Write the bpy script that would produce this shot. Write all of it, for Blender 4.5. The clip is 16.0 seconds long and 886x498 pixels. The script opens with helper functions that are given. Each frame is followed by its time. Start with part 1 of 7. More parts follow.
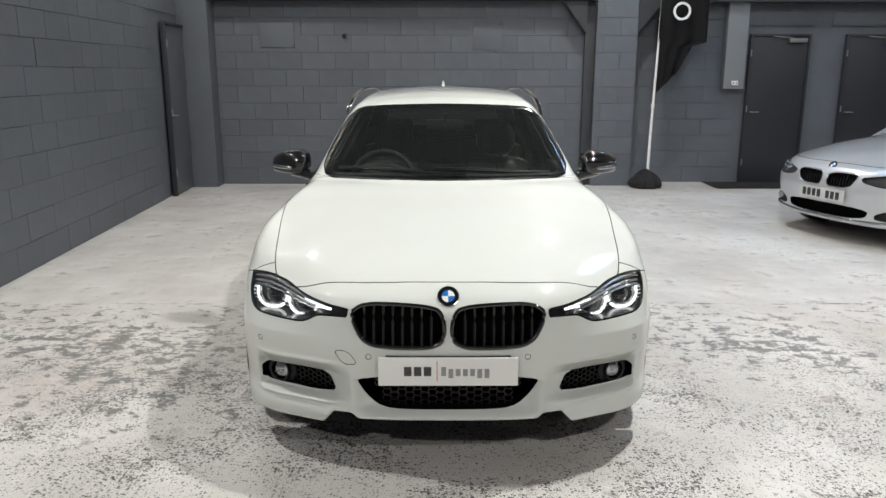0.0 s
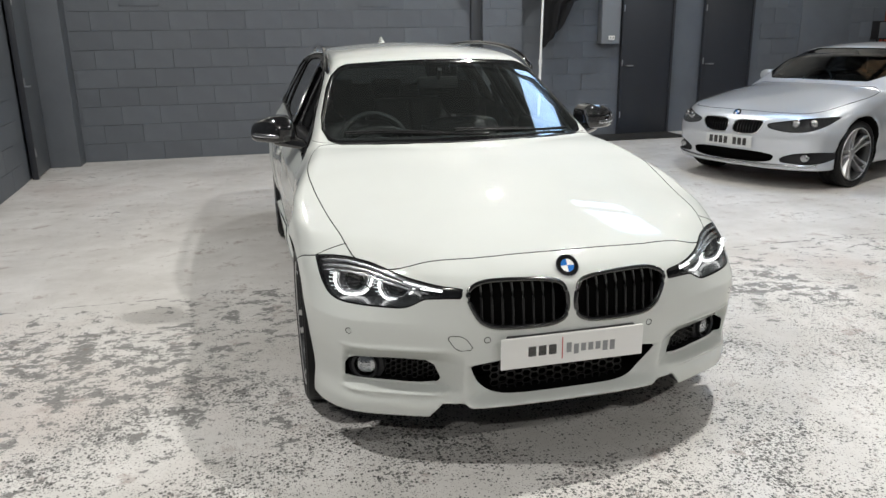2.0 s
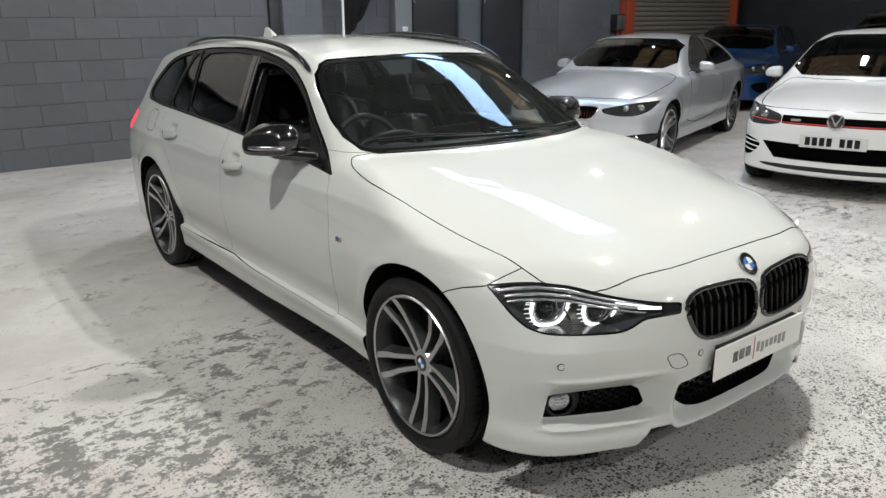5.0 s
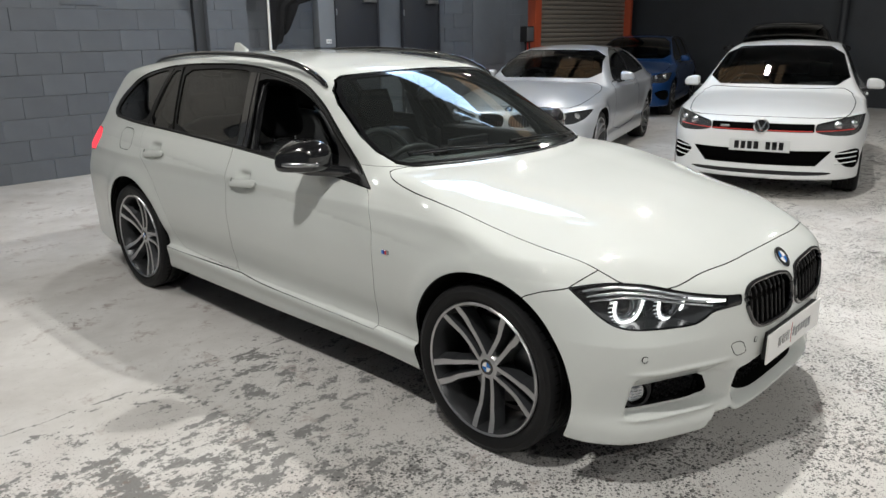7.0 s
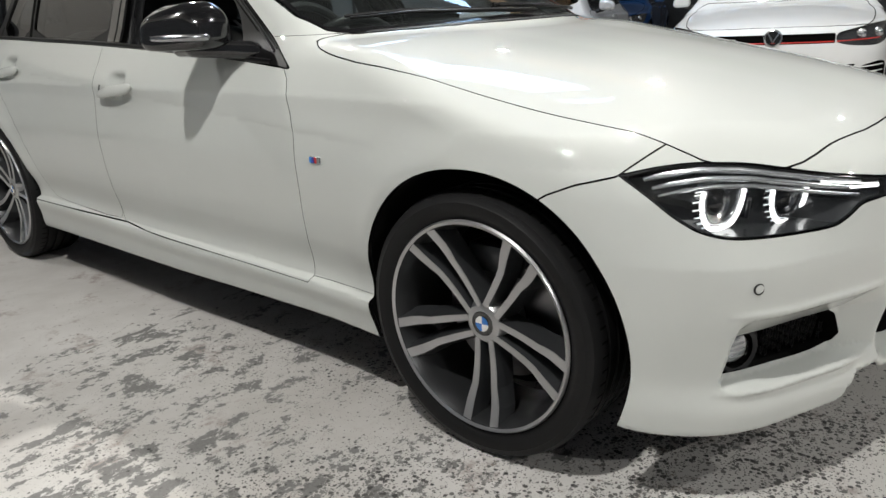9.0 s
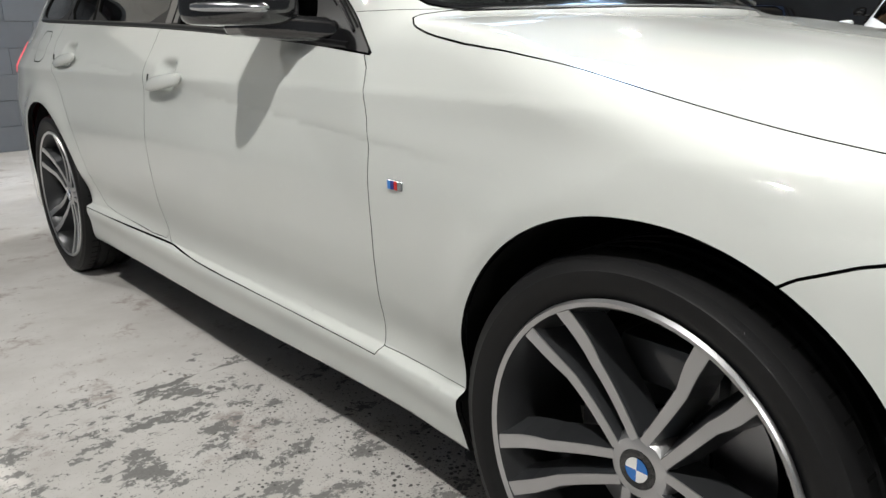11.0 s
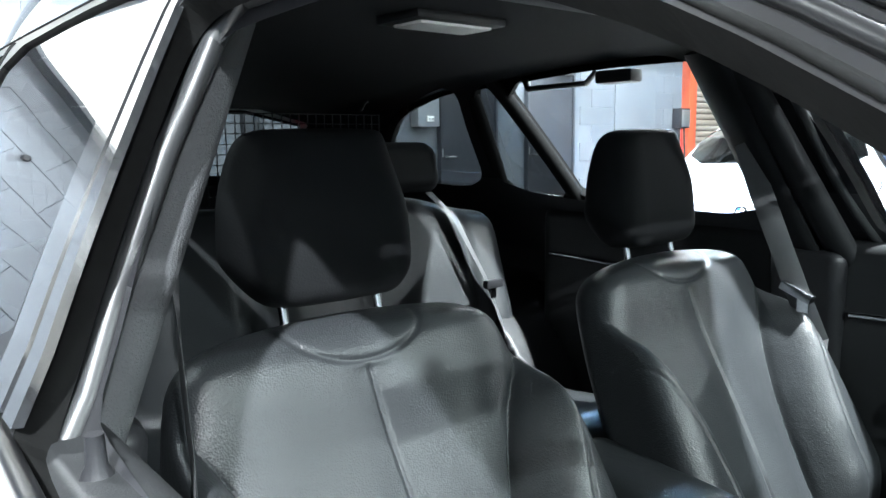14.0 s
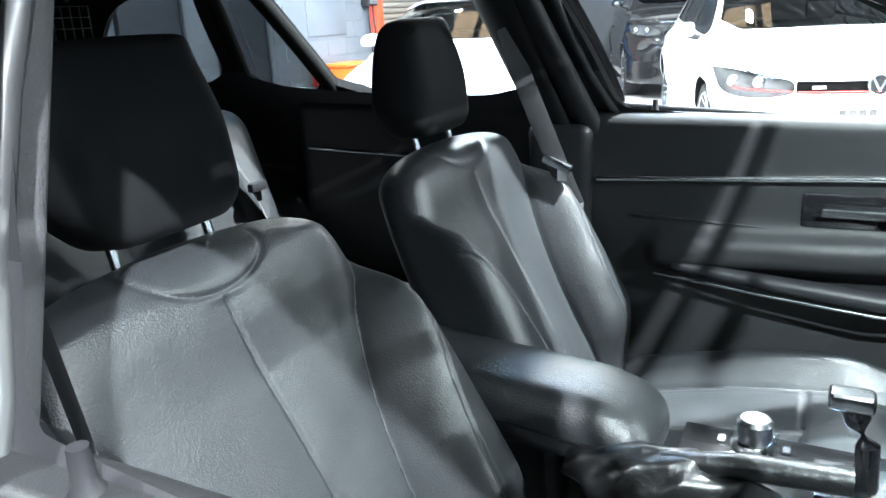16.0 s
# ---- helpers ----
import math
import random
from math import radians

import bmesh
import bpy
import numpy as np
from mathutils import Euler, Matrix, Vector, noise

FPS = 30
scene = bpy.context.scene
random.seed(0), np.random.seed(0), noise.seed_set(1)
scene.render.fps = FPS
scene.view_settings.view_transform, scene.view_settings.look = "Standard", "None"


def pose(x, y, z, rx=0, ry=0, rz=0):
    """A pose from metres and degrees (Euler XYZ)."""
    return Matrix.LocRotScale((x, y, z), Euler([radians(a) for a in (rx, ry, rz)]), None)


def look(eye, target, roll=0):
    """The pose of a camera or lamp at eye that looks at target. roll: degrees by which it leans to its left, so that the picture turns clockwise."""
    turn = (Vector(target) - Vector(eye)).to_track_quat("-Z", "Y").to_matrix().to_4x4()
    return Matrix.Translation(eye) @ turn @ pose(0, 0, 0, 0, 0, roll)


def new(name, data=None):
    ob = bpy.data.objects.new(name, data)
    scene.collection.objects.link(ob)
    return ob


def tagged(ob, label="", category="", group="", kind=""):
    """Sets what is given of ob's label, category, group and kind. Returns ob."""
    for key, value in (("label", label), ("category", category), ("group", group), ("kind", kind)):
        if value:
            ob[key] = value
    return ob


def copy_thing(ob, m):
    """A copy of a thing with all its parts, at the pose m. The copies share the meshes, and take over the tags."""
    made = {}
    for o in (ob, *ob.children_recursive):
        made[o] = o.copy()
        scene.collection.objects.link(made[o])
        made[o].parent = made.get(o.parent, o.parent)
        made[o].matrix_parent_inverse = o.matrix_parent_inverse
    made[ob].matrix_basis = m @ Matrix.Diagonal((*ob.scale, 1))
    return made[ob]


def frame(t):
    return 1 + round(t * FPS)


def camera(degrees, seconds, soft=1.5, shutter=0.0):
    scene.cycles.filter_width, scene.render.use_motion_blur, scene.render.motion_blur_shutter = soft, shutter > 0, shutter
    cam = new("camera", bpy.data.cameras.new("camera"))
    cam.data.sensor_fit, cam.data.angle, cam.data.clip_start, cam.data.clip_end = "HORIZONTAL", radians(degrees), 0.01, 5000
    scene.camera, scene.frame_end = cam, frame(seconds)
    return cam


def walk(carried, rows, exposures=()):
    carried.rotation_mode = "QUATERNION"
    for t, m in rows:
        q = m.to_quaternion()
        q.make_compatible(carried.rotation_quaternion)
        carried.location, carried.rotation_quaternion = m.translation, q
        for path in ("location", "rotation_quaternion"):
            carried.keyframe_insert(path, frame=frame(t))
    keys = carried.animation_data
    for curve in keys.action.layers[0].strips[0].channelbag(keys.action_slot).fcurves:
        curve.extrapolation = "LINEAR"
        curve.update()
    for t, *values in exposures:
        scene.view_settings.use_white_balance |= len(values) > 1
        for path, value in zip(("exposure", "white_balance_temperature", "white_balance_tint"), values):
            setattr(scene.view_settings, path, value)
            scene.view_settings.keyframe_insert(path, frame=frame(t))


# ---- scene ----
cam = camera(61.3, 16.0)
METRES, EYE, TILT, LEAN, TURN = 8.0, 1.5, 0.0, 0.0, 0.0
PATH = [
    (0, (-0.035, -2.632, 1.532), (-0.024, -0.686, 1.073), 0.1),
    (0.5, (-0.264, -2.547, 1.531), (-0.16, -0.61, 1.043), 0.0),
    (1, (-0.487, -2.431, 1.501), (-0.274, -0.51, 0.988), -0.2),
    (1.5, (-0.707, -2.286, 1.485), (-0.377, -0.389, 0.947), -0.6),
    (2, (-1.007, -2.217, 1.485), (-0.541, -0.352, 0.932), -0.8),
    (2.5, (-1.272, -2.105, 1.473), (-0.667, -0.282, 0.918), -0.9),
    (3, (-1.524, -1.919, 1.466), (-0.778, -0.149, 0.907), -0.8),
    (3.5, (-1.799, -1.769, 1.477), (-0.923, -0.062, 0.913), -0.4),
    (4, (-1.997, -1.577, 1.478), (-1.009, 0.067, 0.914), -0.2),
    (6.3, (-2.602, -0.932, 1.537), (-1.283, 0.455, 0.957), -0.7),
    (6.5, (-2.674, -0.909, 1.537), (-1.332, 0.459, 0.967), -0.6),
    (7, (-2.79, -0.881, 1.537), (-1.409, 0.453, 0.975), -0.6),
    (7.5, (-2.769, -0.824, 1.487), (-1.364, 0.481, 0.917), -1.0),
    (8, (-2.553, -0.653, 1.353), (-1.134, 0.631, 0.772), -1.9),
    (8.5, (-2.309, -0.453, 1.157), (-0.884, 0.82, 0.564), -2.8),
    (8.7, (-2.225, -0.352, 1.097), (-0.796, 0.907, 0.485), -3.1),
    (11, (-1.668, 0.242, 0.93), (-0.412, 1.7, 0.386), -0.9),
    (11.5, (-1.677, 0.568, 1.071), (-0.515, 2.118, 0.576), -0.5),
    (12, (-1.518, 0.961, 1.151), (-0.447, 2.599, 0.741), -0.4),
    (12.5, (-1.317, 1.372, 1.17), (-0.274, 3.049, 0.852), -1.2),
    (13, (-1.127, 1.626, 1.204), (0.002, 3.255, 0.934), -0.9),
    (13.5, (-0.942, 1.810, 1.213), (0.259, 3.389, 0.954), -0.5),
    (14, (-0.855, 1.884, 1.170), (0.413, 3.404, 0.884), -0.7),
    (14.5, (-0.827, 1.896, 1.137), (0.487, 3.368, 0.809), -0.5),
    (15, (-0.819, 1.892, 1.124), (0.556, 3.293, 0.743), -0.8),
    (15.5, (-0.833, 1.927, 1.157), (0.679, 3.145, 0.680), -1.4),
    (16, (-0.952, 2.038, 1.198), (0.743, 2.909, 0.591), -2.7),
]
walk(cam, [(t, look(eye, target, roll)) for t, eye, target, roll in PATH], [(0, -0.06, 6450, 8), (8, -0.04, 6450, 8), (8.5, 0.02, 6450, 8), (11, 0.35, 6450, 8), (12.0, 0.36, 6400, 8), (12.5, 0.5, 6350, 7), (13.0, 0.9, 6200, 4), (13.5, 2.05, 5900, 3), (14.0, 3.6, 5750, 3), (14.5, 3.9, 5700, 4), (16, 3.9, 5700, 4)])

# ---- light ----
world = bpy.data.worlds.new("world")
scene.world = world
world.use_nodes = True
world.node_tree.nodes["Background"].inputs["Color"].default_value = (0.75, 0.85, 1.0, 1)
world.node_tree.nodes["Background"].inputs["Strength"].default_value = 0.6
ROOF_Z = 5.2
# place and watts of each lamp
LAMPS = [(-2.95, 0.42, 152), (1.8, 1.15, 215), (2.0, 6.1, 85), (-2.6, 5.6, 66), (6.7, 3.2, 70), (7.6, 6.4, 35), (9.5, 0.4, 50), (2.2, -4.6, 155), (-2.6, -5.4, 150), (7.6, -4.6, 70)]


# ---- shape tools ----
def spl(v, pts):
    """Smooth curve through (position, value) pairs."""
    px, py = np.array(pts, float).T
    h, d = np.diff(px), np.diff(py) / np.diff(px)
    m = np.zeros(len(px))
    same = d[:-1] * d[1:] > 0
    w1, w2 = 2 * h[1:] + h[:-1], h[1:] + 2 * h[:-1]
    m[1:-1][same] = (w1 + w2)[same] / (w1[same] / d[:-1][same] + w2[same] / d[1:][same])
    m[0], m[-1] = d[0], d[-1]
    v = np.clip(v, px[0], px[-1])
    i = np.clip(np.searchsorted(px, v, side="right") - 1, 0, len(h) - 1)
    t = (v - px[i]) / h[i]
    return (py[i] * (1 + 2 * t) * (1 - t) ** 2 + m[i] * h[i] * t * (1 - t) ** 2
            + py[i + 1] * t * t * (3 - 2 * t) + m[i + 1] * h[i] * t * t * (t - 1))


def smax(a, b, k):
    h = np.maximum(k - np.abs(a - b), 0) / k
    return np.maximum(a, b) + h * h * k * 0.25


def smin(a, b, k):
    return -smax(-a, -b, k)


def step(v, a, b):
    t = np.clip((v - a) / (b - a), 0, 1)
    return t * t * (3 - 2 * t)


def bump(v, c, w):
    return np.exp(-((v - c) / w) ** 2)


def rbox(p, half, r):
    """Distance to a rounded box of half sizes; p: three arrays."""
    q = [np.abs(a) - h + r for a, h in zip(p, half)]
    out = np.sqrt(sum(np.maximum(a, 0) ** 2 for a in q))
    return out + np.minimum(np.maximum(np.maximum(q[0], q[1]), q[2]), 0) - r


def slope(field, v, h=1e-3):
    g = np.zeros_like(v)
    for i in range(3):
        d = np.zeros(3)
        d[i] = h
        g[:, i] = (field(*(v + d).T) - field(*(v - d).T)) / (2 * h)
    return g


def settle_on(field, v, reach, rounds=3):
    for _ in range(rounds):
        g = slope(field, v)
        move = (field(*v.T) / np.maximum((g * g).sum(1), 0.05))[:, None] * g
        far = np.linalg.norm(move, axis=1, keepdims=True)
        v = v - move * np.minimum(1, reach / np.maximum(far, 1e-9))
    return v


def skin(field, lo, hi, res):
    """The surface on which a field is zero, as vertices and quads."""
    axes = [np.arange(a, b + res, res) for a, b in zip(lo, hi)]
    f = field(axes[0][:, None, None], axes[1][None, :, None], axes[2][None, None, :])
    f = np.broadcast_to(f, [len(a) for a in axes]).astype(np.float32)
    s = f < 0
    count = np.zeros([n - 1 for n in s.shape], np.int8)
    corner = lambda a, i, j, k: a[i:a.shape[0] - 1 + i, j:a.shape[1] - 1 + j, k:a.shape[2] - 1 + k]
    for i in (0, 1):
        for j in (0, 1):
            for k in (0, 1):
                count += corner(s, i, j, k)
    cells = np.argwhere((count > 0) & (count < 8))
    index = np.full(count.shape, -1, np.int64)
    index[tuple(cells.T)] = np.arange(len(cells))
    total, weight = np.zeros((len(cells), 3)), np.zeros(len(cells))
    for axis in range(3):
        o1, o2 = [o for o in range(3) if o != axis]
        for a in (0, 1):
            for b in (0, 1):
                c0 = np.zeros(3, int)
                c0[o1], c0[o2] = a, b
                c1 = c0.copy()
                c1[axis] = 1
                f0, f1 = f[tuple((cells + c0).T)], f[tuple((cells + c1).T)]
                cross = (f0 < 0) != (f1 < 0)
                t = np.where(cross, f0 / np.where(cross, f0 - f1, 1), 0)
                p = cells + c0 + np.outer(t, c1 - c0)
                total[cross] += p[cross]
                weight[cross] += 1
    v = total / weight[:, None] * res + np.array(lo)
    quads = []
    for axis in range(3):
        o1, o2 = (axis + 1) % 3, (axis + 2) % 3
        sl0, sl1 = [slice(1, -1)] * 3, [slice(1, -1)] * 3
        sl0[axis], sl1[axis] = slice(0, -1), slice(1, None)
        a, b = s[tuple(sl0)], s[tuple(sl1)]
        for change, flip in ((a & ~b, False), (~a & b, True)):
            e = np.argwhere(change) + 1
            e[:, axis] -= 1
            ring = []
            for d1, d2 in ((-1, -1), (0, -1), (0, 0), (-1, 0)):
                c = e.copy()
                c[:, o1] += d1
                c[:, o2] += d2
                ring.append(index[tuple(c.T)])
            q = np.stack(ring[::-1] if flip else ring, 1)
            quads.append(q)
    quads = np.concatenate(quads)
    return settle_on(field, v, res), quads[(quads >= 0).all(1)]


def clip(v, f, s):
    """The part of a mesh on which the vertex values s are negative. Triangles repeat their last corner."""
    inside = s[f] < 0
    n = inside.sum(1)
    keep = [f[n == 4]]
    added, made, cut = [], {}, []
    for quad in f[(n > 0) & (n < 4)].tolist():
        ring = [a for i, a in enumerate(quad) if a != quad[i - 1]]
        poly = []
        for a, b in zip(ring, ring[1:] + ring[:1]):
            if s[a] < 0:
                poly.append(a)
            if (s[a] < 0) != (s[b] < 0):
                key = (a, b) if a < b else (b, a)
                if key not in made:
                    p, q = key
                    t = s[p] / (s[p] - s[q])
                    made[key] = len(v) + len(added)
                    added.append(v[p] + t * (v[q] - v[p]))
                poly.append(made[key])
        if len(poly) == 3:
            cut.append(poly + poly[-1:])
        elif len(poly) == 4:
            cut.append(poly)
        elif len(poly) > 4:
            cut.append(poly[:4])
            rest = [poly[0]] + poly[3:]
            cut.append(rest if len(rest) == 4 else rest + rest[-1:])
    if cut:
        keep.append(np.array(cut))
    return (np.concatenate([v, np.array(added)]) if added else v), np.concatenate(keep)


def tidy(v, f):
    used, inv = np.unique(f, return_inverse=True)
    return v[used], inv.reshape(f.shape)


def round_off(pts, n=3):
    """Chaikin's corner cutting of a closed outline."""
    p = np.array(pts, float)
    for _ in range(n):
        q = np.roll(p, -1, 0)
        p = np.stack([.8 * p + .2 * q, .2 * p + .8 * q], 1).reshape(-1, 2)
    return p


def inside_of(a, b, poly):
    """Signed distance from points (a, b) to a closed outline: negative within."""
    best, sign = np.full(len(a), 1e9), np.ones(len(a))
    for (x0, y0), (x1, y1) in zip(poly, np.roll(poly, -1, 0)):
        ex, ey = x1 - x0, y1 - y0
        wx, wy = a - x0, b - y0
        t = np.clip((wx * ex + wy * ey) / max(ex * ex + ey * ey, 1e-12), 0, 1)
        best = np.minimum(best, (wx - t * ex) ** 2 + (wy - t * ey) ** 2)
        turn = ((y0 > b) != (y1 > b)) & (a < ex * (b - y0) / (ey if abs(ey) > 1e-12 else 1e-12) + x0)
        sign[turn] *= -1
    return sign * np.sqrt(best)


def rim_edges(f):
    seen = {}
    for quad in f.tolist():
        ring = [a for i, a in enumerate(quad) if a != quad[i - 1]]
        for a, b in zip(ring, ring[1:] + ring[:1]):
            key = (a, b) if a < b else (b, a)
            seen[key] = None if key in seen else (a, b)
    return [e for e in seen.values() if e]


def mesh_of(name, v, f, normals=None, rim=None, edge_mat=None):
    """A mesh from clipped faces. rim: per-vertex way in which open edges turn inwards."""
    v, f0 = tidy(v, f) if normals is None and rim is None else (v, f)
    if normals is not None or rim is not None:
        used, inv = np.unique(f, return_inverse=True)
        v, f0 = v[used], inv.reshape(f.shape)
        normals = None if normals is None else normals[used]
        rim = None if rim is None else rim[used]
    verts, faces = v.tolist(), [[a for i, a in enumerate(q) if a != q[i - 1]] for q in f0.tolist()]
    ns, edge_faces = normals.tolist() if normals is not None else None, 0
    if rim is not None:
        for a, b in rim_edges(f0):
            k = len(verts)
            pa, pb = v[a], v[b]
            verts += [pa.tolist(), pb.tolist(), (pb + rim[b]).tolist(), (pa + rim[a]).tolist()]
            faces.append([k + 1, k, k + 3, k + 2])
            edge_faces += 1
            if ns is not None:
                m = np.cross(pa - pb, rim[a])
                m = (m / max(np.linalg.norm(m), 1e-9)).tolist()
                ns += [m] * 4
    me = bpy.data.meshes.new(name)
    me.from_pydata(verts, [], faces)
    me.polygons.foreach_set("use_smooth", [True] * len(me.polygons))
    if edge_mat and edge_faces:
        me.materials.append(edge_mat[0])
        me.materials.append(edge_mat[1])
        me.polygons.foreach_set("material_index", [0] * (len(faces) - edge_faces) + [1] * edge_faces)
    me.update()
    if ns is not None:
        me.normals_split_custom_set_from_vertices(ns)
    return me


# ---- object tools ----
def thing(name, label, category, at=None, group="", kind=""):
    ob = new(name)
    ob.empty_display_size = 0.1
    if at is not None:
        ob.matrix_world = at
    return tagged(ob, label, category, group, kind)


def part(name, data, material, parent=None, label="", m=None):
    """A mesh or bmesh as one object under a thing or a part."""
    if isinstance(data, bmesh.types.BMesh):
        me = bpy.data.meshes.new(name)
        data.to_mesh(me)
        data.free()
        data = me
    if material and not data.materials:
        data.materials.append(material)
    ob = new(name, data)
    if parent:
        ob.parent = parent
    if m is not None:
        ob.matrix_local = m
    return tagged(ob, label)


def smooth(bm, angle=35):
    for f in bm.faces:
        f.smooth = True
    for e in bm.edges:
        if len(e.link_faces) == 2 and e.calc_face_angle(0) > radians(angle):
            e.smooth = False
    return bm


def box(lo, hi, bevel=0.0, seg=2, m=None):
    bm = bmesh.new()
    bmesh.ops.create_cube(bm, size=1)
    for v in bm.verts:
        v.co = [a + (b - a) * (c + .5) for a, b, c in zip(lo, hi, v.co)]
    if bevel:
        bmesh.ops.bevel(bm, geom=bm.edges[:], offset=bevel, segments=seg, affect="EDGES", profile=0.6)
    if m is not None:
        bm.transform(m)
    return smooth(bm)


def turned(profile, n=48, axis="z", closed=False, m=None):
    """A solid of revolution from (radius, height) pairs."""
    bm = bmesh.new()
    rings = []
    for i in range(n):
        a = 2 * math.pi * i / n
        rings.append([bm.verts.new((r * math.cos(a), r * math.sin(a), h)) for r, h in profile])
    k = len(profile)
    for i in range(n):
        p, q = rings[i], rings[(i + 1) % n]
        for j in range(k if closed else k - 1):
            bm.faces.new((p[j], q[j], q[(j + 1) % k], p[(j + 1) % k]))
    bmesh.ops.remove_doubles(bm, verts=bm.verts[:], dist=1e-5)
    bmesh.ops.recalc_face_normals(bm, faces=bm.faces[:])
    if axis == "x":
        bm.transform(Matrix.Rotation(radians(90), 4, "Y"))
    if axis == "y":
        bm.transform(Matrix.Rotation(radians(-90), 4, "X"))
    if m is not None:
        bm.transform(m)
    return smooth(bm)


def tube(points, radius, n=10, closed=False, flat=1.0):
    """A round or flattened bar along points."""
    pts = [Vector(p) for p in points]
    bm = bmesh.new()
    rings, up = [], Vector((0, 0, 1))
    for i, p in enumerate(pts):
        a = pts[i - 1] if i or closed else p
        b = pts[(i + 1) % len(pts)] if i < len(pts) - 1 or closed else p
        d = (b - a).normalized()
        side = d.cross(up if abs(d.dot(up)) < .95 else Vector((0, 1, 0))).normalized()
        top = side.cross(d).normalized()
        r = radius[i] if isinstance(radius, (list, tuple)) else radius
        rings.append([bm.verts.new(p + r * (math.cos(2 * math.pi * k / n) * side + flat * math.sin(2 * math.pi * k / n) * top)) for k in range(n)])
    for i in range(len(rings) if closed else len(rings) - 1):
        p, q = rings[i], rings[(i + 1) % len(rings)]
        for k in range(n):
            bm.faces.new((p[k], p[(k + 1) % n], q[(k + 1) % n], q[k]))
    if not closed:
        bm.faces.new(rings[0][::-1])
        bm.faces.new(rings[-1])
    bmesh.ops.recalc_face_normals(bm, faces=bm.faces[:])
    return smooth(bm, 50)


def slab(outline, depth, to_world, bevel=0.0):
    """A flat plate: a 2D outline, thickened, then moved by a matrix."""
    bm = bmesh.new()
    low = [bm.verts.new((x, y, 0)) for x, y in outline]
    top = [bm.verts.new((x, y, depth)) for x, y in outline]
    bm.faces.new(low[::-1])
    bm.faces.new(top)
    for i in range(len(low)):
        j = (i + 1) % len(low)
        bm.faces.new((low[i], low[j], top[j], top[i]))
    bmesh.ops.recalc_face_normals(bm, faces=bm.faces[:])
    if bevel:
        bmesh.ops.bevel(bm, geom=[e for e in bm.edges if e.calc_face_angle(0) > .5], offset=bevel, segments=2, affect="EDGES")
    bm.transform(to_world)
    return smooth(bm)


def field_part(name, field, lo, hi, res, material, parent, label=""):
    v, f = skin(field, lo, hi, res)
    g = slope(field, v)
    g /= np.maximum(np.linalg.norm(g, axis=1, keepdims=True), 1e-9)
    return part(name, mesh_of(name, v, f, g), material, parent, label)


# ---- materials ----
def material(name, color, rough=0.5, metal=0.0, coat=0.0, spec=0.5):
    m = bpy.data.materials.new(name)
    m.use_nodes = True
    b = m.node_tree.nodes["Principled BSDF"]
    b.inputs["Base Color"].default_value = (*color, 1)
    b.inputs["Roughness"].default_value = rough
    b.inputs["Metallic"].default_value = metal
    b.inputs["Coat Weight"].default_value = coat
    b.inputs["Coat Roughness"].default_value = 0.03
    b.inputs["Specular IOR Level"].default_value = spec
    return m


def node(m, kind, **values):
    n = m.node_tree.nodes.new(kind)
    for key, value in values.items():
        n.inputs[key.replace("_", " ")].default_value = value
    return n


def wire(m, a, out, b, into):
    m.node_tree.links.new(a.outputs[out], b.inputs[into])


def ramp(m, source, out, stops):
    r = m.node_tree.nodes.new("ShaderNodeValToRGB")
    while len(r.color_ramp.elements) < len(stops):
        r.color_ramp.elements.new(0.5)
    for e, (pos, c) in zip(r.color_ramp.elements, stops):
        e.position, e.color = pos, (*((c,) * 3 if isinstance(c, (int, float)) else c), 1)
    wire(m, source, out, r, "Fac")
    return r


def noise_of(m, scale, detail=4.0, rough=0.55, distort=0.0, place="Object"):
    coord = m.node_tree.nodes.new("ShaderNodeTexCoord")
    n = node(m, "ShaderNodeTexNoise", Scale=scale, Detail=detail, Roughness=rough, Distortion=distort)
    wire(m, coord, place, n, "Vector")
    return n


def relief(m, source, out, strength, distance, under=None):
    b = node(m, "ShaderNodeBump", Strength=strength, Distance=distance)
    wire(m, source, out, b, "Height")
    if under:
        wire(m, under, "Normal", b, "Normal")
    wire(m, b, "Normal", m.node_tree.nodes["Principled BSDF"], "Normal")
    return b


def mixed(m, fac, a, b):
    """A colour mix; fac, a, b: (node, output) or a colour."""
    n = m.node_tree.nodes.new("ShaderNodeMix")
    n.data_type = "RGBA"
    for value, socket in ((fac, n.inputs[0]), (a, n.inputs[6]), (b, n.inputs[7])):
        if isinstance(value, tuple) and hasattr(value[0], "outputs"):
            m.node_tree.links.new(value[0].outputs[value[1]], socket)
        elif isinstance(value, (int, float)):
            socket.default_value = value
        else:
            socket.default_value = (*value, 1)
    return n


def base(m, n, out):
    m.node_tree.links.new(n.outputs[out], m.node_tree.nodes["Principled BSDF"].inputs["Base Color"])


def glow(name, color, strength):
    m = material(name, color, 0.4)
    b = m.node_tree.nodes["Principled BSDF"]
    b.inputs["Emission Color"].default_value = (*color, 1)
    b.inputs["Emission Strength"].default_value = strength
    return m


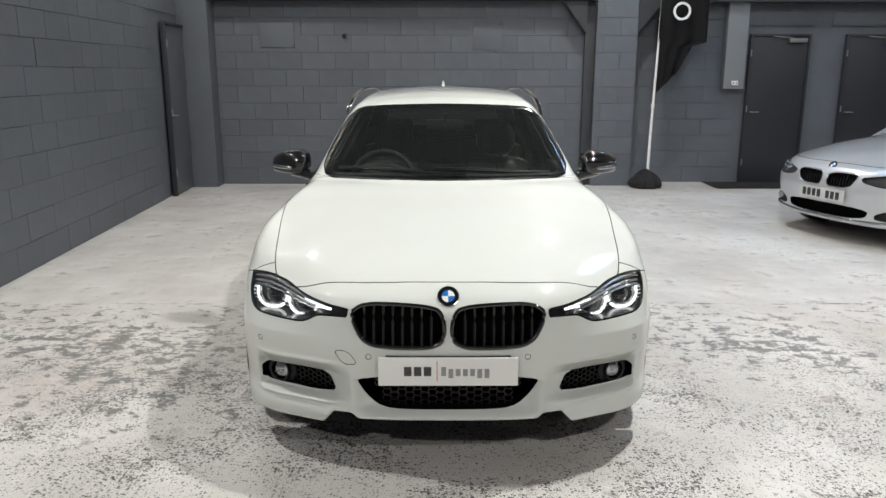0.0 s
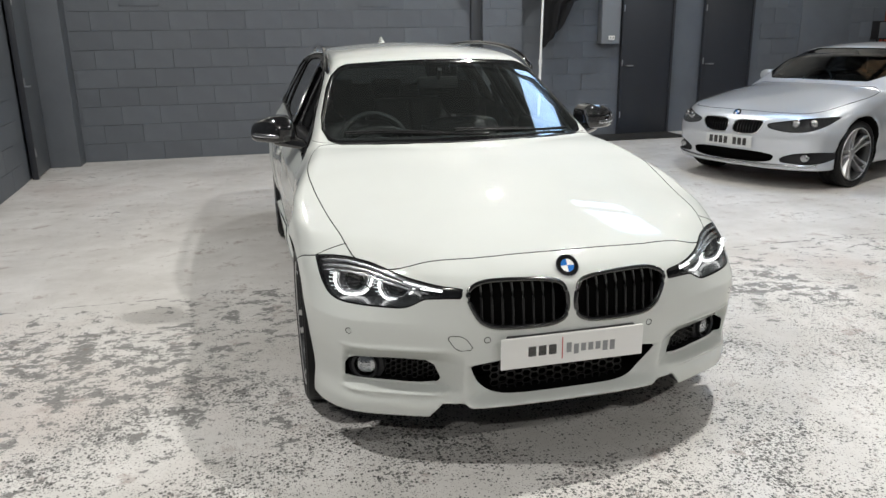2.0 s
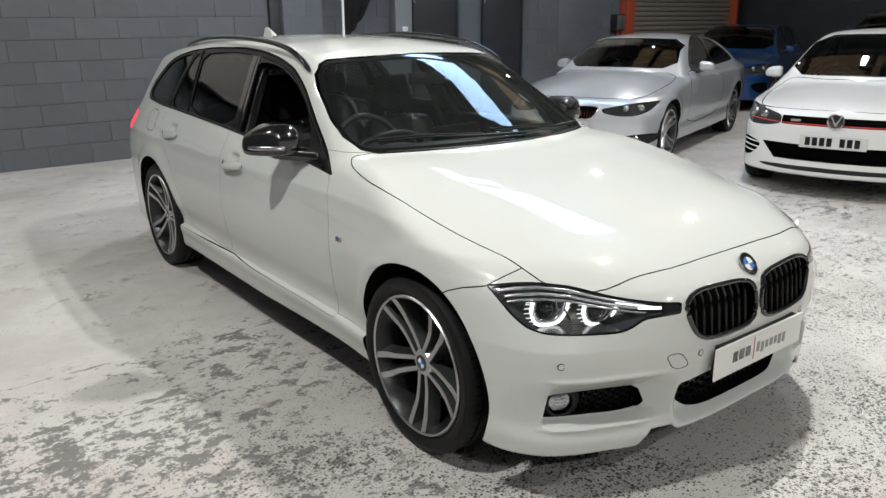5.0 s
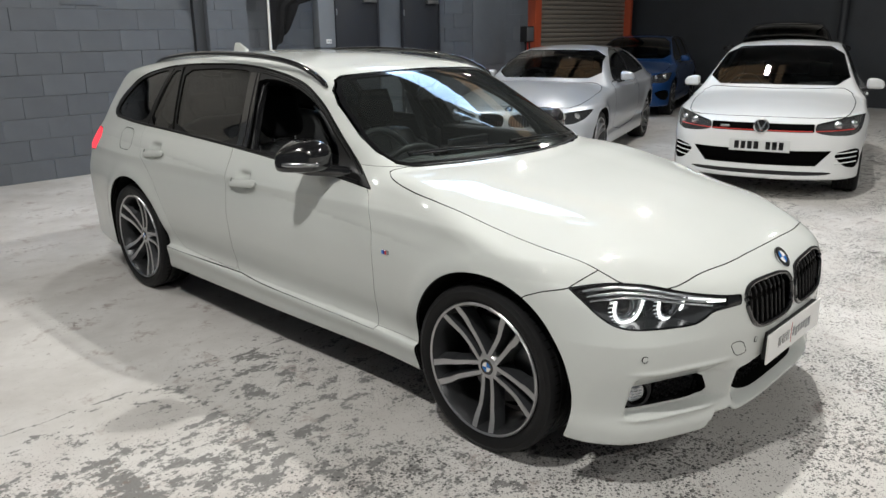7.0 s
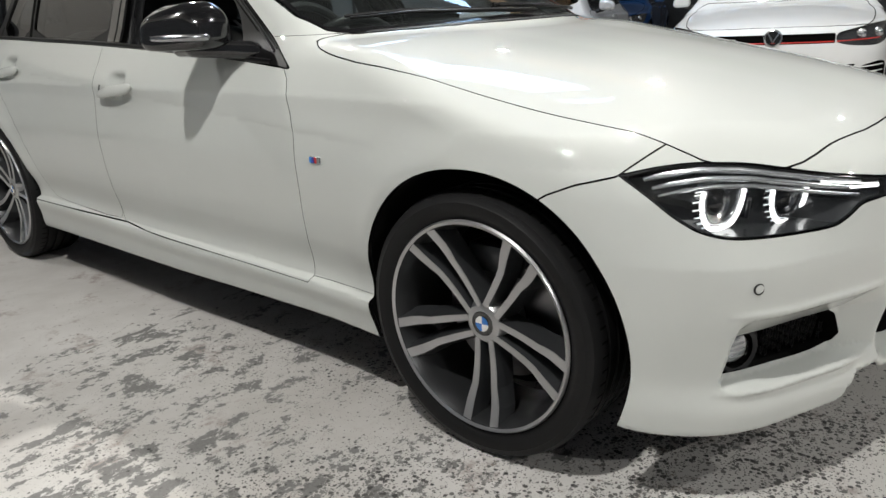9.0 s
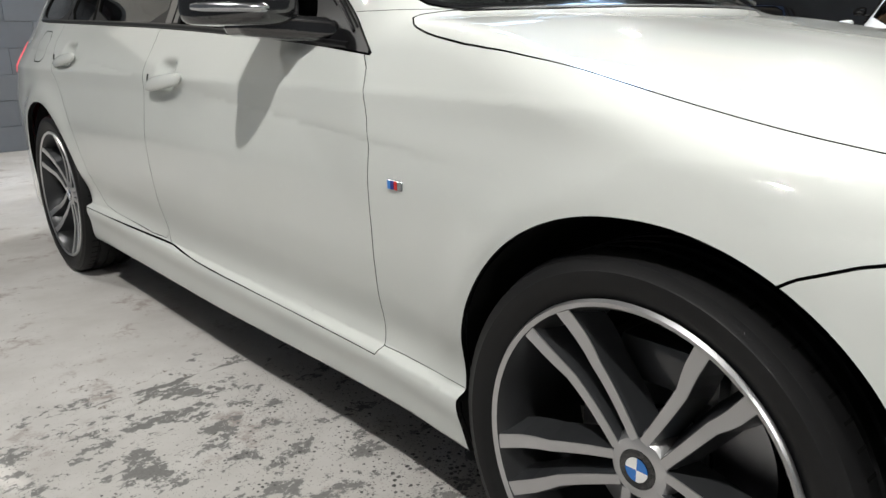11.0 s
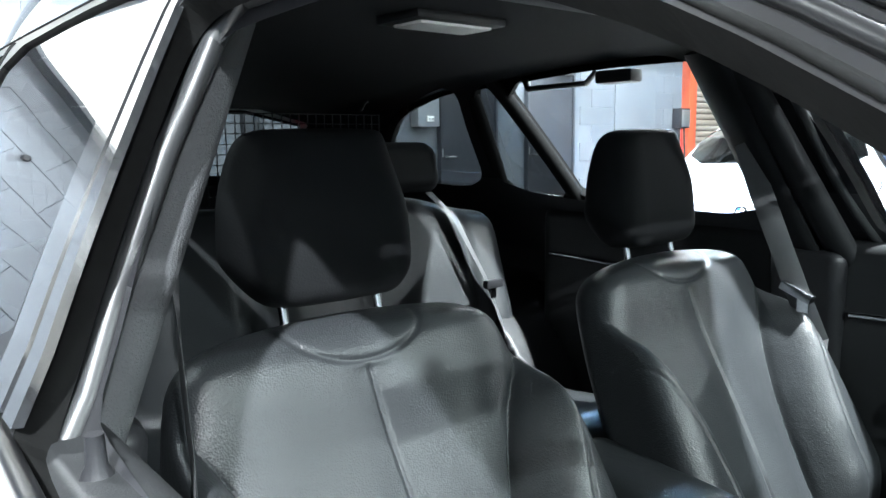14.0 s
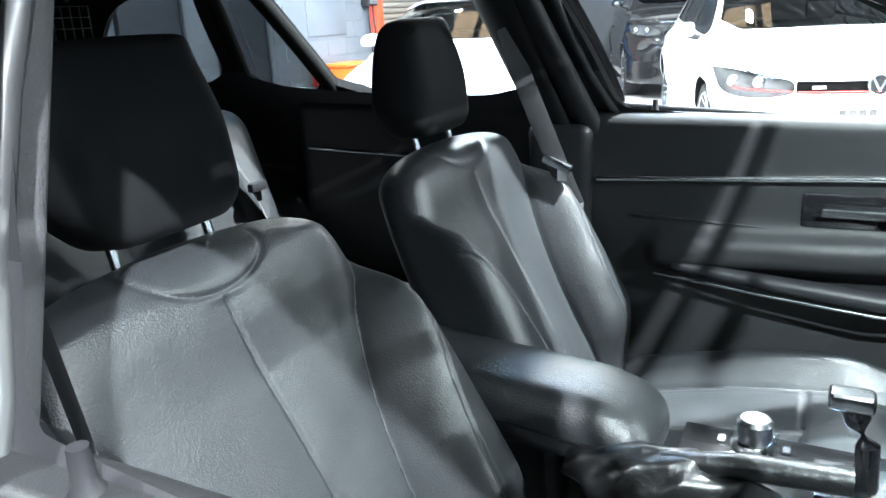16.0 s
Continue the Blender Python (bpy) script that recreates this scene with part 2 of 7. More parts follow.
def glass(name, tint, gloss=1.0, dust_or_veil=0.0):
    """A thin pane: tinted see-through with a mirror-like face and perhaps a pale film, for dust and for a veil of
    reflected light.
    """
    m = bpy.data.materials.new(name)
    m.use_nodes = True
    t = m.node_tree
    t.nodes.clear()
    out, mix = t.nodes.new("ShaderNodeOutputMaterial"), t.nodes.new("ShaderNodeMixShader")
    clear, shine = t.nodes.new("ShaderNodeBsdfTransparent"), t.nodes.new("ShaderNodeBsdfGlossy")
    clear.inputs["Color"].default_value = (*tint, 1)
    shine.inputs["Roughness"].default_value = 0.01
    shine.inputs["Color"].default_value = (gloss, gloss, gloss, 1)
    edge = t.nodes.new("ShaderNodeLayerWeight")
    edge.inputs["Blend"].default_value = 0.5
    steep, gain = t.nodes.new("ShaderNodeMath"), t.nodes.new("ShaderNodeMath")
    steep.operation, gain.operation = "POWER", "MULTIPLY_ADD"
    steep.inputs[1].default_value = 4.5
    gain.inputs[1].default_value, gain.inputs[2].default_value = 0.92, 0.05
    t.links.new(edge.outputs["Facing"], steep.inputs[0])
    t.links.new(steep.outputs[0], gain.inputs[0])
    t.links.new(gain.outputs[0], mix.inputs[0])
    t.links.new(clear.outputs[0], mix.inputs[1])
    t.links.new(shine.outputs[0], mix.inputs[2])
    t.links.new(mix.outputs[0], out.inputs["Surface"])
    if dust_or_veil:
        film, pale = t.nodes.new("ShaderNodeMixShader"), t.nodes.new("ShaderNodeBsdfDiffuse")
        film.inputs[0].default_value = dust_or_veil
        pale.inputs["Color"].default_value = (0.75, 0.82, 0.80, 1)
        t.links.new(mix.outputs[0], film.inputs[1])
        t.links.new(pale.outputs[0], film.inputs[2])
        t.links.new(film.outputs[0], out.inputs["Surface"])
    return m


def car_paint(name, color, metal=0.0, rough=0.35, flake=0.0):
    m = material(name, color, rough, metal, 1.0, 0.03 if metal == 0 else 0.5)
    n = noise_of(m, 3.0, 3)
    base(m, mixed(m, (n, 0), tuple(c * .96 for c in color), tuple(min(1, c * 1.03) for c in color)), 2)
    if flake:
        f = noise_of(m, 900.0, 1)
        relief(m, f, 0, flake, 0.0004)
    return m


WHITE = car_paint("pearl_white_paint", (0.61, 0.63, 0.605), 0.0, 0.36)
GLOSS = material("gloss_black", (0.008, 0.008, 0.009), 0.12, 0, 1.0)
TRIM = material("satin_black_trim", (0.006, 0.006, 0.0065), 0.32, 0, 0, 0.26)
PLASTIC = material("black_plastic", (0.016, 0.016, 0.018), 0.44, 0, 0, 0.32)
# near-black for liners, and for shade painted into gaps and grooves
LINER_AND_SHADE = material("arch_liner", (0.005, 0.005, 0.005), 0.9, 0, 0, 0.1)
CHROME = material("chrome", (0.75, 0.76, 0.78), 0.12, 1.0)
SILVER = material("machined_alloy", (0.55, 0.55, 0.56), 0.36, 1.0)
GREY_ALLOY = material("dark_grey_alloy", (0.05, 0.052, 0.056), 0.30, 0.5, 0.5)
RUBBER = material("tyre_rubber", (0.007, 0.007, 0.0075), 0.55, 0, 0, 0.25)
DISC = material("brake_disc", (0.25, 0.25, 0.26), 0.35, 1.0)
BLUE = material("blue_enamel", (0.02, 0.16, 0.52), 0.25, 0, 1.0)
WHITE_PLASTIC = material("white_plastic", (0.78, 0.78, 0.76), 0.35)
RED = material("red_paint", (0.5, 0.015, 0.01), 0.4)
DRL = glow("daytime_light", (1.0, 0.99, 0.97), 2.2)
MESH_BLACK = material("satin_black_mesh", (0.012, 0.012, 0.0125), 0.34, 0, 0, 0.40)
# pale film lifts the dark glass like hazy reflection, besides dust
SCREEN = glass("windscreen_glass", (0.66, 0.71, 0.69), 1.0, 0.010)
PRIVACY = glass("privacy_glass", (0.13, 0.14, 0.14))
CLEAR = glass("lamp_cover", (0.93, 0.94, 0.95))
TAIL = material("red_lens", (0.45, 0.006, 0.008), 0.08, 0, 1.0)
TAIL.node_tree.nodes["Principled BSDF"].inputs["Emission Color"].default_value = (1.0, 0.03, 0.05, 1)
TAIL.node_tree.nodes["Principled BSDF"].inputs["Emission Strength"].default_value = 2.2
for m_, scale, strength in ((PLASTIC, 700, .25), (RUBBER, 300, .2), (LINER_AND_SHADE, 60, .5)):
    relief(m_, noise_of(m_, scale, 3), 0, strength, 0.001)


def leather():
    m = material("black_leather", (0.022, 0.0235, 0.0255), 0.36, 0, 0, 0.42)
    coord = m.node_tree.nodes.new("ShaderNodeTexCoord")
    v = node(m, "ShaderNodeTexVoronoi", Scale=420.0)
    wire(m, coord, "Object", v, "Vector")
    n = noise_of(m, 9.0, 4)
    b = relief(m, n, 0, 0.25, 0.012)
    relief(m, v, 0, 0.35, 0.0012, b)
    r = ramp(m, n, 0, [(0.3, 0.31), (0.7, 0.40)])
    wire(m, r, "Color", m.node_tree.nodes["Principled BSDF"], "Roughness")
    return m


LEATHER = leather()
LINING = material("dark_headlining", (0.012, 0.012, 0.014), 0.95, 0, 0, 0.1)
relief(LINING, noise_of(LINING, 500, 2), 0, 0.4, 0.001)
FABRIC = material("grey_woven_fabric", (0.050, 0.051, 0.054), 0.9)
relief(FABRIC, noise_of(FABRIC, 420, 2), 0, 0.6, 0.002)
BELT = material("seat_belt_webbing", (0.055, 0.055, 0.058), 0.7)
relief(BELT, noise_of(BELT, 600, 1), 0, 0.4, 0.001)


# ---- the building ----
def concrete_floor():
    m = material("worn_white_floor_paint", (0.6, 0.59, 0.57), 0.6)
    big, mid = noise_of(m, 0.55, 3, .6), noise_of(m, 10.0, 10, .74)
    for n in (mid,):
        # streaks run across the hall
        turn = m.node_tree.nodes.new("ShaderNodeMapping")
        turn.inputs["Scale"].default_value = (.86, 1.12, 1.0)
        m.node_tree.links.new(n.inputs["Vector"].links[0].from_socket, turn.inputs["Vector"])
        m.node_tree.links.new(turn.outputs["Vector"], n.inputs["Vector"])
    tiny = noise_of(m, 140.0, 3, .6)
    # more bare concrete where the large stains lie
    wear = node(m, "ShaderNodeMath")
    wear.operation = "MULTIPLY_ADD"
    wire(m, big, 0, wear, 0)
    wear.inputs[1].default_value = 0.5
    wire(m, mid, 0, wear, 2)
    # most of the wear lies where cars are driven in: towards the door end of the floor
    place = m.node_tree.nodes.new("ShaderNodeTexCoord")
    split = m.node_tree.nodes.new("ShaderNodeSeparateXYZ")
    wire(m, place, "Object", split, "Vector")
    tread = node(m, "ShaderNodeMapRange")
    wire(m, split, "Y", tread, "Value")
    for key, value in (("From Min", 2.42), ("From Max", 2.18), ("To Min", -0.11), ("To Max", 0.006)):
        tread.inputs[key].default_value = value
    worn = node(m, "ShaderNodeMath")
    worn.operation = "ADD"
    wire(m, wear, 0, worn, 0)
    wire(m, tread, "Result", worn, 1)
    # less of it again nearer the entrance, where small chips take over
    fade = node(m, "ShaderNodeMapRange")
    wire(m, split, "Y", fade, "Value")
    for key, value in (("From Min", 1.4), ("From Max", 0.1), ("To Min", 0.0), ("To Max", -0.09)):
        fade.inputs[key].default_value = value
    less = node(m, "ShaderNodeMath")
    less.operation = "ADD"
    wire(m, worn, 0, less, 0)
    wire(m, fade, "Result", less, 1)
    # ragged flakes round the larger patches
    flake = noise_of(m, 40.0, 6, .68)
    for n in (flake,):
        turn = m.node_tree.nodes.new("ShaderNodeMapping")
        turn.inputs["Scale"].default_value = (.92, 1.08, 1.0)
        m.node_tree.links.new(n.inputs["Vector"].links[0].from_socket, turn.inputs["Vector"])
        m.node_tree.links.new(turn.outputs["Vector"], n.inputs["Vector"])
    frayed = node(m, "ShaderNodeMath")
    frayed.operation = "MULTIPLY_ADD"
    wire(m, flake, 0, frayed, 0)
    frayed.inputs[1].default_value = 0.36
    wire(m, less, 0, frayed, 2)
    patches = ramp(m, frayed, 0, [(0.983, 0.0), (0.990, 1.0)])
    # a ragged joint across the slab
    sway = node(m, "ShaderNodeMath")
    sway.operation = "MULTIPLY_ADD"
    wire(m, noise_of(m, 1.6, 6, .7), 0, sway, 0)
    sway.inputs[1].default_value = 0.16
    wire(m, split, "Y", sway, 2)
    off = node(m, "ShaderNodeMath")
    off.operation = "SUBTRACT"
    wire(m, sway, 0, off, 0)
    off.inputs[1].default_value = 2.315
    gap = node(m, "ShaderNodeMath")
    gap.operation = "ABSOLUTE"
    wire(m, off, 0, gap, 0)
    ragged = node(m, "ShaderNodeMath")
    ragged.operation = "MULTIPLY_ADD"
    wire(m, noise_of(m, 7.0, 5, .7), 0, ragged, 0)
    ragged.inputs[1].default_value = 0.09
    wire(m, gap, 0, ragged, 2)
    joint = ramp(m, ragged, 0, [(0.046, 1.0), (0.050, 0.0)])
    # round pits of uneven size, thick towards the entrance and gathered in drifts
    drift = node(m, "ShaderNodeMapRange")
    wire(m, noise_of(m, 1.9, 5, .62), 0, drift, "Value")
    for key, value in (("From Min", 0.36), ("From Max", 0.66), ("To Min", 0.40), ("To Max", 1.15)):
        drift.inputs[key].default_value = value
    near = node(m, "ShaderNodeMapRange")
    wire(m, split, "Y", near, "Value")
    for key, value in (("From Min", 3.0), ("From Max", 0.5), ("To Min", 0.12), ("To Max", 1.0)):
        near.inputs[key].default_value = value
    thick = node(m, "ShaderNodeMath")
    thick.operation = "MULTIPLY"
    wire(m, drift, "Result", thick, 0)
    wire(m, near, "Result", thick, 1)

    def pits(scale, most):
        cells = m.node_tree.nodes.new("ShaderNodeTexVoronoi")
        cells.inputs["Scale"].default_value = scale
        warp = node(m, "ShaderNodeVectorMath")
        warp.operation = "MULTIPLY_ADD"
        m.node_tree.links.new(noise_of(m, scale * 1.7, 3, .65).outputs["Color"], warp.inputs[0])
        warp.inputs[1].default_value = (.55 / scale,) * 3
        wire(m, place, "Object", warp, 2)
        wire(m, warp, 0, cells, "Vector")
        chance = m.node_tree.nodes.new("ShaderNodeSeparateColor")
        wire(m, cells, "Color", chance, 0)
        size = node(m, "ShaderNodeMath")
        size.operation = "POWER"
        wire(m, chance, 0, size, 0)
        size.inputs[1].default_value = 1.1
        reach = node(m, "ShaderNodeMath")
        reach.operation = "MULTIPLY"
        wire(m, size, 0, reach, 0)
        wire(m, thick, 0, reach, 1)
        margin = node(m, "ShaderNodeMath")
        margin.operation = "MULTIPLY_ADD"
        wire(m, reach, 0, margin, 0)
        margin.inputs[1].default_value = most
        inward = node(m, "ShaderNodeMath")
        inward.operation = "MULTIPLY"
        wire(m, cells, "Distance", inward, 0)
        inward.inputs[1].default_value = -1.0
        wire(m, inward, 0, margin, 2)
        return ramp(m, margin, 0, [(0.02, 0.0), (0.05, 1.0)]), chance

    specks, chance = pits(74.0, 0.70)
    dust_or_veil, _ = pits(170.0, 0.66)
    bare = mixed(m, (tiny, 0), (0.13, 0.127, 0.122), (0.24, 0.235, 0.228))
    dirt = ramp(m, noise_of(m, 1.1, 7, .65), 0, [(0.35, (0.43, 0.412, 0.388)), (0.62, (0.60, 0.585, 0.565))])
    rust = ramp(m, noise_of(m, 0.42, 5, .6), 0, [(0.55, (0, 0, 0)), (0.70, (0.55, 0.55, 0.55))])
    paint = mixed(m, (rust, "Color"), (0, 0, 0), (0.42, 0.345, 0.315))
    m.node_tree.links.new(dirt.outputs["Color"], paint.inputs[6])
    # brown scuffs on the sounder paint
    scuff_noise = noise_of(m, 4.5, 10, .78)
    scuffs = ramp(m, scuff_noise, 0, [(0.56, (0, 0, 0)), (0.64, (0.85, 0.85, 0.85))])
    smeared = mixed(m, (scuffs, "Color"), (0, 0, 0), (0.30, 0.25, 0.23))
    m.node_tree.links.new(paint.outputs[2], smeared.inputs[6])
    one = mixed(m, (patches, "Color"), (0, 0, 0), (0, 0, 0))
    m.node_tree.links.new(smeared.outputs[2], one.inputs[6])
    m.node_tree.links.new(bare.outputs[2], one.inputs[7])
    chip_noise = noise_of(m, 24.0, 8, .78)
    worn_spots = node(m, "ShaderNodeMath")
    worn_spots.operation = "MULTIPLY_ADD"
    wire(m, noise_of(m, 1.1, 3, .6), 0, worn_spots, 0)
    worn_spots.inputs[1].default_value = 0.42
    wire(m, chip_noise, 0, worn_spots, 2)
    chipping = ramp(m, worn_spots, 0, [(0.852, (0, 0, 0)), (0.868, (0.9, 0.9, 0.9))])
    pitted = mixed(m, (chipping, "Color"), (0, 0, 0), (0.17, 0.135, 0.115))
    m.node_tree.links.new(one.outputs[2], pitted.inputs[6])
    cut = mixed(m, (joint, "Color"), (0, 0, 0), (0.17, 0.165, 0.158))
    m.node_tree.links.new(pitted.outputs[2], cut.inputs[6])
    fine = mixed(m, (dust_or_veil, "Color"), (0, 0, 0), (0.13, 0.125, 0.118))
    m.node_tree.links.new(cut.outputs[2], fine.inputs[6])
    two = mixed(m, (specks, "Color"), (0, 0, 0), (0, 0, 0))
    m.node_tree.links.new(fine.outputs[2], two.inputs[6])
    m.node_tree.links.new(mixed(m, (chance, 1), (0.030, 0.029, 0.028), (0.15, 0.143, 0.136)).outputs[2], two.inputs[7])
    base(m, two, 2)
    r = ramp(m, mid, 0, [(0.3, 0.42), (0.7, 0.68)])
    wire(m, r, "Color", m.node_tree.nodes["Principled BSDF"], "Roughness")
    b = relief(m, patches, "Color", -0.35, 0.003)
    relief(m, specks, "Color", -0.5, 0.003, b)
    return m


def wall_paint(name, color):
    m = material(name, color, 0.55)
    info = m.node_tree.nodes.new("ShaderNodeObjectInfo")
    r = ramp(m, info, "Random", [(0.0, tuple(c * .93 for c in color)), (1.0, tuple(c * 1.07 for c in color))])
    n = noise_of(m, 2.0, 6, .65)
    d = ramp(m, n, 0, [(0.35, 0.86), (0.65, 1.0)])
    x = m.node_tree.nodes.new("ShaderNodeMix")
    x.data_type, x.blend_type = "RGBA", "MULTIPLY"
    x.inputs[0].default_value = 1
    m.node_tree.links.new(r.outputs["Color"], x.inputs[6])
    m.node_tree.links.new(d.outputs["Color"], x.inputs[7])
    base(m, x, 2)
    b = relief(m, noise_of(m, 130, 5, .7), 0, 0.5, 0.003)
    relief(m, noise_of(m, 14, 4), 0, 0.3, 0.006, b)
    return m


FLOOR = concrete_floor()
WALL = wall_paint("grey_painted_block", (0.116, 0.129, 0.147))
WALL_DARK = wall_paint("dark_grey_wall", (0.034, 0.038, 0.044))
DOOR_GREY = material("dark_grey_door_paint", (0.024, 0.027, 0.034), 0.45)
STEEL = material("grey_steel", (0.30, 0.31, 0.32), 0.4, 0.8)
BUFF = material("buff_shutter", (0.25, 0.222, 0.19), 0.45)
ORANGE = material("orange_steel", (0.42, 0.075, 0.03), 0.5)
SHEET = material("roof_sheet", (0.30, 0.30, 0.29), 0.55)
FLAG = material("black_flag_cloth", (0.014, 0.014, 0.016), 0.9)
for m_, scale in ((DOOR_GREY, 60), (BUFF, 20), (ORANGE, 25), (SHEET, 6), (FLAG, 300)):
    relief(m_, noise_of(m_, scale, 5), 0, 0.25, 0.002)

tagged(part("floor", box((-6, -10, -0.2), (14.2, 9.2, 0)), FLOOR), "white painted concrete floor worn down to grey patches", "floor", kind="structure")

LW0, LW1 = Vector((-2.72, -8.5, 0)), Vector((-3.47, 7.86, 0))
LEFT_M = Matrix.Translation(LW1) @ Matrix.Rotation(math.atan2(LW0.y - LW1.y, LW0.x - LW1.x), 4, "Z")
# left wall's own frame: x runs along the wall from the far corner to the near end, y points away from the room
wall_left = tagged(part("wall_left", box((-0.2, -0.25, 0), (16.5, -0.012, ROOF_Z)), WALL, None, "", LEFT_M), "grey painted blockwork side wall", "wall", kind="structure")
wall_back = tagged(part("wall_back", box((-3.9, 7.872, 0), (2.2, 8.1, ROOF_Z)), WALL), "grey painted blockwork back wall", "wall", kind="structure")
wall_doors = tagged(part("wall_doors", box((2.2, 8.112, 0), (8.86, 8.4, ROOF_Z)), WALL), "grey painted blockwork wall with two doors", "wall", kind="structure")
tagged(part("wall_shutter", box((8.6, 8.66, 0), (14.2, 8.9, ROOF_Z)), WALL_DARK), "dark wall behind the roller shutter", "wall", kind="structure")
tagged(part("wall_right", box((13.6, -9, 0), (13.9, 8.66, ROOF_Z)), WALL_DARK), "dark grey painted side wall", "wall", kind="structure")
CLADDING = material("cream_wall_cladding", (0.42, 0.41, 0.38), 0.5)
relief(CLADDING, noise_of(CLADDING, 9, 5), 0, 0.2, 0.004)
base(CLADDING, mixed(CLADDING, (noise_of(CLADDING, 1.3, 6, .65), 0), (0.36, 0.345, 0.315), (0.48, 0.47, 0.445)), 2)


def cladding(name, m, length, low, label):
    """Flat sheet wall above the blockwork: x along it, its face towards -y, with a dark strip for the shade under it.
    """
    sheet_ = tagged(part(name, box((0, -.02, low), (length, .02, ROOF_Z)), CLADDING, None, "", m), label, "cladding", kind="structure")
    for i in range(1, int(length / 1.0)):
        part("sheet_joint", box((i - .012, -.026, low), (i + .012, -.0205, ROOF_Z)), CLADDING, sheet_)
    # dark bar in place of the shaded underside below the sheets
    part("flashing", box((0, -.05, low - .035), (length, .20, low - .002), .004), WALL_DARK, sheet_, "dark grey metal flashing")
    return sheet_


tagged(part("wall_near", box((-6, -9, 0), (14.2, -8.7, ROOF_Z)), WALL), "grey wall at the near end", "wall", kind="structure")


cladding("cladding_back", Matrix.Translation((-3.5, 7.66, 0)), 5.55, 2.50, "cream flat sheet cladding above the back wall")
cladding("cladding_doors", Matrix.Translation((2.64, 7.90, 0)), 6.3, 2.50, "cream flat sheet cladding above the doors")
cladding("cladding_left", LEFT_M @ Matrix.Translation((16.4, .06, 0)) @ Matrix.Rotation(math.pi, 4, "Z"), 16.3, 3.20, "cream flat sheet cladding above the side wall")
cladding("cladding_right", Matrix.Translation((13.42, 8.40, 0)) @ Matrix.Rotation(radians(-90), 4, "Z"), 16.9, 2.62, "cream flat sheet cladding above the dark wall")
# dark triangular plates below the sheeting, one on each side of the pillar
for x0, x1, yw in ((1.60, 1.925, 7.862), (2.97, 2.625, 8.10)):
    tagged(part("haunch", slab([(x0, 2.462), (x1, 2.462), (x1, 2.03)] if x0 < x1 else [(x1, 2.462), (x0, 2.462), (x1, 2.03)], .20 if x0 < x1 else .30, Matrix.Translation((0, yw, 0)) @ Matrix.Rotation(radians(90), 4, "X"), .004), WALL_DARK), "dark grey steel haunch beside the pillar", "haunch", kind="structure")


def block_mesh(w, h, gaps):
    """A block face with soft edges, standing 10 mm off its wall; local y points out of the wall. Paint has filled some of its joints."""
    d, e = 0.010, 0.003
    g1, g2, h1, h2 = gaps
    bm = bmesh.new()
    flat = lambda y, m: [(g1 + m, y, h1 + m), (w - g2 - m, y, h1 + m), (w - g2 - m, y, h - h2 - m), (g1 + m, y, h - h2 - m)]
    rings = [flat(0, 0), flat(d - e, 0), flat(d, e * .5)]
    vs = [[bm.verts.new(c) for c in r] for r in rings]
    for a, b in zip(vs, vs[1:]):
        for i in range(4):
            j = (i + 1) % 4
            bm.faces.new((a[i], a[j], b[j], b[i]))
    bm.faces.new(vs[2])
    bmesh.ops.recalc_face_normals(bm, faces=bm.faces[:])
    me = bpy.data.meshes.new("block")
    bm.to_mesh(me)
    bm.free()
    me.materials.append(WALL)
    return me


BLOCKS = {}


def lay_blocks(wall, to_wall, length, top, skip=(), seed=1):
    """Courses of blocks over a wall's face: to_wall takes (along, out, up) to the parent's frame."""
    rnd = random.Random(seed)
    c, z = 0, 0.0
    while z < top - .01:
        s = -0.225 if c % 2 else 0.0
        while s < length - .01:
            a, b = max(s, 0), min(s + .45, length)
            s += .45
            if b - a < .05 or any(b > k[0] + .01 and a < k[1] - .01 and z + .225 > k[2] + .01 and z < k[3] - .01 for k in skip):
                continue
            key = (round(b - a, 3), rnd.randrange(6))
            if key not in BLOCKS:
                wide, slim = .0035, .0004
                BLOCKS[key] = block_mesh(b - a, .225, ((slim, wide, slim, wide), (wide, slim, slim, wide), (slim, slim, slim, wide), (slim, slim, slim, .0015), (slim, wide, slim, slim), (slim, .002, slim, .003))[key[1]])
            ob = new("block", BLOCKS[key])
            ob.parent = wall
            ob.matrix_local = to_wall @ Matrix.Translation((a, rnd.uniform(-.0025, .0015), z))
        c, z = c + 1, z + .225


# pillars of the back wall, with grey steel column beside
pillar = tagged(part("pillar", box((2.07, 7.74, 0), (2.62, 8.15, 2.44), .006), WALL), "grey painted blockwork pillar", "pillar", kind="structure")
tagged(part("steel_column", box((1.93, 7.80, 0), (2.065, 7.87, 2.46), .004), WALL_DARK), "dark grey steel column beside the pillar", "column", kind="structure")
corner_post = tagged(part("corner_pillar", box((-3.52, 7.55, 0), (-3.06, 7.87, ROOF_Z), .006), WALL), "grey painted corner pillar", "pillar", kind="structure")
trunk = thing("cable_trunking", "grey boxed cable trunking with a white socket", "trunking", Matrix.Translation((4.06, 8.10, 0)))
part("casing", box((-.15, -.14, 1.32), (.13, 0.0, ROOF_Z - .3), .006), material("pale_grey_paint", (0.21, 0.225, 0.245), 0.5), trunk)
sock = part("socket", box((-.045, -.158, 1.37), (.045, -.141, 1.43), .004), WHITE_PLASTIC, trunk, "white twin socket")
for dx in (-.02, .02):
    part("rocker", box((dx - .011, -.163, 1.388), (dx + .011, -.1585, 1.41), .002), material("socket_grey", (.35, .35, .35), .4), sock)


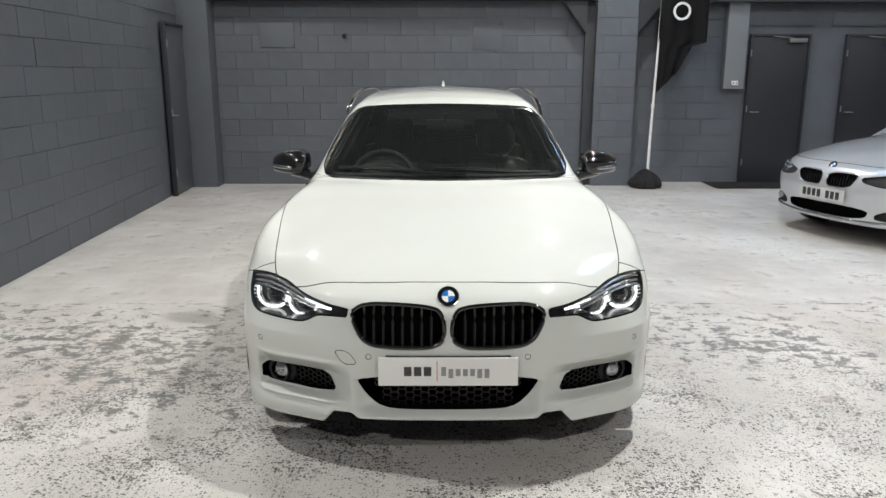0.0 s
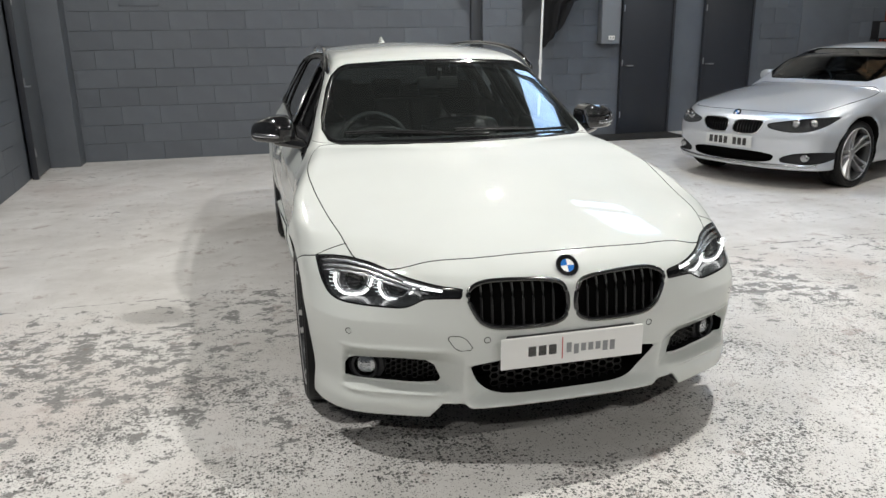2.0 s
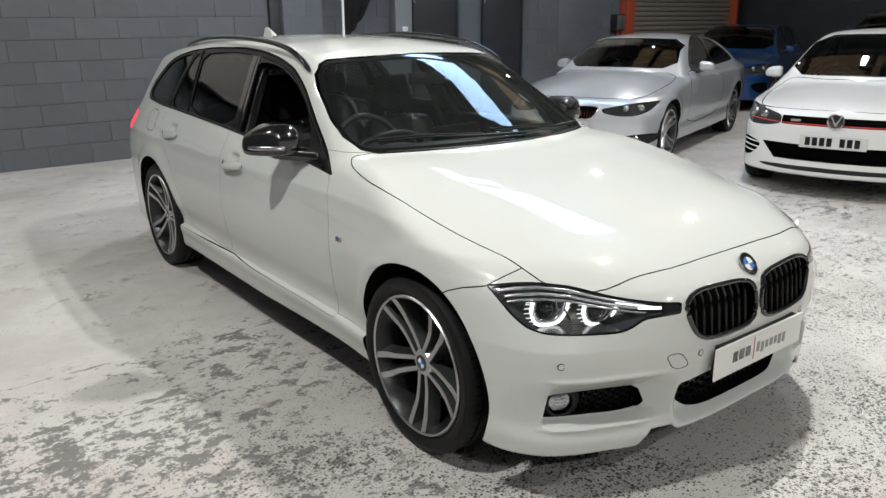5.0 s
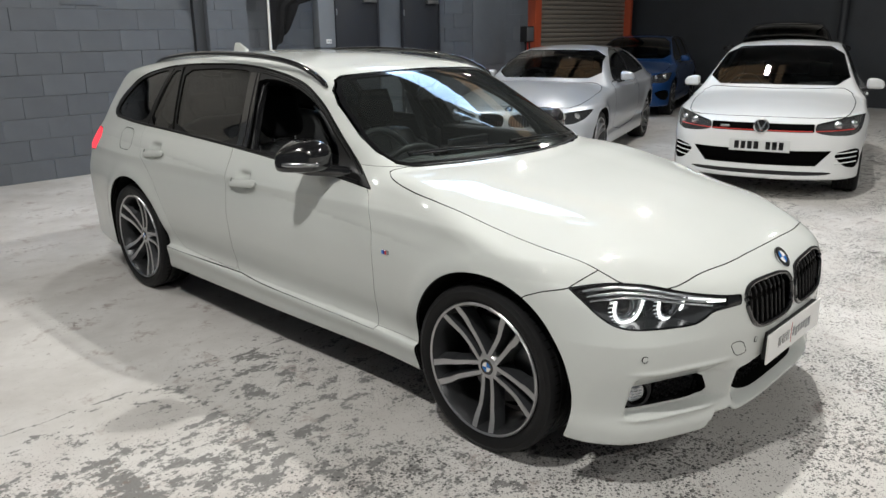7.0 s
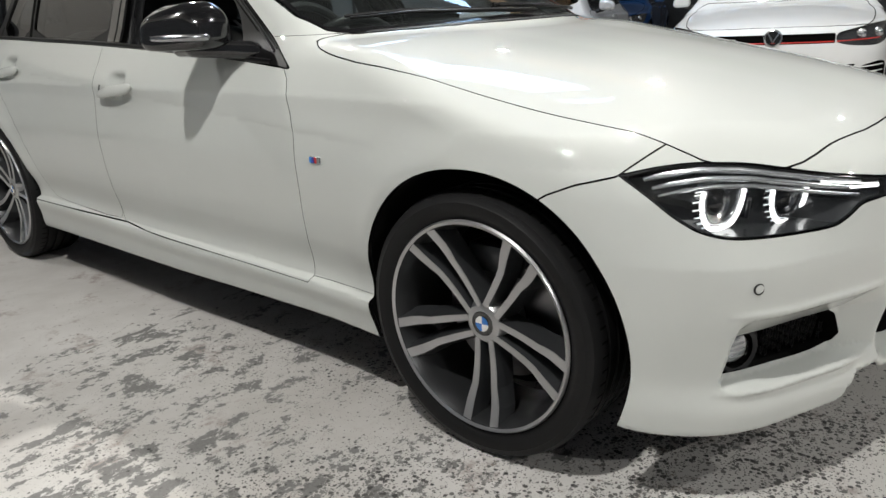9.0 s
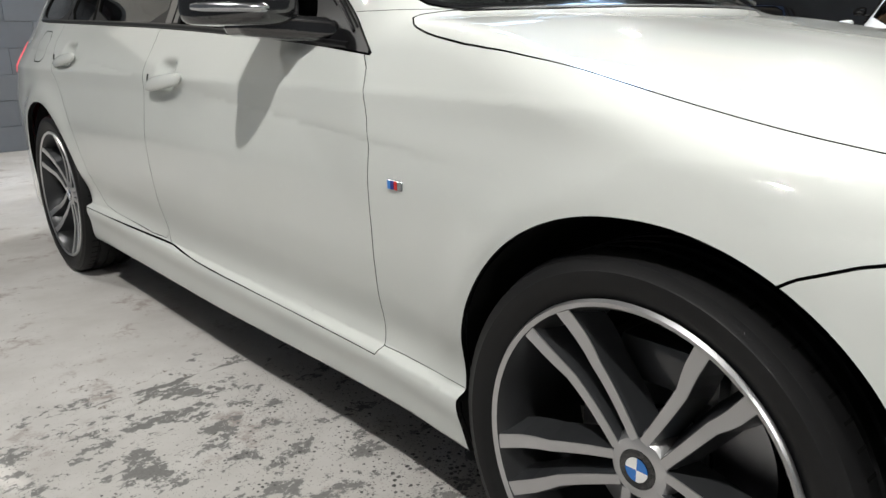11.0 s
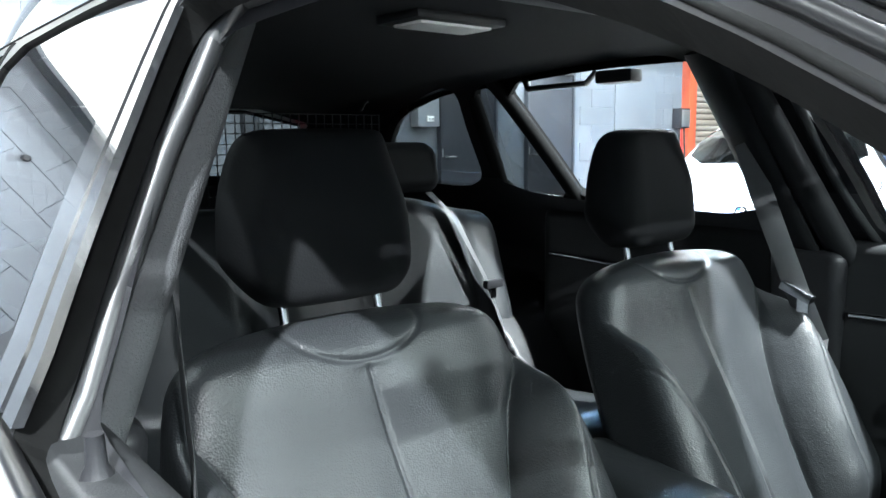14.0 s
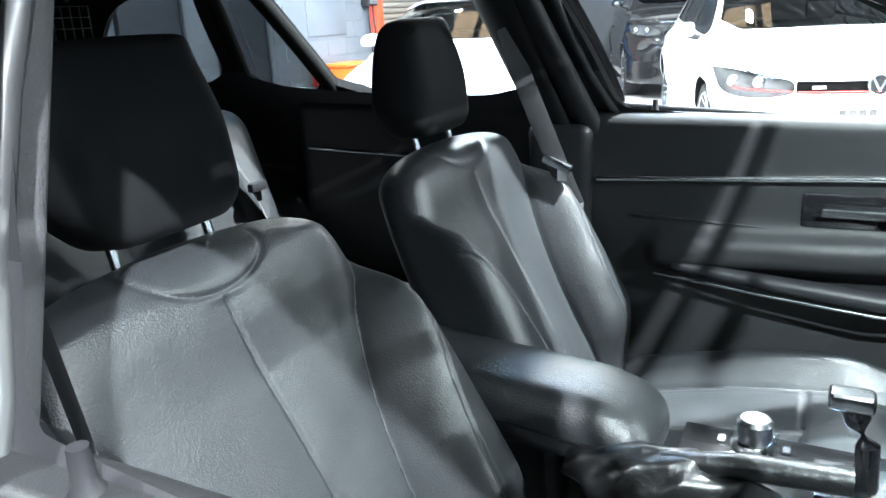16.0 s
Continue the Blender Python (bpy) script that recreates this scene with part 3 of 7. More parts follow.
def wall_door(name, m, w, h, closer=True, color=DOOR_GREY):
    """A flush steel door in a frame; m: at the foot of its left edge, local -y faces the room."""
    d = tagged(part(name, box((.035, -.03, .012), (w - .035, .0, h - .035), .003), color, None, "", m), "dark grey flush steel door in a grey frame, closed", "door", kind="structure")
    fr = bmesh.new()
    for lo, hi in (((0, -.05, 0), (.032, .012, h)), ((w - .032, -.05, 0), (w, .012, h)), ((.032, -.05, h - .032), (w - .032, .012, h))):
        b2 = box(lo, hi, .003)
        tmp = bpy.data.meshes.new("t")
        b2.to_mesh(tmp)
        b2.free()
        fr.from_mesh(tmp)
    part("door_frame", fr, DOOR_GREY, d)
    if closer:
        c = part("door_closer", box((w * .62, -.085, h - .115), (w * .62 + .25, -.031, h - .06), .006), STEEL, d, "grey metal door closer")
        part("arm", tube([(w * .62 + .05, -.06, h - .05), (w * .62 - .12, -.12, h - .045), (w * .62 - .22, -.055, h - .03)], .008), STEEL, c)
    part("door_handle", tube([(.085, -.03, 1.0), (.085, -.075, 1.0), (.19, -.075, 1.0)], .010), STEEL, d, "grey lever handle")
    for hz in (.25, 1.0, h - .3):
        part("hinge", turned([(0, 0), (.009, 0), (.009, .09), (0, .09)], 10, m=Matrix.Translation((.02, -.055, hz))), STEEL, d)
    return d


wall_door("door_1", Matrix.Translation((4.27, 8.09, 0)), .84, 2.06)
wall_door("door_2", Matrix.Translation((5.60, 8.09, 0)), .84, 2.06)
wall_door("door_3", LEFT_M @ Matrix.Translation((1.10, 0.03, 0)) @ Matrix.Rotation(math.pi, 4, "Z") , .93, 2.13, closer=False, color=material("grey_door_paint", (0.085, 0.094, 0.106), 0.45))
for x0, x1 in ((4.20, 5.0), (5.45, 6.6)):
    tagged(part("lintel", box((x0 - .05, 8.085, 2.17), (x1 + .15, 8.112, 2.35), .004), WALL), "grey painted concrete lintel over a door", "lintel", kind="structure")
tagged(part("door_mat", box((3.75, 7.45, 0), (5.1, 8.06, .012), .004), material("black_mat", (0.012, 0.012, 0.012), 0.95)), "black rubber door mat on the floor", "mat")

# roller shutter in its orange frame
shut = thing("roller_shutter", "buff corrugated roller shutter in an orange steel frame", "shutter", Matrix.Translation((9.42, 8.5, 0)), kind="structure")
part("frame_post", box((-.2, -.30, 0), (.0, .14, 4.2), .01), ORANGE, shut, "orange steel post")
part("frame_post", box((3.6, -.12, 0), (3.68, .14, 4.2), .01), ORANGE, shut, "orange steel post")
for i in range(46):
    z = .02 + i * .09
    part("slat", turned([(0, 0), (.041, 0), (.041, 3.6), (0, 3.6)], 10, axis="x", m=Matrix.Translation((0, .06, z + .045)) @ Matrix.Diagonal((1, .55, 1, 1))) if i == 0 else SLAT, BUFF, shut, m=None if i == 0 else Matrix.Translation((0, 0, i * .09)))
    if i == 0:
        SLAT = shut.children[-1].data
ctrl = thing("wall_control_box", "black wall control box with hanging cables", "control box", Matrix.Translation((8.75, 8.1, 1.45)))
part("housing", box((-.12, -.14, -.14), (.12, .0, .14), .01), PLASTIC, ctrl)
part("cover", box((-.10, -.155, -.12), (.10, -.141, .12), .006), STEEL, ctrl)
for k in range(3):
    part("cable", tube([(-.06 + .06 * k, -.08, -.14), (-.07 + .07 * k, -.10, -.5), (.02 + .05 * k, -.07, -.9), (-.03, -.05, -1.3)], .012), RED if k == 1 else PLASTIC, ctrl)

# fire extinguisher and orange bin against the wall between doors and shutter
ext = thing("fire_extinguisher", "red fire extinguisher with a black hose, standing by the wall", "extinguisher", Matrix.Translation((7.28, 7.98, 0)))
part("cylinder", turned([(0, 0), (.075, 0), (.08, .012), (.08, .40), (.068, .45), (.03, .475), (.022, .50), (0, .50)], 28), RED, ext, "red steel cylinder")
part("valve", box((-.022, -.022, .50), (.022, .022, .545), .006), STEEL, ext)
part("lever", tube([(-.02, 0, .55), (.03, 0, .575), (.10, 0, .572)], .008, 8, flat=.5), PLASTIC, ext)
part("hose", tube([(-.02, 0, .525), (-.09, -.02, .50), (-.105, -.03, .36), (-.092, -.03, .18)], .011, 10), PLASTIC, ext, "black hose")
orange_bin = thing("orange_bin", "orange plastic storage bin against the wall", "bin", Matrix.Translation((7.88, 7.90, 0)))
part("tub", slab([(-.30, -.17), (.30, -.17), (.30, .17), (-.30, .17)], .54, Matrix.Identity(4), .02), material("orange_plastic", (0.62, 0.13, 0.015), 0.4), orange_bin)
part("rim", box((-.325, -.19, .541), (.325, .19, .585), .012), bpy.data.materials["orange_plastic"], orange_bin)

# flag leaning on the wall
flag = thing("feather_flag", "black feather flag on a white pole with a black base bag", "flag", Matrix.Translation((2.80, 7.56, 0)))
part("pole", tube([(.02, 0, .05), (.035, .03, .7), (.06, .06, 1.4), (.09, .09, 2.2), (.12, .10, 3.3)], [.019, .019, .017, .014, .011]), WHITE_PLASTIC, flag, "white pole")
part("pole_collar", turned([(0, 0), (.026, 0), (.026, .05), (0, .05)], 16, m=Matrix.Translation((.047, .045, 1.08))), WHITE_PLASTIC, flag)


def cloth():
    bm = bmesh.new()
    n, k = 26, 16
    grid = []
    for i in range(n + 1):
        z = 1.25 + 2.2 * i / n
        row = []
        for j in range(k + 1):
            u = j / k
            w = .62 * min(1, .35 + .9 * (i / n + .12)) if i < 8 else .62
            zz = z + (.28 * u if i < 8 else 0) * (1 - i / 8)
            row.append(bm.verts.new((.06 + .035 * i / n + w * u * (1.0 if i > 0 else .95), .05 + .03 * math.sin(9 * u + .25 * i) * u + .02 * math.sin(17 * u + 1), zz)))
        grid.append(row)
    for a, b in zip(grid, grid[1:]):
        for j in range(k):
            bm.faces.new((a[j], a[j + 1], b[j + 1], b[j]))
    bmesh.ops.solidify(bm, geom=bm.faces[:], thickness=.003)
    return smooth(bm, 60)


banner = part("banner", cloth(), FLAG, flag, "hanging black cloth")
part("printed_ring", turned([(.085, -.004), (.115, -.004), (.115, .004), (.085, .004)], 32, axis="y", closed=True, m=Matrix.Translation((.34, .0, 2.32))), WHITE_PLASTIC, banner, "white printed ring")
field_part("base_bag", lambda x, y, z: smax(np.sqrt((x / .22) ** 2 + (y / .20) ** 2 + ((z - .06) / (.20 - .10 * np.abs(x / .22))) ** 2) * .16 - .16 + .012 * np.sin(x * 40 + y * 22), .003 - z, .01), (-.3, -.28, -.02), (.3, .28, .34), .018, FLAG, flag, "slumped black weight bag")

tagged(part("wall_pipe", tube([(13.45, 4.0, 0), (13.45, 4.0, ROOF_Z)], .07, 16), WALL_DARK), "grey painted drain pipe on the wall", "pipe", kind="structure")
for x, w, z in ((-2.45, .46, 2.02), (.43, .40, 2.0)):
    tagged(part("wall_panel", box((x, 7.852, z - .16), (x + w, 7.869, z + .16), .004), WALL), "grey painted cover panel on the wall", "panel", kind="structure")
tagged(part("wall_panel", box((7.3, 8.085, .95), (8.2, 8.11, 2.6), .01), WALL), "grey painted cover panel on the wall", "panel", kind="structure")
tagged(part("wall_bolt", turned([(0, 0), (.03, 0), (.028, .025), (.015, .035), (0, .035)], 16, axis="y", m=Matrix.Translation((-1.31, 7.84, 2.01)) @ Matrix.Rotation(math.pi, 4, "Z")), PLASTIC), "small black bolt cap on the wall", "bolt")


# ---- roof and lamps ----
def corrugated(x0, x1, y0, y1, z, pitch=.2, deep=.035):
    bm = bmesh.new()
    n = int((x1 - x0) / pitch * 4)
    rows = []
    for y in (y0, y1):
        rows.append([bm.verts.new((x0 + (x1 - x0) * i / n, y, z + (deep if i % 4 in (1, 2) else 0))) for i in range(n + 1)])
    for i in range(n):
        bm.faces.new((rows[0][i], rows[0][i + 1], rows[1][i + 1], rows[1][i]))
    bmesh.ops.solidify(bm, geom=bm.faces[:], thickness=.01)
    return bm


RL = (3.5, 4.7, 2.9, 6.3)
roof = bmesh.new()
for x0, x1, y0, y1 in ((-6, RL[0], -9, 8.7), (RL[1], 14.2, -9, 8.7), (RL[0], RL[1], -9, RL[2]), (RL[0], RL[1], RL[3], 8.7)):
    b2 = corrugated(x0, x1, y0, y1, ROOF_Z)
    tmp = bpy.data.meshes.new("t")
    b2.to_mesh(tmp)
    b2.free()
    roof.from_mesh(tmp)
tagged(part("ceiling", roof, SHEET), "grey corrugated sheet roof", "ceiling", kind="structure")
tagged(part("rooflight", corrugated(RL[0], RL[1], RL[2], RL[3], ROOF_Z + .004, .2, .008), glow("daylight_panel", (0.72, 0.86, 1.0), 2.4)), "translucent corrugated rooflight lit by daylight", "rooflight", kind="structure")
tagged(part("rooflight", corrugated(6.1, 7.3, 2.7, 6.3, ROOF_Z - .016, .2, .012), glow("dirty_rooflight_panel", (0.62, 0.50, 0.36), 0.30)), "dirty brown translucent rooflight panel", "rooflight", kind="structure")
for i, y in enumerate((-7, -4.5, -2, .5, 3, 5.5, 7.6)):
    tagged(part("roof_beam", box((-6, y - .07, ROOF_Z - .24), (14, y + .07, ROOF_Z - .012), .004), material("beam_grey", (.12, .125, .13), .5) if i == 0 else bpy.data.materials["beam_grey"]), "grey steel roof beam", "beam", kind="structure")
LENS = glow("lamp_lens", (1.0, 0.97, 0.92), 40.0)
for i, (x, y, watts) in enumerate(LAMPS):
    if i == 0:
        first = lamp = thing("ceiling_lamp", "black square floodlight hung from the roof, lit", "lamp", Matrix.Translation((x, y, ROOF_Z - .45)), "ceiling lamps")
        part("housing", box((-.11, -.11, .012), (.11, .11, .10), .02), PLASTIC, lamp)
        part("diffuser", box((-.075, -.075, .0), (.075, .075, .011), .003), LENS, lamp, "white glowing diffuser")
        part("bracket", tube([(0, 0, .10), (0, 0, .445)], .015), STEEL, lamp)
    else:
        copy_thing(first, Matrix.Translation((x, y, ROOF_Z - .45)))
    light = bpy.data.lights.new("lamp_light", "AREA")
    light.shape, light.size, light.energy, light.color = "SQUARE", .15, watts, (1.0, 0.97, 0.93)
    new("lamp_light", light).matrix_world = Matrix.Translation((x, y, ROOF_Z - .456))


# ---- the estate car: outer skin ----
AXLE_F, AXLE_R, HUB, ARCH = 0.782, 3.594, 0.328, 0.380

def whole_field(x, y, z):
    """Outside of the estate car's body without its wheel arches: negative within."""
    ax = np.abs(x)
    wide = spl(y, [(0.2, .865), (0.5, .886), (0.8, .896), (1.1, .872), (1.4, .856), (1.7, .862), (2.2, .878), (2.8, .883), (3.2, .889), (3.6, .900), (3.9, .884), (4.2, .848), (4.63, .76)])
    upper = [(.55, -.005), (.65, 0), (.74, -.010), (.795, -.018), (.832, -.020), (.850, -.028), (.90, -.057), (.94, -.083), (.975, -.108), (1.1, -.174), (1.2, -.231), (1.328, -.312), (1.40, -.372)]
    mid_ = step(y, .85, 1.0) * (1 - step(y, 3.3, 3.5))
    zs = z - .018 * np.clip(y - 2.2, -1.2, .9) * (1 - step(z, .4, .6))
    sill = spl(zs, [(.15, -.055), (.21, -.026), (.26, -.018), (.308, -.008), (.322, -.010), (.334, -.034), (.36, -.036), (.46, -.016)] + upper)
    plain = spl(z, [(.15, -.026), (.21, -.016), (.30, -.012), (.46, -.009)] + upper)
    sec = plain + (sill - plain) * mid_
    flare = .012 * (bump(np.hypot(y - AXLE_F, z - HUB), .40, .05) + bump(np.hypot(y - AXLE_R, z - HUB), .40, .05)) * step(z, .3, .5)
    waist = .018 * bump(y, 1.45, .45) * step(z, .72, 1.0)
    # crease through the door handles
    rise = z - spl(y, [(1.1, .722), (1.5, .748), (1.92, .784), (2.2, .807), (2.68, .842), (3.3, .878), (3.9, .912)])
    over = np.maximum(rise, 0) / .036
    crease = .0034 * over * np.exp(1 - over) * step(y, .95, 1.45) * (1 - step(y, 3.9, 4.2))
    side = ax - (wide + sec + flare + crease - waist)
    # bonnet and cowl
    hood = spl(y, [(.0, .66), (.08, .735), (.2, .782), (.4, .838), (.7, .898), (1.0, .944), (1.25, .978), (1.5, .99), (4.7, .99)])
    fall = spl(y, [(.0, .04), (.3, .085), (.6, .095), (1.0, .058), (1.4, .03), (4.7, .03)])
    hood = hood - fall * (ax / .8) ** 2.6 + .006 * step(ax, .24, .54) * step(y, .2, .75) * (1 - step(y, 1.1, 1.45))
    roof = spl(y, [(1.7, 1.28), (1.9, 1.342), (2.1, 1.388), (2.5, 1.424), (3.0, 1.434), (3.5, 1.420), (3.9, 1.385), (4.25, 1.335)]) - .14 * ax ** 2
    screen = (1.245 + .50 * ax ** 2 + (z - 1.0) * 1.84 + .10 * (z - 1.0) ** 2 - y) * .47
    back = (y - spl(z, [(.3, 4.60), (.45, 4.63), (.62, 4.61), (.80, 4.52), (.95, 4.45), (1.1, 4.38), (1.25, 4.30), (1.40, 4.22)]) + .24 * ax ** 2.5)
    cabin = smax(smax(z - roof, screen, .05), np.maximum(1.0 - y, -9), .01)
    top = smin(z - hood, cabin, .02)
    # front bumper
    plan = spl(ax, [(0, 0), (.15, .001), (.3, .012), (.45, .05), (.6, .112), (.70, .160), (.76, .205), (.82, .285), (.865, .40), (.90, .62), (.93, .95)])
    prof = spl(z, [(.15, .030), (.19, .022), (.235, .016), (.30, .03), (.38, .016), (.44, .004), (.52, .0), (.58, .006), (.66, .018), (.70, .045), (.74, .10), (.80, .20)])
    lean = .10 * step(ax, .42, .80) * np.clip((z - .548) / .175, 0, 1)
    nose = plan + prof + lean - y
    f = smax(smax(side, top, .05), nose, .034)
    f = smax(f, back, .09)
    # fog-lamp scoop, flank of the bumper, lower intake
    ramp = lambda v, lo, hi: np.clip((v - lo) / (hi - lo), 0, 1)
    scoop = ramp(z, .286, .298) * (1 - ramp(z, .392, .444)) * ramp(ax, .375, .46) * (1 - ramp(ax, .742, .766))
    f = f + .050 * scoop * (1 - step(y, .4, .6))
    folds = .0120 * np.exp(-((z - .279) / .0075) ** 2) + .0065 * np.exp(-((z - .452) / .008) ** 2)
    f = f - folds * ramp(ax, .40, .50) * (1 - ramp(ax, .745, .785)) * (1 - step(y, .4, .6))
    mid = step(z, .235, .27) * (1 - step(z, .375, .40)) * (1 - step(ax, .30, .375))
    f = f + .045 * mid * (1 - step(y, .3, .5))
    # cups behind the door handles
    for hy, hz in ((2.345, .832), (3.30, .880)):
        f = f + .028 * np.exp(-((y - hy - .015) / .050) ** 4 - ((z - hz - .008) / .036) ** 4) * (ax > .6)
    # underside, with the splitter's notch
    notch = (.034 + .020 * step(ax, .345, .375)) * (1 - np.clip((ax - .445) / .045, 0, 1))
    low = spl(y, [(0, .192), (.35, .185), (.6, .20), (4.2, .20), (4.65, .24)]) + notch * (1 - step(y, .35, .5))
    return smax(f, low - z, .010)


def estate_field(x, y, z):
    f, ax = whole_field(x, y, z), np.abs(x)
    for a in (AXLE_F, AXLE_R):
        hole = np.maximum(np.hypot(y - a, z - HUB) - ARCH, .60 - ax)
        f = smax(f, -hole, .005)
    return f


class Sheet:
    """A body's skin that is cut into panels one after another."""

    def __init__(self, field, lo, hi, res, thing_):
        self.field, self.res, self.thing = field, res, thing_
        self.v, self.f = skin(field, lo, hi, res)

    def cut(self, s, gap=0.0):
        v, f = clip(self.v, self.f, s + gap / 2)
        self.v, self.f = clip(self.v, self.f, gap / 2 - s)
        return v, f

    def panel(self, name, s, mat, gap=.004, rim=.015, label="", halves=True, sink=0.0, parent=None):
        v, f = self.cut(s, gap)
        return self.put(name, v, f, mat, rim, label, halves, sink, parent)

    def put(self, name, v, f, mat, rim=.015, label="", halves=True, sink=0.0, parent=None):
        v, f = tidy(v, f)
        if not len(f):
            return []
        v = settle_on(self.field, v, self.res * .3, 1)
        g = slope(self.field, v)
        g /= np.maximum(np.linalg.norm(g, axis=1, keepdims=True), 1e-9)
        made = []
        mid = v[f].mean(1)[:, 0]
        for pick in ((mid < 0, mid >= 0) if halves else (mid > -9,)):
            if pick.any():
                w = v - g * sink if np.isscalar(sink) else v + np.array(sink)
                # turned-in edges are near-black: the shade of the shut lines as colour
                made.append(part(name, mesh_of(name, w, f[pick], g, -g * rim if rim else None, (mat, LINER_AND_SHADE) if rim else None), mat, parent or self.thing, label))
        return made


def within(poly, a, b, *also):
    """Signed distance to an outline seen along one axis, further bounded by the conditions (negative where they hold)."""
    s = inside_of_near(a, b, poly)
    for c in also:
        s = np.maximum(s, c)
    return s


def inside_of_near(a, b, poly):
    lo, hi = poly.min(0) - .06, poly.max(0) + .06
    near = (a > lo[0]) & (a < hi[0]) & (b > lo[1]) & (b < hi[1])
    s = np.full(len(a), .06)
    s[near] = inside_of(a[near], b[near], poly)
    return s


DOORGLASS = glass("clear_window_glass", (0.90, 0.92, 0.91))
car = thing("estate_car", "white estate car with black grille, mirrors and roof rails, lights on", "car")
sheet = Sheet(whole_field, (-.96, -.06, .12), (.96, 4.72, 1.50), .0095, car)
# outline of the headlamp, unrolled round the corner: across plus 0.7 of the way back
HEAD = round_off([(1.135, .714), (1.135, .714), (1.05, .725), (.96, .729), (.84, .722), (.785, .715), (.66, .695), (.56, .684), (.485, .675), (.41, .668), (.41, .668), (.41, .638), (.41, .638), (.49, .637), (.56, .633), (.60, .612), (.65, .596), (.80, .597), (.935, .600), (1.0, .614), (1.048, .642), (1.09, .678)], 2)
KIDNEY = round_off([(.363, .660), (.331, .682), (.283, .690), (.198, .689), (.092, .683), (.033, .671), (.016, .63), (.014, .587), (.026, .549), (.071, .531), (.197, .531), (.282, .537), (.325, .561), (.352, .612)], 2)
FOG = round_off([(.757, .388), (.585, .399), (.468, .392), (.433, .309), (.522, .299), (.645, .303), (.76, .304)], 1)
INTAKE = round_off([(-.362, .416), (.362, .416), (.318, .307), (.272, .268), (.204, .258), (-.204, .258), (-.272, .268), (-.318, .307)], 2)
DLO = round_off([(1.468, .900), (1.468, .900), (1.70, .922), (1.93, .938), (2.41, .965), (3.25, .998), (3.77, 1.015), (4.02, 1.028), (4.085, 1.06), (4.06, 1.14), (3.88, 1.278), (3.56, 1.343), (3.28, 1.366), (2.87, 1.374), (2.58, 1.361), (2.336, 1.333), (2.14, 1.293), (1.96, 1.212), (1.755, 1.079)], 2)
OPENING = round_off([(2.42, .968), (2.450, .985), (2.492, 1.10), (2.566, 1.265), (2.548, 1.303), (2.43, 1.308), (2.25, 1.288), (2.05, 1.225), (1.905, 1.147), (1.795, 1.066), (1.735, .985), (1.725, .940), (1.80, .936)], 2)
DOOR_GLASS = round_off([(2.545, .983), (3.19, 1.006), (3.27, 1.18), (3.335, 1.328), (3.0, 1.347), (2.75, 1.345), (2.675, 1.337), (2.60, 1.19)], 1)
FIXED_GLASS = round_off([(3.225, 1.008), (3.50, 1.016), (3.49, 1.20), (3.455, 1.322), (3.37, 1.328), (3.30, 1.18)], 1)
QUARTER = round_off([(3.545, 1.018), (3.98, 1.040), (4.03, 1.075), (3.98, 1.15), (3.84, 1.26), (3.62, 1.312), (3.495, 1.326), (3.53, 1.20)], 2)
GLASSES = (OPENING, DOOR_GLASS, FIXED_GLASS, QUARTER)
WSCREEN = round_off([(-.712, .980), (-.40, .988), (0, .996), (.40, .988), (.712, .980), (.566, 1.326), (.3, 1.342), (0, 1.350), (-.3, 1.342), (-.566, 1.326)], 2)
BONNET = round_off([(.30, .130), (.42, .152), (.547, .179), (.62, .219), (.698, .318), (.717, .39), (.74, .531), (.762, .70), (.780, .85), (.792, 1.02), (.785, 1.18), (.757, 1.33), (.735, 1.40), (.70, 1.445), (.38, 1.270), (0, 1.228), (-.38, 1.270), (-.70, 1.445), (-.735, 1.40), (-.757, 1.33), (-.785, 1.18), (-.792, 1.02), (-.780, .85), (-.762, .70), (-.74, .531), (-.717, .39), (-.698, .318), (-.62, .219), (-.547, .179), (-.42, .152), (-.30, .130), (0, .127)], 1)
FRONT_DOOR = round_off([(1.515, .930), (1.500, .906), (1.455, .869), (1.409, .76), (1.399, .61), (1.405, .456), (1.412, .33), (1.414, .303), (1.414, .303), (2.47, .330), (2.498, .36), (2.50, .587), (2.508, .75), (2.517, .83), (2.53, .92), (2.552, .967), (2.555, 1.01)], 1)
REAR_DOOR = round_off([(2.555, 1.02), (2.552, .967), (2.53, .92), (2.517, .83), (2.508, .75), (2.50, .587), (2.498, .36), (2.52, .337), (3.05, .352), (3.12, .40), (3.165, .52), (3.24, .66), (3.34, .76), (3.46, .86), (3.53, .96), (3.54, 1.035)], 1)
FUEL = round_off([(3.815, .982), (3.635, .977), (3.59, .862), (3.76, .862)], 1)
BUMPER = round_off([(-.3, .0), (.66, .0), (.66, .5), (.60, .655), (.575, .672), (.518, .695), (.448, .712), (.40, .76), (.3, .95), (-.3, .95)], 0)
FLAP = round_off([(-.436, .507), (-.378, .508), (-.342, .457), (-.400, .452)], 1)
TAILLAMP = round_off([(4.20, .950), (4.14, .905), (4.145, .845), (4.20, .80), (4.8, .80), (4.8, .96)], 1)


def coords():
    v = sheet.v
    return np.abs(v[:, 0]), v[:, 0], v[:, 1], v[:, 2]


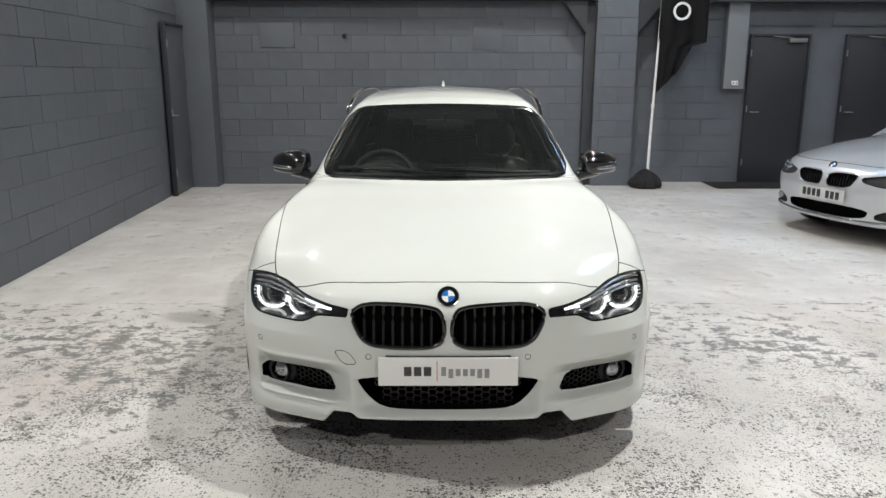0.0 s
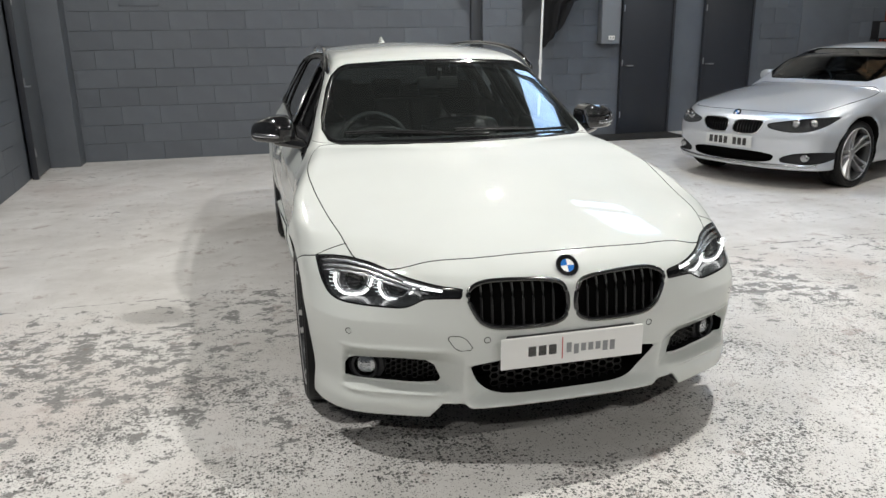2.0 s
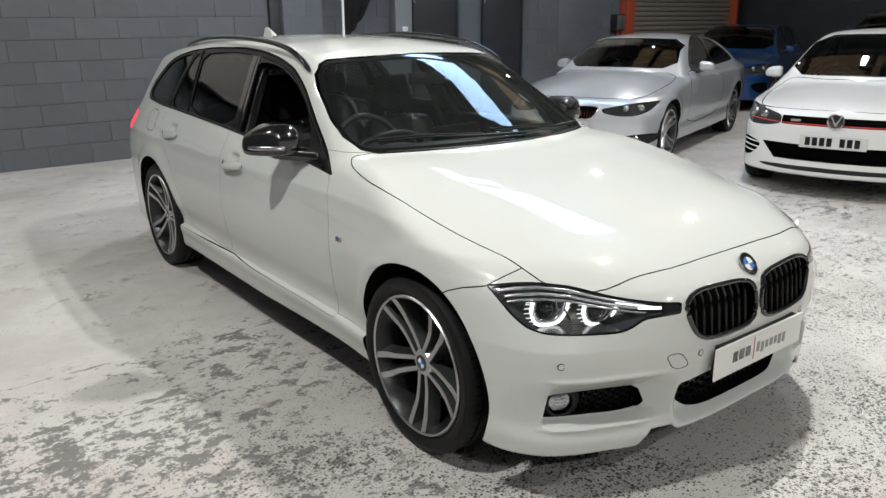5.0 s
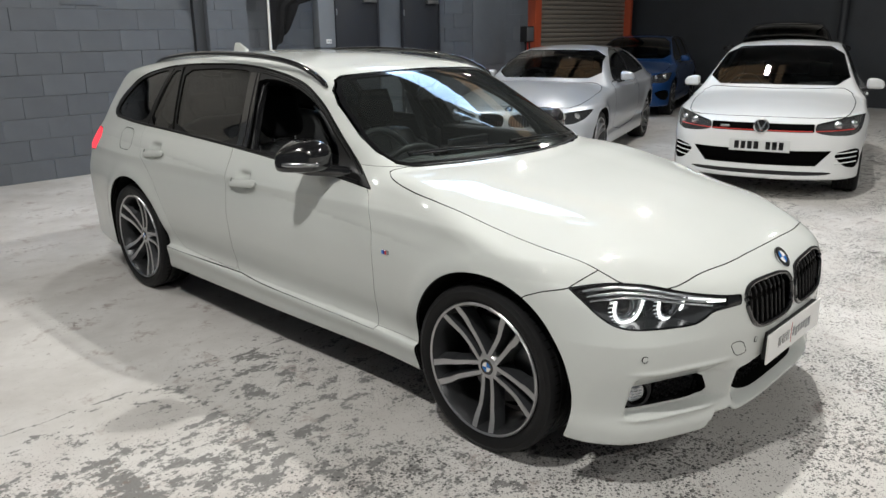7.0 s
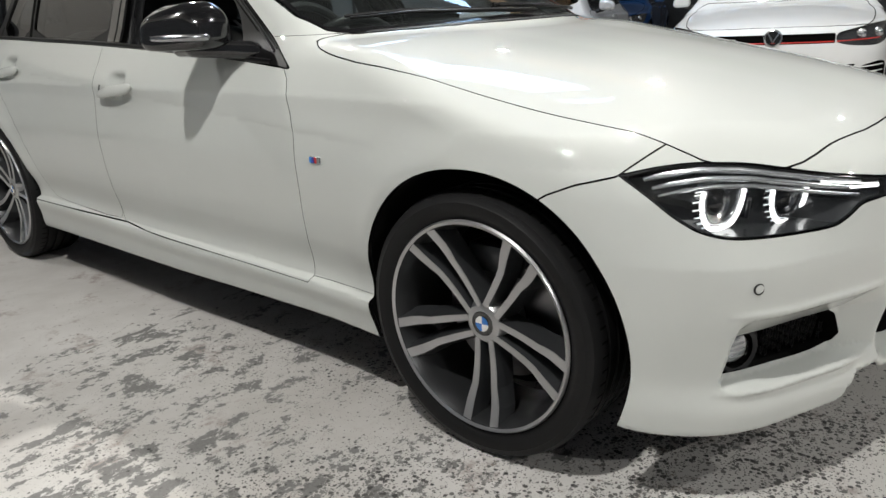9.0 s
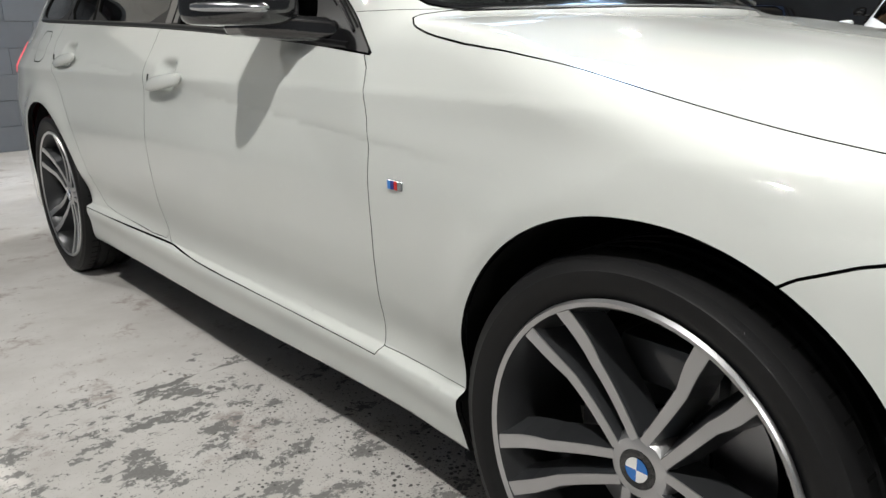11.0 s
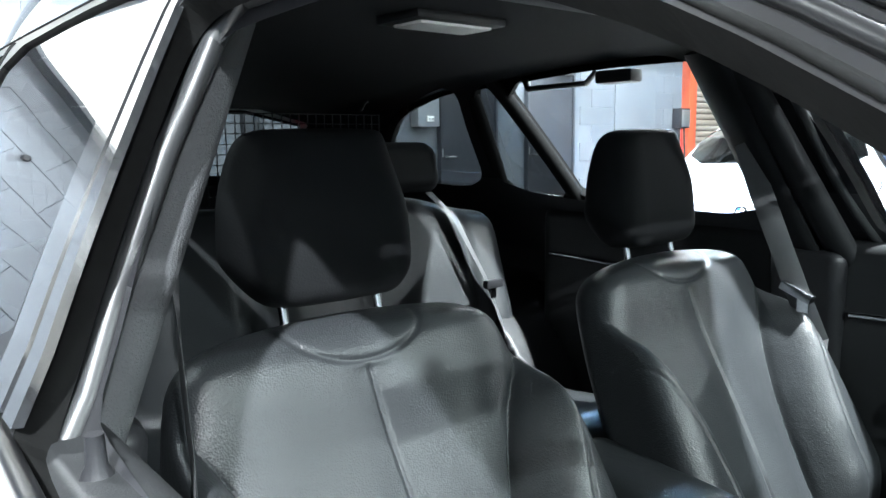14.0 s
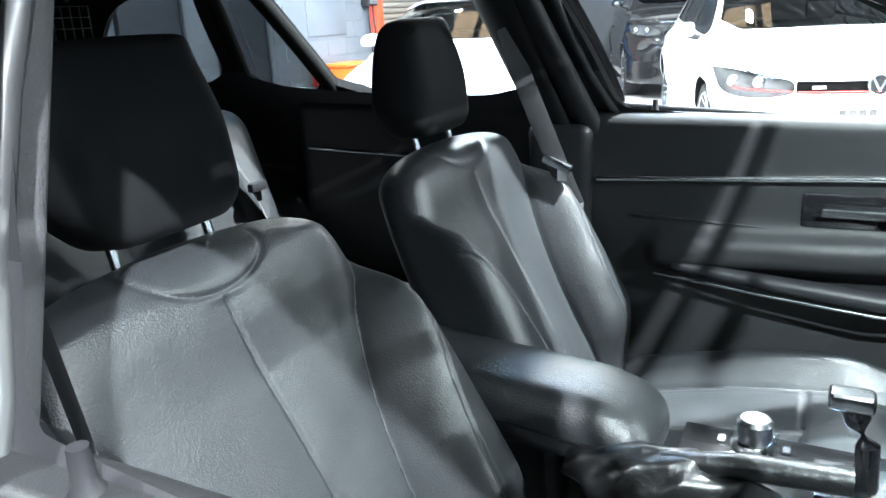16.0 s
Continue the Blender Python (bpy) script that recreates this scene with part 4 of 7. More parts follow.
ax, x, y, z = coords()
for axle_y in (AXLE_F, AXLE_R):
    ax, x, y, z = coords()
    mid_y = axle_y - (.009 if axle_y < 1 else 0)
    sheet.cut(np.maximum(np.hypot(y - mid_y, z - HUB) - ARCH, .55 - ax), 0)
    for side in (-1, 1):
        # liner of the wheel arch: a curved strip and its inner wall
        bm, rows = bmesh.new(), []
        for i in range(49):
            t = radians(-17 + 214 * i / 48)
            py, pz = mid_y + math.cos(t) * (ARCH + .001), HUB + math.sin(t) * (ARCH + .001)
            s_ = np.linspace(1.0, .5, 201)
            f_ = whole_field(s_, np.full(201, py), np.full(201, pz))
            out = float(s_[max(int(np.argmax(f_ < 0)), 1)]) - .012 if (f_ < 0).any() else .78
            out = min(out, .865)
            rows.append([bm.verts.new((side * px, py, pz)) for px in (out, out - .05, .56)])
        for p, q in zip(rows, rows[1:]):
            for k in range(2):
                bm.faces.new((p[k], q[k], q[k + 1], p[k + 1]))
        bm.faces.new([r[2] for r in rows])
        part("arch_liner", smooth(bm, 40), LINER_AND_SHADE, car, "black wheel-arch liner")
ax, x, y, z = coords()
under = slope(whole_field, sheet.v)[:, 2] + .75
sheet.panel("underside", np.maximum(under, z - .26), PLASTIC, 0, 0, halves=False)
ax, x, y, z = coords()
head_v, head_f = sheet.cut(within(HEAD, ax + .7 * y, z, y - .6, .25 - ax), .004)
ax, x, y, z = coords()
kid_v, kid_f = sheet.cut(within(KIDNEY, ax, z, y - .3), 0)
ax, x, y, z = coords()
int_v, int_f = sheet.cut(within(INTAKE, x, z, y - .3), 0)
ax, x, y, z = coords()
fog_v, fog_f = sheet.cut(within(FOG, ax, z, y - .5), 0)
ax, x, y, z = coords()
scr_v, scr_f = sheet.cut(within(WSCREEN, x, z, 1.1 - y, y - 2.2), .006)
ax, x, y, z = coords()
dlo_v, dlo_f = sheet.cut(within(DLO, y, z, .40 - ax), .004)
ax, x, y, z = coords()
sheet.panel("bonnet", within(BONNET, x, y,   .66 - z, y - 1.50), WHITE, .0038, .02, "white bonnet", halves=False)
ax, x, y, z = coords()
sheet.panel("front_door", within(FRONT_DOOR, y, z, .5 - ax), WHITE, .0022, .02, "white front door, its window lowered")
ax, x, y, z = coords()
sheet.panel("rear_door", within(REAR_DOOR, y, z, .5 - ax), WHITE, .0014, .02, "white rear door")
ax, x, y, z = coords()
sheet.panel("fuel_flap", within(FUEL, y, z, x + .4), WHITE, .003, .01, halves=False)
ax, x, y, z = coords()
sheet.panel("tail_lamp", within(TAILLAMP, y, z, .35 - ax), TAIL, .004, .02, "red tail lamp")
ax, x, y, z = coords()
sheet.panel("tow_eye_cover", within(FLAP, x, z, y - .2), WHITE, .0025, .006, halves=False)
ax, x, y, z = coords()
sheet.panel("front_bumper", within(BUMPER, y, z), WHITE, .004, .02, "white sports front bumper", halves=False)
ax, x, y, z = coords()
sheet.panel("front_wing", np.maximum(np.maximum(y - 1.6, z - .985), .318 - z), WHITE, .0012, .01, "white front wing")
ax, x, y, z = coords()
sheet.panel("side_skirt", np.maximum(np.maximum(z - .335, y - 3.3), 1.0 - y), WHITE, .003, .01, "white side skirt")
ax, x, y, z = coords()
sheet.panel("roof", np.maximum(1.332 - z, np.maximum(ax - .562, y - 4.05)), WHITE, 0, 0, "white roof", halves=False)
BACKLIGHT = round_off([(-.52, 1.06), (.52, 1.06), (.46, 1.28), (-.46, 1.28)], 1)
ax, x, y, z = coords()
sheet.panel("rear_screen", within(BACKLIGHT, x, z, 4.0 - y), PRIVACY, 0, 0, "dark tinted rear window", halves=False)
sheet.put("body_side", sheet.v, sheet.f, WHITE, .02, "white rear wing and pillar")

# glass
SCREEN_PART = sheet.put("windscreen", *clip(scr_v, scr_f, within(WSCREEN, scr_v[:, 0], scr_v[:, 2]) + .013), SCREEN, 0, "clear raked windscreen", halves=False)[0]
sheet.put("windscreen_border", *clip(scr_v, scr_f, -.013 - within(WSCREEN, scr_v[:, 0], scr_v[:, 2])), GLOSS, .01, "black windscreen border", halves=False)
dv, df = dlo_v, dlo_f
left_v, left_f = clip(dv, df, within(OPENING, dv[:, 1], dv[:, 2], .2 - dv[:, 0]))
sheet.put("front_door_glass", left_v, left_f, DOORGLASS, 0, "clear window glass", sink=.02)
for poly, name, mat in ((OPENING, "", None), (DOOR_GLASS, "rear_door_glass", PRIVACY), (FIXED_GLASS, "fixed_glass", PRIVACY), (QUARTER, "quarter_glass", PRIVACY)):
    s = within(poly, dv[:, 1], dv[:, 2])
    if name:
        gv, gf = clip(dv, df, s)
        if name == "rear_door_glass":
            sheet.put(name, *clip(gv, gf, -gv[:, 0]), DOORGLASS, 0, "clear window glass", sink=.02)
            gv, gf = clip(gv, gf, gv[:, 0])
        sheet.put(name, gv, gf, mat, 0, "dark tinted glass", sink=.006)
    dv, df = clip(dv, df, -s)
sheet.put("window_trim", dv, df, TRIM, .03, "black window surround and pillars")


def off_outline(poly, d):
    """An outline moved outwards."""
    t = np.roll(poly, -1, 0) - np.roll(poly, 1, 0)
    n = np.stack([t[:, 1], -t[:, 0]], 1) / np.maximum(np.linalg.norm(t, axis=1, keepdims=True), 1e-9)
    area = np.sum(poly[:, 0] * np.roll(poly[:, 1], -1) - poly[:, 1] * np.roll(poly[:, 0], -1))
    return poly + n * d * (1 if area > 0 else -1)


def skin_x(py, pz):
    s = np.linspace(1.0, .3, 281)
    f = estate_field(s, np.full(281, py), np.full(281, pz))
    i = max(int(np.argmax(f < 0)), 1)
    return float(s[i - 1] - .0025 * f[i - 1] / (f[i - 1] - f[i]))


# inner shell of the cabin
CABIN_GAP = .052


def cabin_field(x, y, z):
    return estate_field(x, y, z) + CABIN_GAP


v, f = skin(cabin_field, (-.95, .9, .14), (.95, 4.7, 1.50), .026)
REAR_HOLE = round_off([(2.60, .985), (3.50, 1.016), (3.50, 1.20), (3.46, 1.318), (3.0, 1.345), (2.74, 1.343), (2.65, 1.20)], 2)
# inside the driver's window the frame hangs lower towards the back and stands clear towards the front
INNER = np.stack([OPENING[:, 0], OPENING[:, 1] + step(OPENING[:, 1], 1.02, 1.15) * (.045 - .075 * step(OPENING[:, 0], 1.90, 2.50))], 1)
for poly, half in ((INNER, -1), (OPENING, 1), (REAR_HOLE, 0), (QUARTER, 0)):
    v, f = clip(v, f, -within(poly, v[:, 1], v[:, 2], .35 - (half * v[:, 0] if half else np.abs(v[:, 0]))) - .004)
v, f = clip(v, f, -within(WSCREEN, v[:, 0], v[:, 2] - .01, 1.1 - v[:, 1], v[:, 1] - 2.3))
v, f = clip(v, f, 1.28 - v[:, 1])
v, f = clip(v, f, -within(BACKLIGHT, v[:, 0], v[:, 2], 4.0 - v[:, 1]))
f = f[:, ::-1]
f = np.where(f[:, :1] == f[:, 1:2], np.roll(f, -1, 1), f)
for name, pick, mat in (("headlining", 1, LINING), ("cabin_trim", -1, PLASTIC)):
    w, q = clip(v, f, pick * (1.06 - v[:, 2]))
    g = slope(cabin_field, w)
    g /= -np.maximum(np.linalg.norm(g, axis=1, keepdims=True), 1e-9)
    part(name, mesh_of(name, w, q, g), mat, car)


# ---- the estate car: wheels, lamps, grilles and fittings ----
FOUND = {}


def front_y(px, pz, field=None):
    """Where a body's front stands, at a place across and a height."""
    key = (round(float(px), 4), round(float(pz), 4), id(field))
    if key not in FOUND:
        s = np.linspace(-.2, .9, 221)
        f = (field or estate_field)(np.full(221, abs(float(px))), s, np.full(221, float(pz)))
        i = max(int(np.argmax(f < 0)), 1)
        FOUND[key] = float(s[i - 1] + .005 * f[i - 1] / (f[i - 1] - f[i]))
    return FOUND[key]


def side_x(py, pz, field=None):
    s = np.linspace(1.1, .2, 361)
    f = (field or estate_field)(s, np.full(361, float(py)), np.full(361, float(pz)))
    i = max(int(np.argmax(f < 0)), 1)
    return float(s[i - 1] - .0025 * f[i - 1] / (f[i - 1] - f[i]))


def tyre_mesh(R, half, rim):
    out = [(rim, -half * .8), (rim + .018, -half * .96), (R * .915, -half), (R * .975, -half * .94), (R, -half * .76)]
    for g in (-.5, -.17, .17, .5):
        out += [(R, half * (g - .05)), (R - .007, half * (g - .04)), (R - .007, half * (g + .04)), (R, half * (g + .05))]
    out += [(R, half * .76), (R * .975, half * .94), (R * .93, half * .985), (R * .925, half), (R * .88, half * 1.0), (rim + .018, half * .97), (rim, half * .86)]
    return turned(out, 72)


def tread_groove_shade(R, half, n=64):
    """Shoulder grooves of the tread, as flush near-black slivers that stand for the shade in them."""
    bm = bmesh.new()
    for i in range(n):
        for s in (-1, 1):
            turn = Matrix.Rotation(2 * math.pi * i / n + .02 * s, 4, "Z") @ Matrix.Translation((0, 0, s * half * .64))
            v = [bm.verts.new(turn @ Vector((r, o * .0022, h))) for r in (R - .012, R + .0002) for o, h in ((-1, -.012), (1, -.012), (1, .012), (-1, .012))]
            for q in ((4, 5, 6, 7), (0, 1, 5, 4), (1, 2, 6, 5), (2, 3, 7, 6), (3, 0, 4, 7)):
                bm.faces.new([v[k] for k in q])
    return bm


def spoke_pair(bm_face, bm_body, turn, side):
    """One bar of a twin spoke, from hub to rim; its face is machined, its flanks dark."""
    n = 9
    for bm, top, bottom, grow in ((bm_face, .0015, -.0005, 0.0), (bm_body, -.0004, -.046, .001)):
        ring = []
        for i in range(n + 1):
            t = i / n
            r = .040 + .212 * t
            mid = side * (.0195 + .016 * t + .006 * step(t, .55, .75))
            half = .0074 + .0030 * t + .0015 * step(t, .55, .75) + grow
            h = .066 + .039 * t - .012 * math.sin(math.pi * t)
            flare = 0 if bm is bm_face else .013
            ring.append([bm.verts.new((r, mid + o * (half + f), h + e)) for o, e, f in ((-1, bottom, flare), (1, bottom, flare), (1, top, 0), (-1, top, 0))])
        for a, b in zip(ring, ring[1:]):
            for k in range(4):
                bm.faces.new((a[k], a[(k + 1) % 4], b[(k + 1) % 4], b[k]))
        bm.faces.new(ring[0])
        bm.faces.new(ring[-1][::-1])
        bmesh.ops.recalc_face_normals(bm, faces=bm.faces[:])
        bm.transform(Matrix.Rotation(turn, 4, "Z"))


def roundel(parent, m, r, name="roundel"):
    """A round badge in blue and white quarters with a black ring."""
    b = part(name, turned([(0, 0), (r, 0), (r, .004), (r * .96, .006), (r * .6, .0065), (0, .0065)], 40), GLOSS, parent, "black ring badge with blue and white quarters", m)
    part("badge_edge", turned([(r * .96, .003), (r * 1.03, .003), (r * 1.03, .0066), (r * .96, .0072)], 40, closed=True), CHROME, b)
    for q in range(4):
        bm = bmesh.new()
        vs = [bm.verts.new((0, 0, .0075))] + [bm.verts.new((r * .60 * math.cos(a), r * .60 * math.sin(a), .0072)) for a in [radians(90 * q + 7.5 * i) for i in range(13)]]
        bm.faces.new(vs)
        part("quarter", bm, BLUE if q % 2 else WHITE_PLASTIC, b)
    return b


BARREL = material("wheel_barrel", (0.034, 0.035, 0.037), 0.32, 0.5)
WHEEL_PARTS = {}


def road_wheel(parent, m, turn=0.0, r=.3265, alloy=GREY_ALLOY, face=SILVER, cap=True):
    """A wheel about local z, which points outwards."""
    key = (alloy.name, face.name)
    if key not in WHEEL_PARTS:
        made = {"tyre": tyre_mesh(.3265, .113, .258), "tread": tread_groove_shade(.3265, .113),
                "rim": turned([(.258, .098), (.2615, .104), (.2575, .110), (.250, .106)], 72),
                "barrel": turned([(.250, .106), (.243, .092), (.234, .060), (.226, -.03), (.235, -.09), (.258, -.10)], 72),
                "hub": turned([(.0, .070), (.034, .070), (.046, .066), (.056, .052), (.062, .02), (.062, -.02), (0, -.02)], 40),
                "brake_disc": turned([(.07, -.015), (.165, -.015), (.165, -.04), (.07, -.04)], 48, closed=True),
                "caliper": box((.105, -.085, -.055), (.175, .085, .012), .014),
                "back_plate": turned([(0, -.06), (.2, -.06), (.2, -.07), (0, -.07)], 32)}
        f_, b_ = bmesh.new(), bmesh.new()
        pairs = []
        for side in (-1, 1):
            f_, b_ = bmesh.new(), bmesh.new()
            spoke_pair(f_, b_, 0, side)
            for bm in (f_, b_):
                me = bpy.data.meshes.new("spoke")
                bm.to_mesh(me)
                bm.free()
                pairs.append(me)
        for me, mat in zip(pairs, (face, alloy, face, alloy)):
            me.materials.append(mat)
        meshes = {}
        for name, bm in made.items():
            me = bpy.data.meshes.new(name)
            bm.to_mesh(me)
            bm.free()
            me.materials.append({"tyre": RUBBER, "tread": LINER_AND_SHADE, "rim": face, "barrel": BARREL, "hub": face, "brake_disc": DISC, "caliper": GREY_ALLOY, "back_plate": LINER_AND_SHADE}[name])
            meshes[name] = me
        WHEEL_PARTS[key] = (meshes, pairs)
    meshes, pairs = WHEEL_PARTS[key]
    w = new("wheel")
    w.parent = parent
    w.matrix_local = m @ Matrix.Scale(r / .3265, 4)
    tagged(w, "twin-spoke alloy wheel on a black tyre")
    for name, me in meshes.items():
        o = part(name, me, None, w)
        if name == "tread":
            o["kind"] = "stuff"
    for i in range(5):
        rot = Matrix.Rotation(turn + i * 2 * math.pi / 5, 4, "Z")
        part("spoke_face", pairs[0], None, w, m=rot)
        part("spoke", pairs[1], None, w, m=rot)
        part("spoke_face", pairs[2], None, w, m=rot)
        part("spoke", pairs[3], None, w, m=rot)
        part("wheel_bolt", turned([(0, .062), (.009, .062), (.009, .050), (0, .050)], 8, m=Matrix.Rotation(turn + (i + .5) * 2 * math.pi / 5, 4, "Z") @ Matrix.Translation((.042, 0, 0))), PLASTIC, w)
    if cap:
        cp = part("centre_cap", turned([(0, .071), (.030, .071), (.033, .068), (.033, .06)], 32), GLOSS, w, "round cap with blue and white quarters")
        for q in range(4):
            bm = bmesh.new()
            vs = [bm.verts.new((0, 0, .0722))] + [bm.verts.new((.019 * math.cos(a), .019 * math.sin(a), .0722)) for a in [radians(90 * q + 9 * i) for i in range(11)]]
            bm.faces.new(vs)
            part("quarter", bm, BLUE if q % 2 else WHITE_PLASTIC, w)
    return w


RIGHT_SIDE = Matrix.Rotation(radians(-90), 4, "Y")
LEFT_SIDE = Matrix.Rotation(radians(90), 4, "Y")
for ay, turn in ((AXLE_F, radians(182)), (AXLE_R, radians(200))):
    road_wheel(car, Matrix.Translation((-.770, ay, .3265)) @ RIGHT_SIDE, turn)
    road_wheel(car, Matrix.Translation((.770, ay, .3265)) @ LEFT_SIDE, turn)
tagged(part("axle", tube([(-.72, AXLE_F, .33), (.72, AXLE_F, .33)], .04), LINER_AND_SHADE, car), "")
tagged(part("axle", tube([(-.72, AXLE_R, .33), (.72, AXLE_R, .33)], .04), LINER_AND_SHADE, car), "")


def sunk(name, v, f, mat, deep, field=estate_field, parent=None, label="", halves=True):
    """A recess behind an opening: the cut-out patch moved back, with walls to its edge."""
    v, f = tidy(v, f)
    back = np.zeros_like(v)
    back[:, 1] = -deep
    g = np.tile([0, -1.0, 0], (len(v), 1))
    made = []
    mid = v[f].mean(1)[:, 0]
    for pick in ((mid < 0, mid >= 0) if halves else (mid > -9,)):
        made.append(part(name, mesh_of(name, v + np.array([0, deep, 0]), f[pick], g, back), mat, parent, label))
    return made


GRILLE_BACK = material("grille_back", (0.002, 0.002, 0.002), 0.8, 0, 0, 0.05)
sunk("grille_recess", kid_v, kid_f, GRILLE_BACK, .055, parent=car)
sunk("intake_recess", int_v, int_f, GRILLE_BACK, .10, parent=car, halves=False)
sunk("fog_lamp_recess", fog_v, fog_f, GRILLE_BACK, .075, parent=car)
BUCKET = material("headlamp_bucket", (0.055, 0.057, 0.060), 0.24, 0.2, 0.5)
CHROME_DIM = material("lamp_reflector", (0.42, 0.43, 0.45), 0.2, 1.0)
BROW = material("lamp_brow", (0.62, 0.63, 0.65), 0.24, 0.9)
TEETH = glow("ring_teeth", (0.9, 0.93, 0.95), 0.38)
hu = np.abs(head_v[:, 0]) + .7 * head_v[:, 1]
sheet.put("headlamp_cover", *clip(head_v, head_f, .487 - hu), CLEAR, 0, "clear headlamp cover")
sheet.put("lamp_tip", *clip(head_v, head_f, hu - .487), GLOSS, .01, "black panel between headlamp and grille")
buckets = sunk("headlamp", head_v, head_f, BUCKET, .105, parent=car, label="lit headlamp with two light rings")
sheet.put("headlamp_seal", *clip(head_v, head_f, -.0045 - within(HEAD, hu, head_v[:, 2])), GLOSS, .01)


def rounded(points, n=2):
    """Corner cutting of an open line."""
    p = np.array(points, float)
    for _ in range(n):
        q = np.stack([.75 * p[:-1] + .25 * p[1:], .25 * p[:-1] + .75 * p[1:]], 1).reshape(-1, p.shape[1])
        p = np.concatenate([p[:1], q, p[-1:]])
    return p


for side, bucket in zip((-1, 1), buckets):
    for cx, cy, low, k in ((.705, .283, .604, 1.0), (.566, .203, .596, .94)):
        shape = [(.062, .082), (.069, .052), (.056, .020), (.034, .001), (-.020, 0), (-.040, .013), (-.056, .038), (-.062, .066)]
        at = lambda a, h, back=0.0: (side * (cx + k * a), cy + .25 * k * a + back, low + k * h)
        pts = [at(a, h) for a, h in rounded(shape)]
        part("light_ring", tube(pts, .0046, 8, flat=1.0), DRL, bucket, "glowing white light ring")
        inner = [at(a * .80, .010 + h * .86, .004) for a, h in rounded(shape)]
        part("light_guide", tube(inner, .0042, 8), BROW, bucket, "ribbed clear light guide")
        # clear teeth on the outside of the ring
        for a, h in rounded(shape, 2)[::2]:
            if abs(a) > .030:
                part("ring_tooth", tube([at(a * 1.06, h + .001, .002), at(a * 1.24 + .004 * math.copysign(1, a), h + .002, .004)], .0014, 6), TEETH, bucket)
        lens = Matrix.Translation(at(0, .046, .012)) @ Matrix.Rotation(side * radians(20), 4, "Z")
        part("projector_lens", turned([(0, -.010), (.012, -.008), (.024, .0), (.030, .012)], 24, axis="y", m=lens), GLOSS, bucket, "dark round projector lens")
        part("lens_ring", turned([(.030, .004), (.034, .0), (.036, .012)], 24, axis="y", m=lens), CHROME_DIM, bucket)
        for q in range(7):
            part("lamp_rib", box((-.045, .010, -.0011), (.045, .016, .0011), .0004, 1, lens @ Matrix.Translation((0, 0, -.034 + .0125 * q))), CHROME_DIM, bucket)
    for drop, thick in ((.011, .0075), (.026, .0065), (.039, .0050)):
        brow = [(side * a, front_y(a, b - drop) + .010 + .3 * drop, b - drop) for a, b in ((.800, .716), (.77, .722), (.72, .726), (.66, .721), (.60, .707), (.54, .694), (.48, .683))]
        part("chrome_brow", tube(brow, [thick * .6] + [thick] * 5 + [thick * .7], 8, flat=.9), BROW, bucket, "bright metal brow")
    tip = [(side * a, front_y(a, b) + .012, b) for a, b in ((.505, .662), (.45, .657), (.425, .655))]
    part("light_bar", tube(tip, .0026, 8), DRL, bucket, "glowing white light bar")
    upper = [(side * a, front_y(a, b) + .012, b) for a, b in ((.555, .6785), (.505, .670), (.45, .662), (.425, .659))]
    part("light_bar", tube(upper, [.0012, .0016, .0018, .0018], 8), DRL, bucket, "glowing white light bar")
    wedge = [(side * (.636 + .010 * q), .262 - .004 * q, .612 + .010 * q) for q in range(6)]
    part("divider", tube(wedge, .004, 6), PLASTIC, bucket)
    # kidney frame and slats
    loop = [(side * a, front_y(a, b) - .001, b) for a, b in KIDNEY]
    frame_part = part("grille_frame", tube(loop, .0085, 10, closed=True), GLOSS, car, "gloss black grille frame")
    for k in range(8):
        a = .045 + .288 * (k + .5) / 8
        zs = [q for q in np.linspace(.53, .69, 60) if inside_of(np.array([a]), np.array([q]), KIDNEY)[0] < -.004]
        pts = [(side * a, front_y(a, q) + .010, q) for q in np.linspace(zs[0], zs[-1], 6)]
        part("slat", tube(pts, .0045, 8), MESH_BLACK, frame_part)


def honeycomb(poly, w, h, deep, recess, both=False):
    """A mesh of long hexagons within an outline on the car's front."""
    bm = bmesh.new()
    lo, hi = poly.min(0), poly.max(0)
    row, zc = 0, lo[1]
    ring = ((1, 0), (.62, 1), (-.62, 1), (-1, 0), (-.62, -1), (.62, -1))
    while zc < hi[1] + h:
        xc = lo[0] + (w if row % 2 else 0)
        while xc < hi[0] + w:
            if inside_of(np.array([xc]), np.array([zc]), poly)[0] < .012:
                loops, yc = [], front_y(min(max(xc, lo[0]), hi[0]), float(np.clip(zc, lo[1], hi[1]))) + recess
                for k, back in ((1.0, 0), (.80, 0), (.80, deep), (1.0, deep)):
                    loops.append([bm.verts.new((xc + k * w * .64 * a, yc + back, zc + k * h * .5 * b)) for a, b in ring])
                for p, q in zip(loops[:3], loops[1:]):
                    for i in range(6):
                        bm.faces.new((p[i], p[(i + 1) % 6], q[(i + 1) % 6], q[i]))
            xc += 2 * w
        row, zc = row + 1, zc + h * .5
    bmesh.ops.recalc_face_normals(bm, faces=bm.faces[:])
    return bm


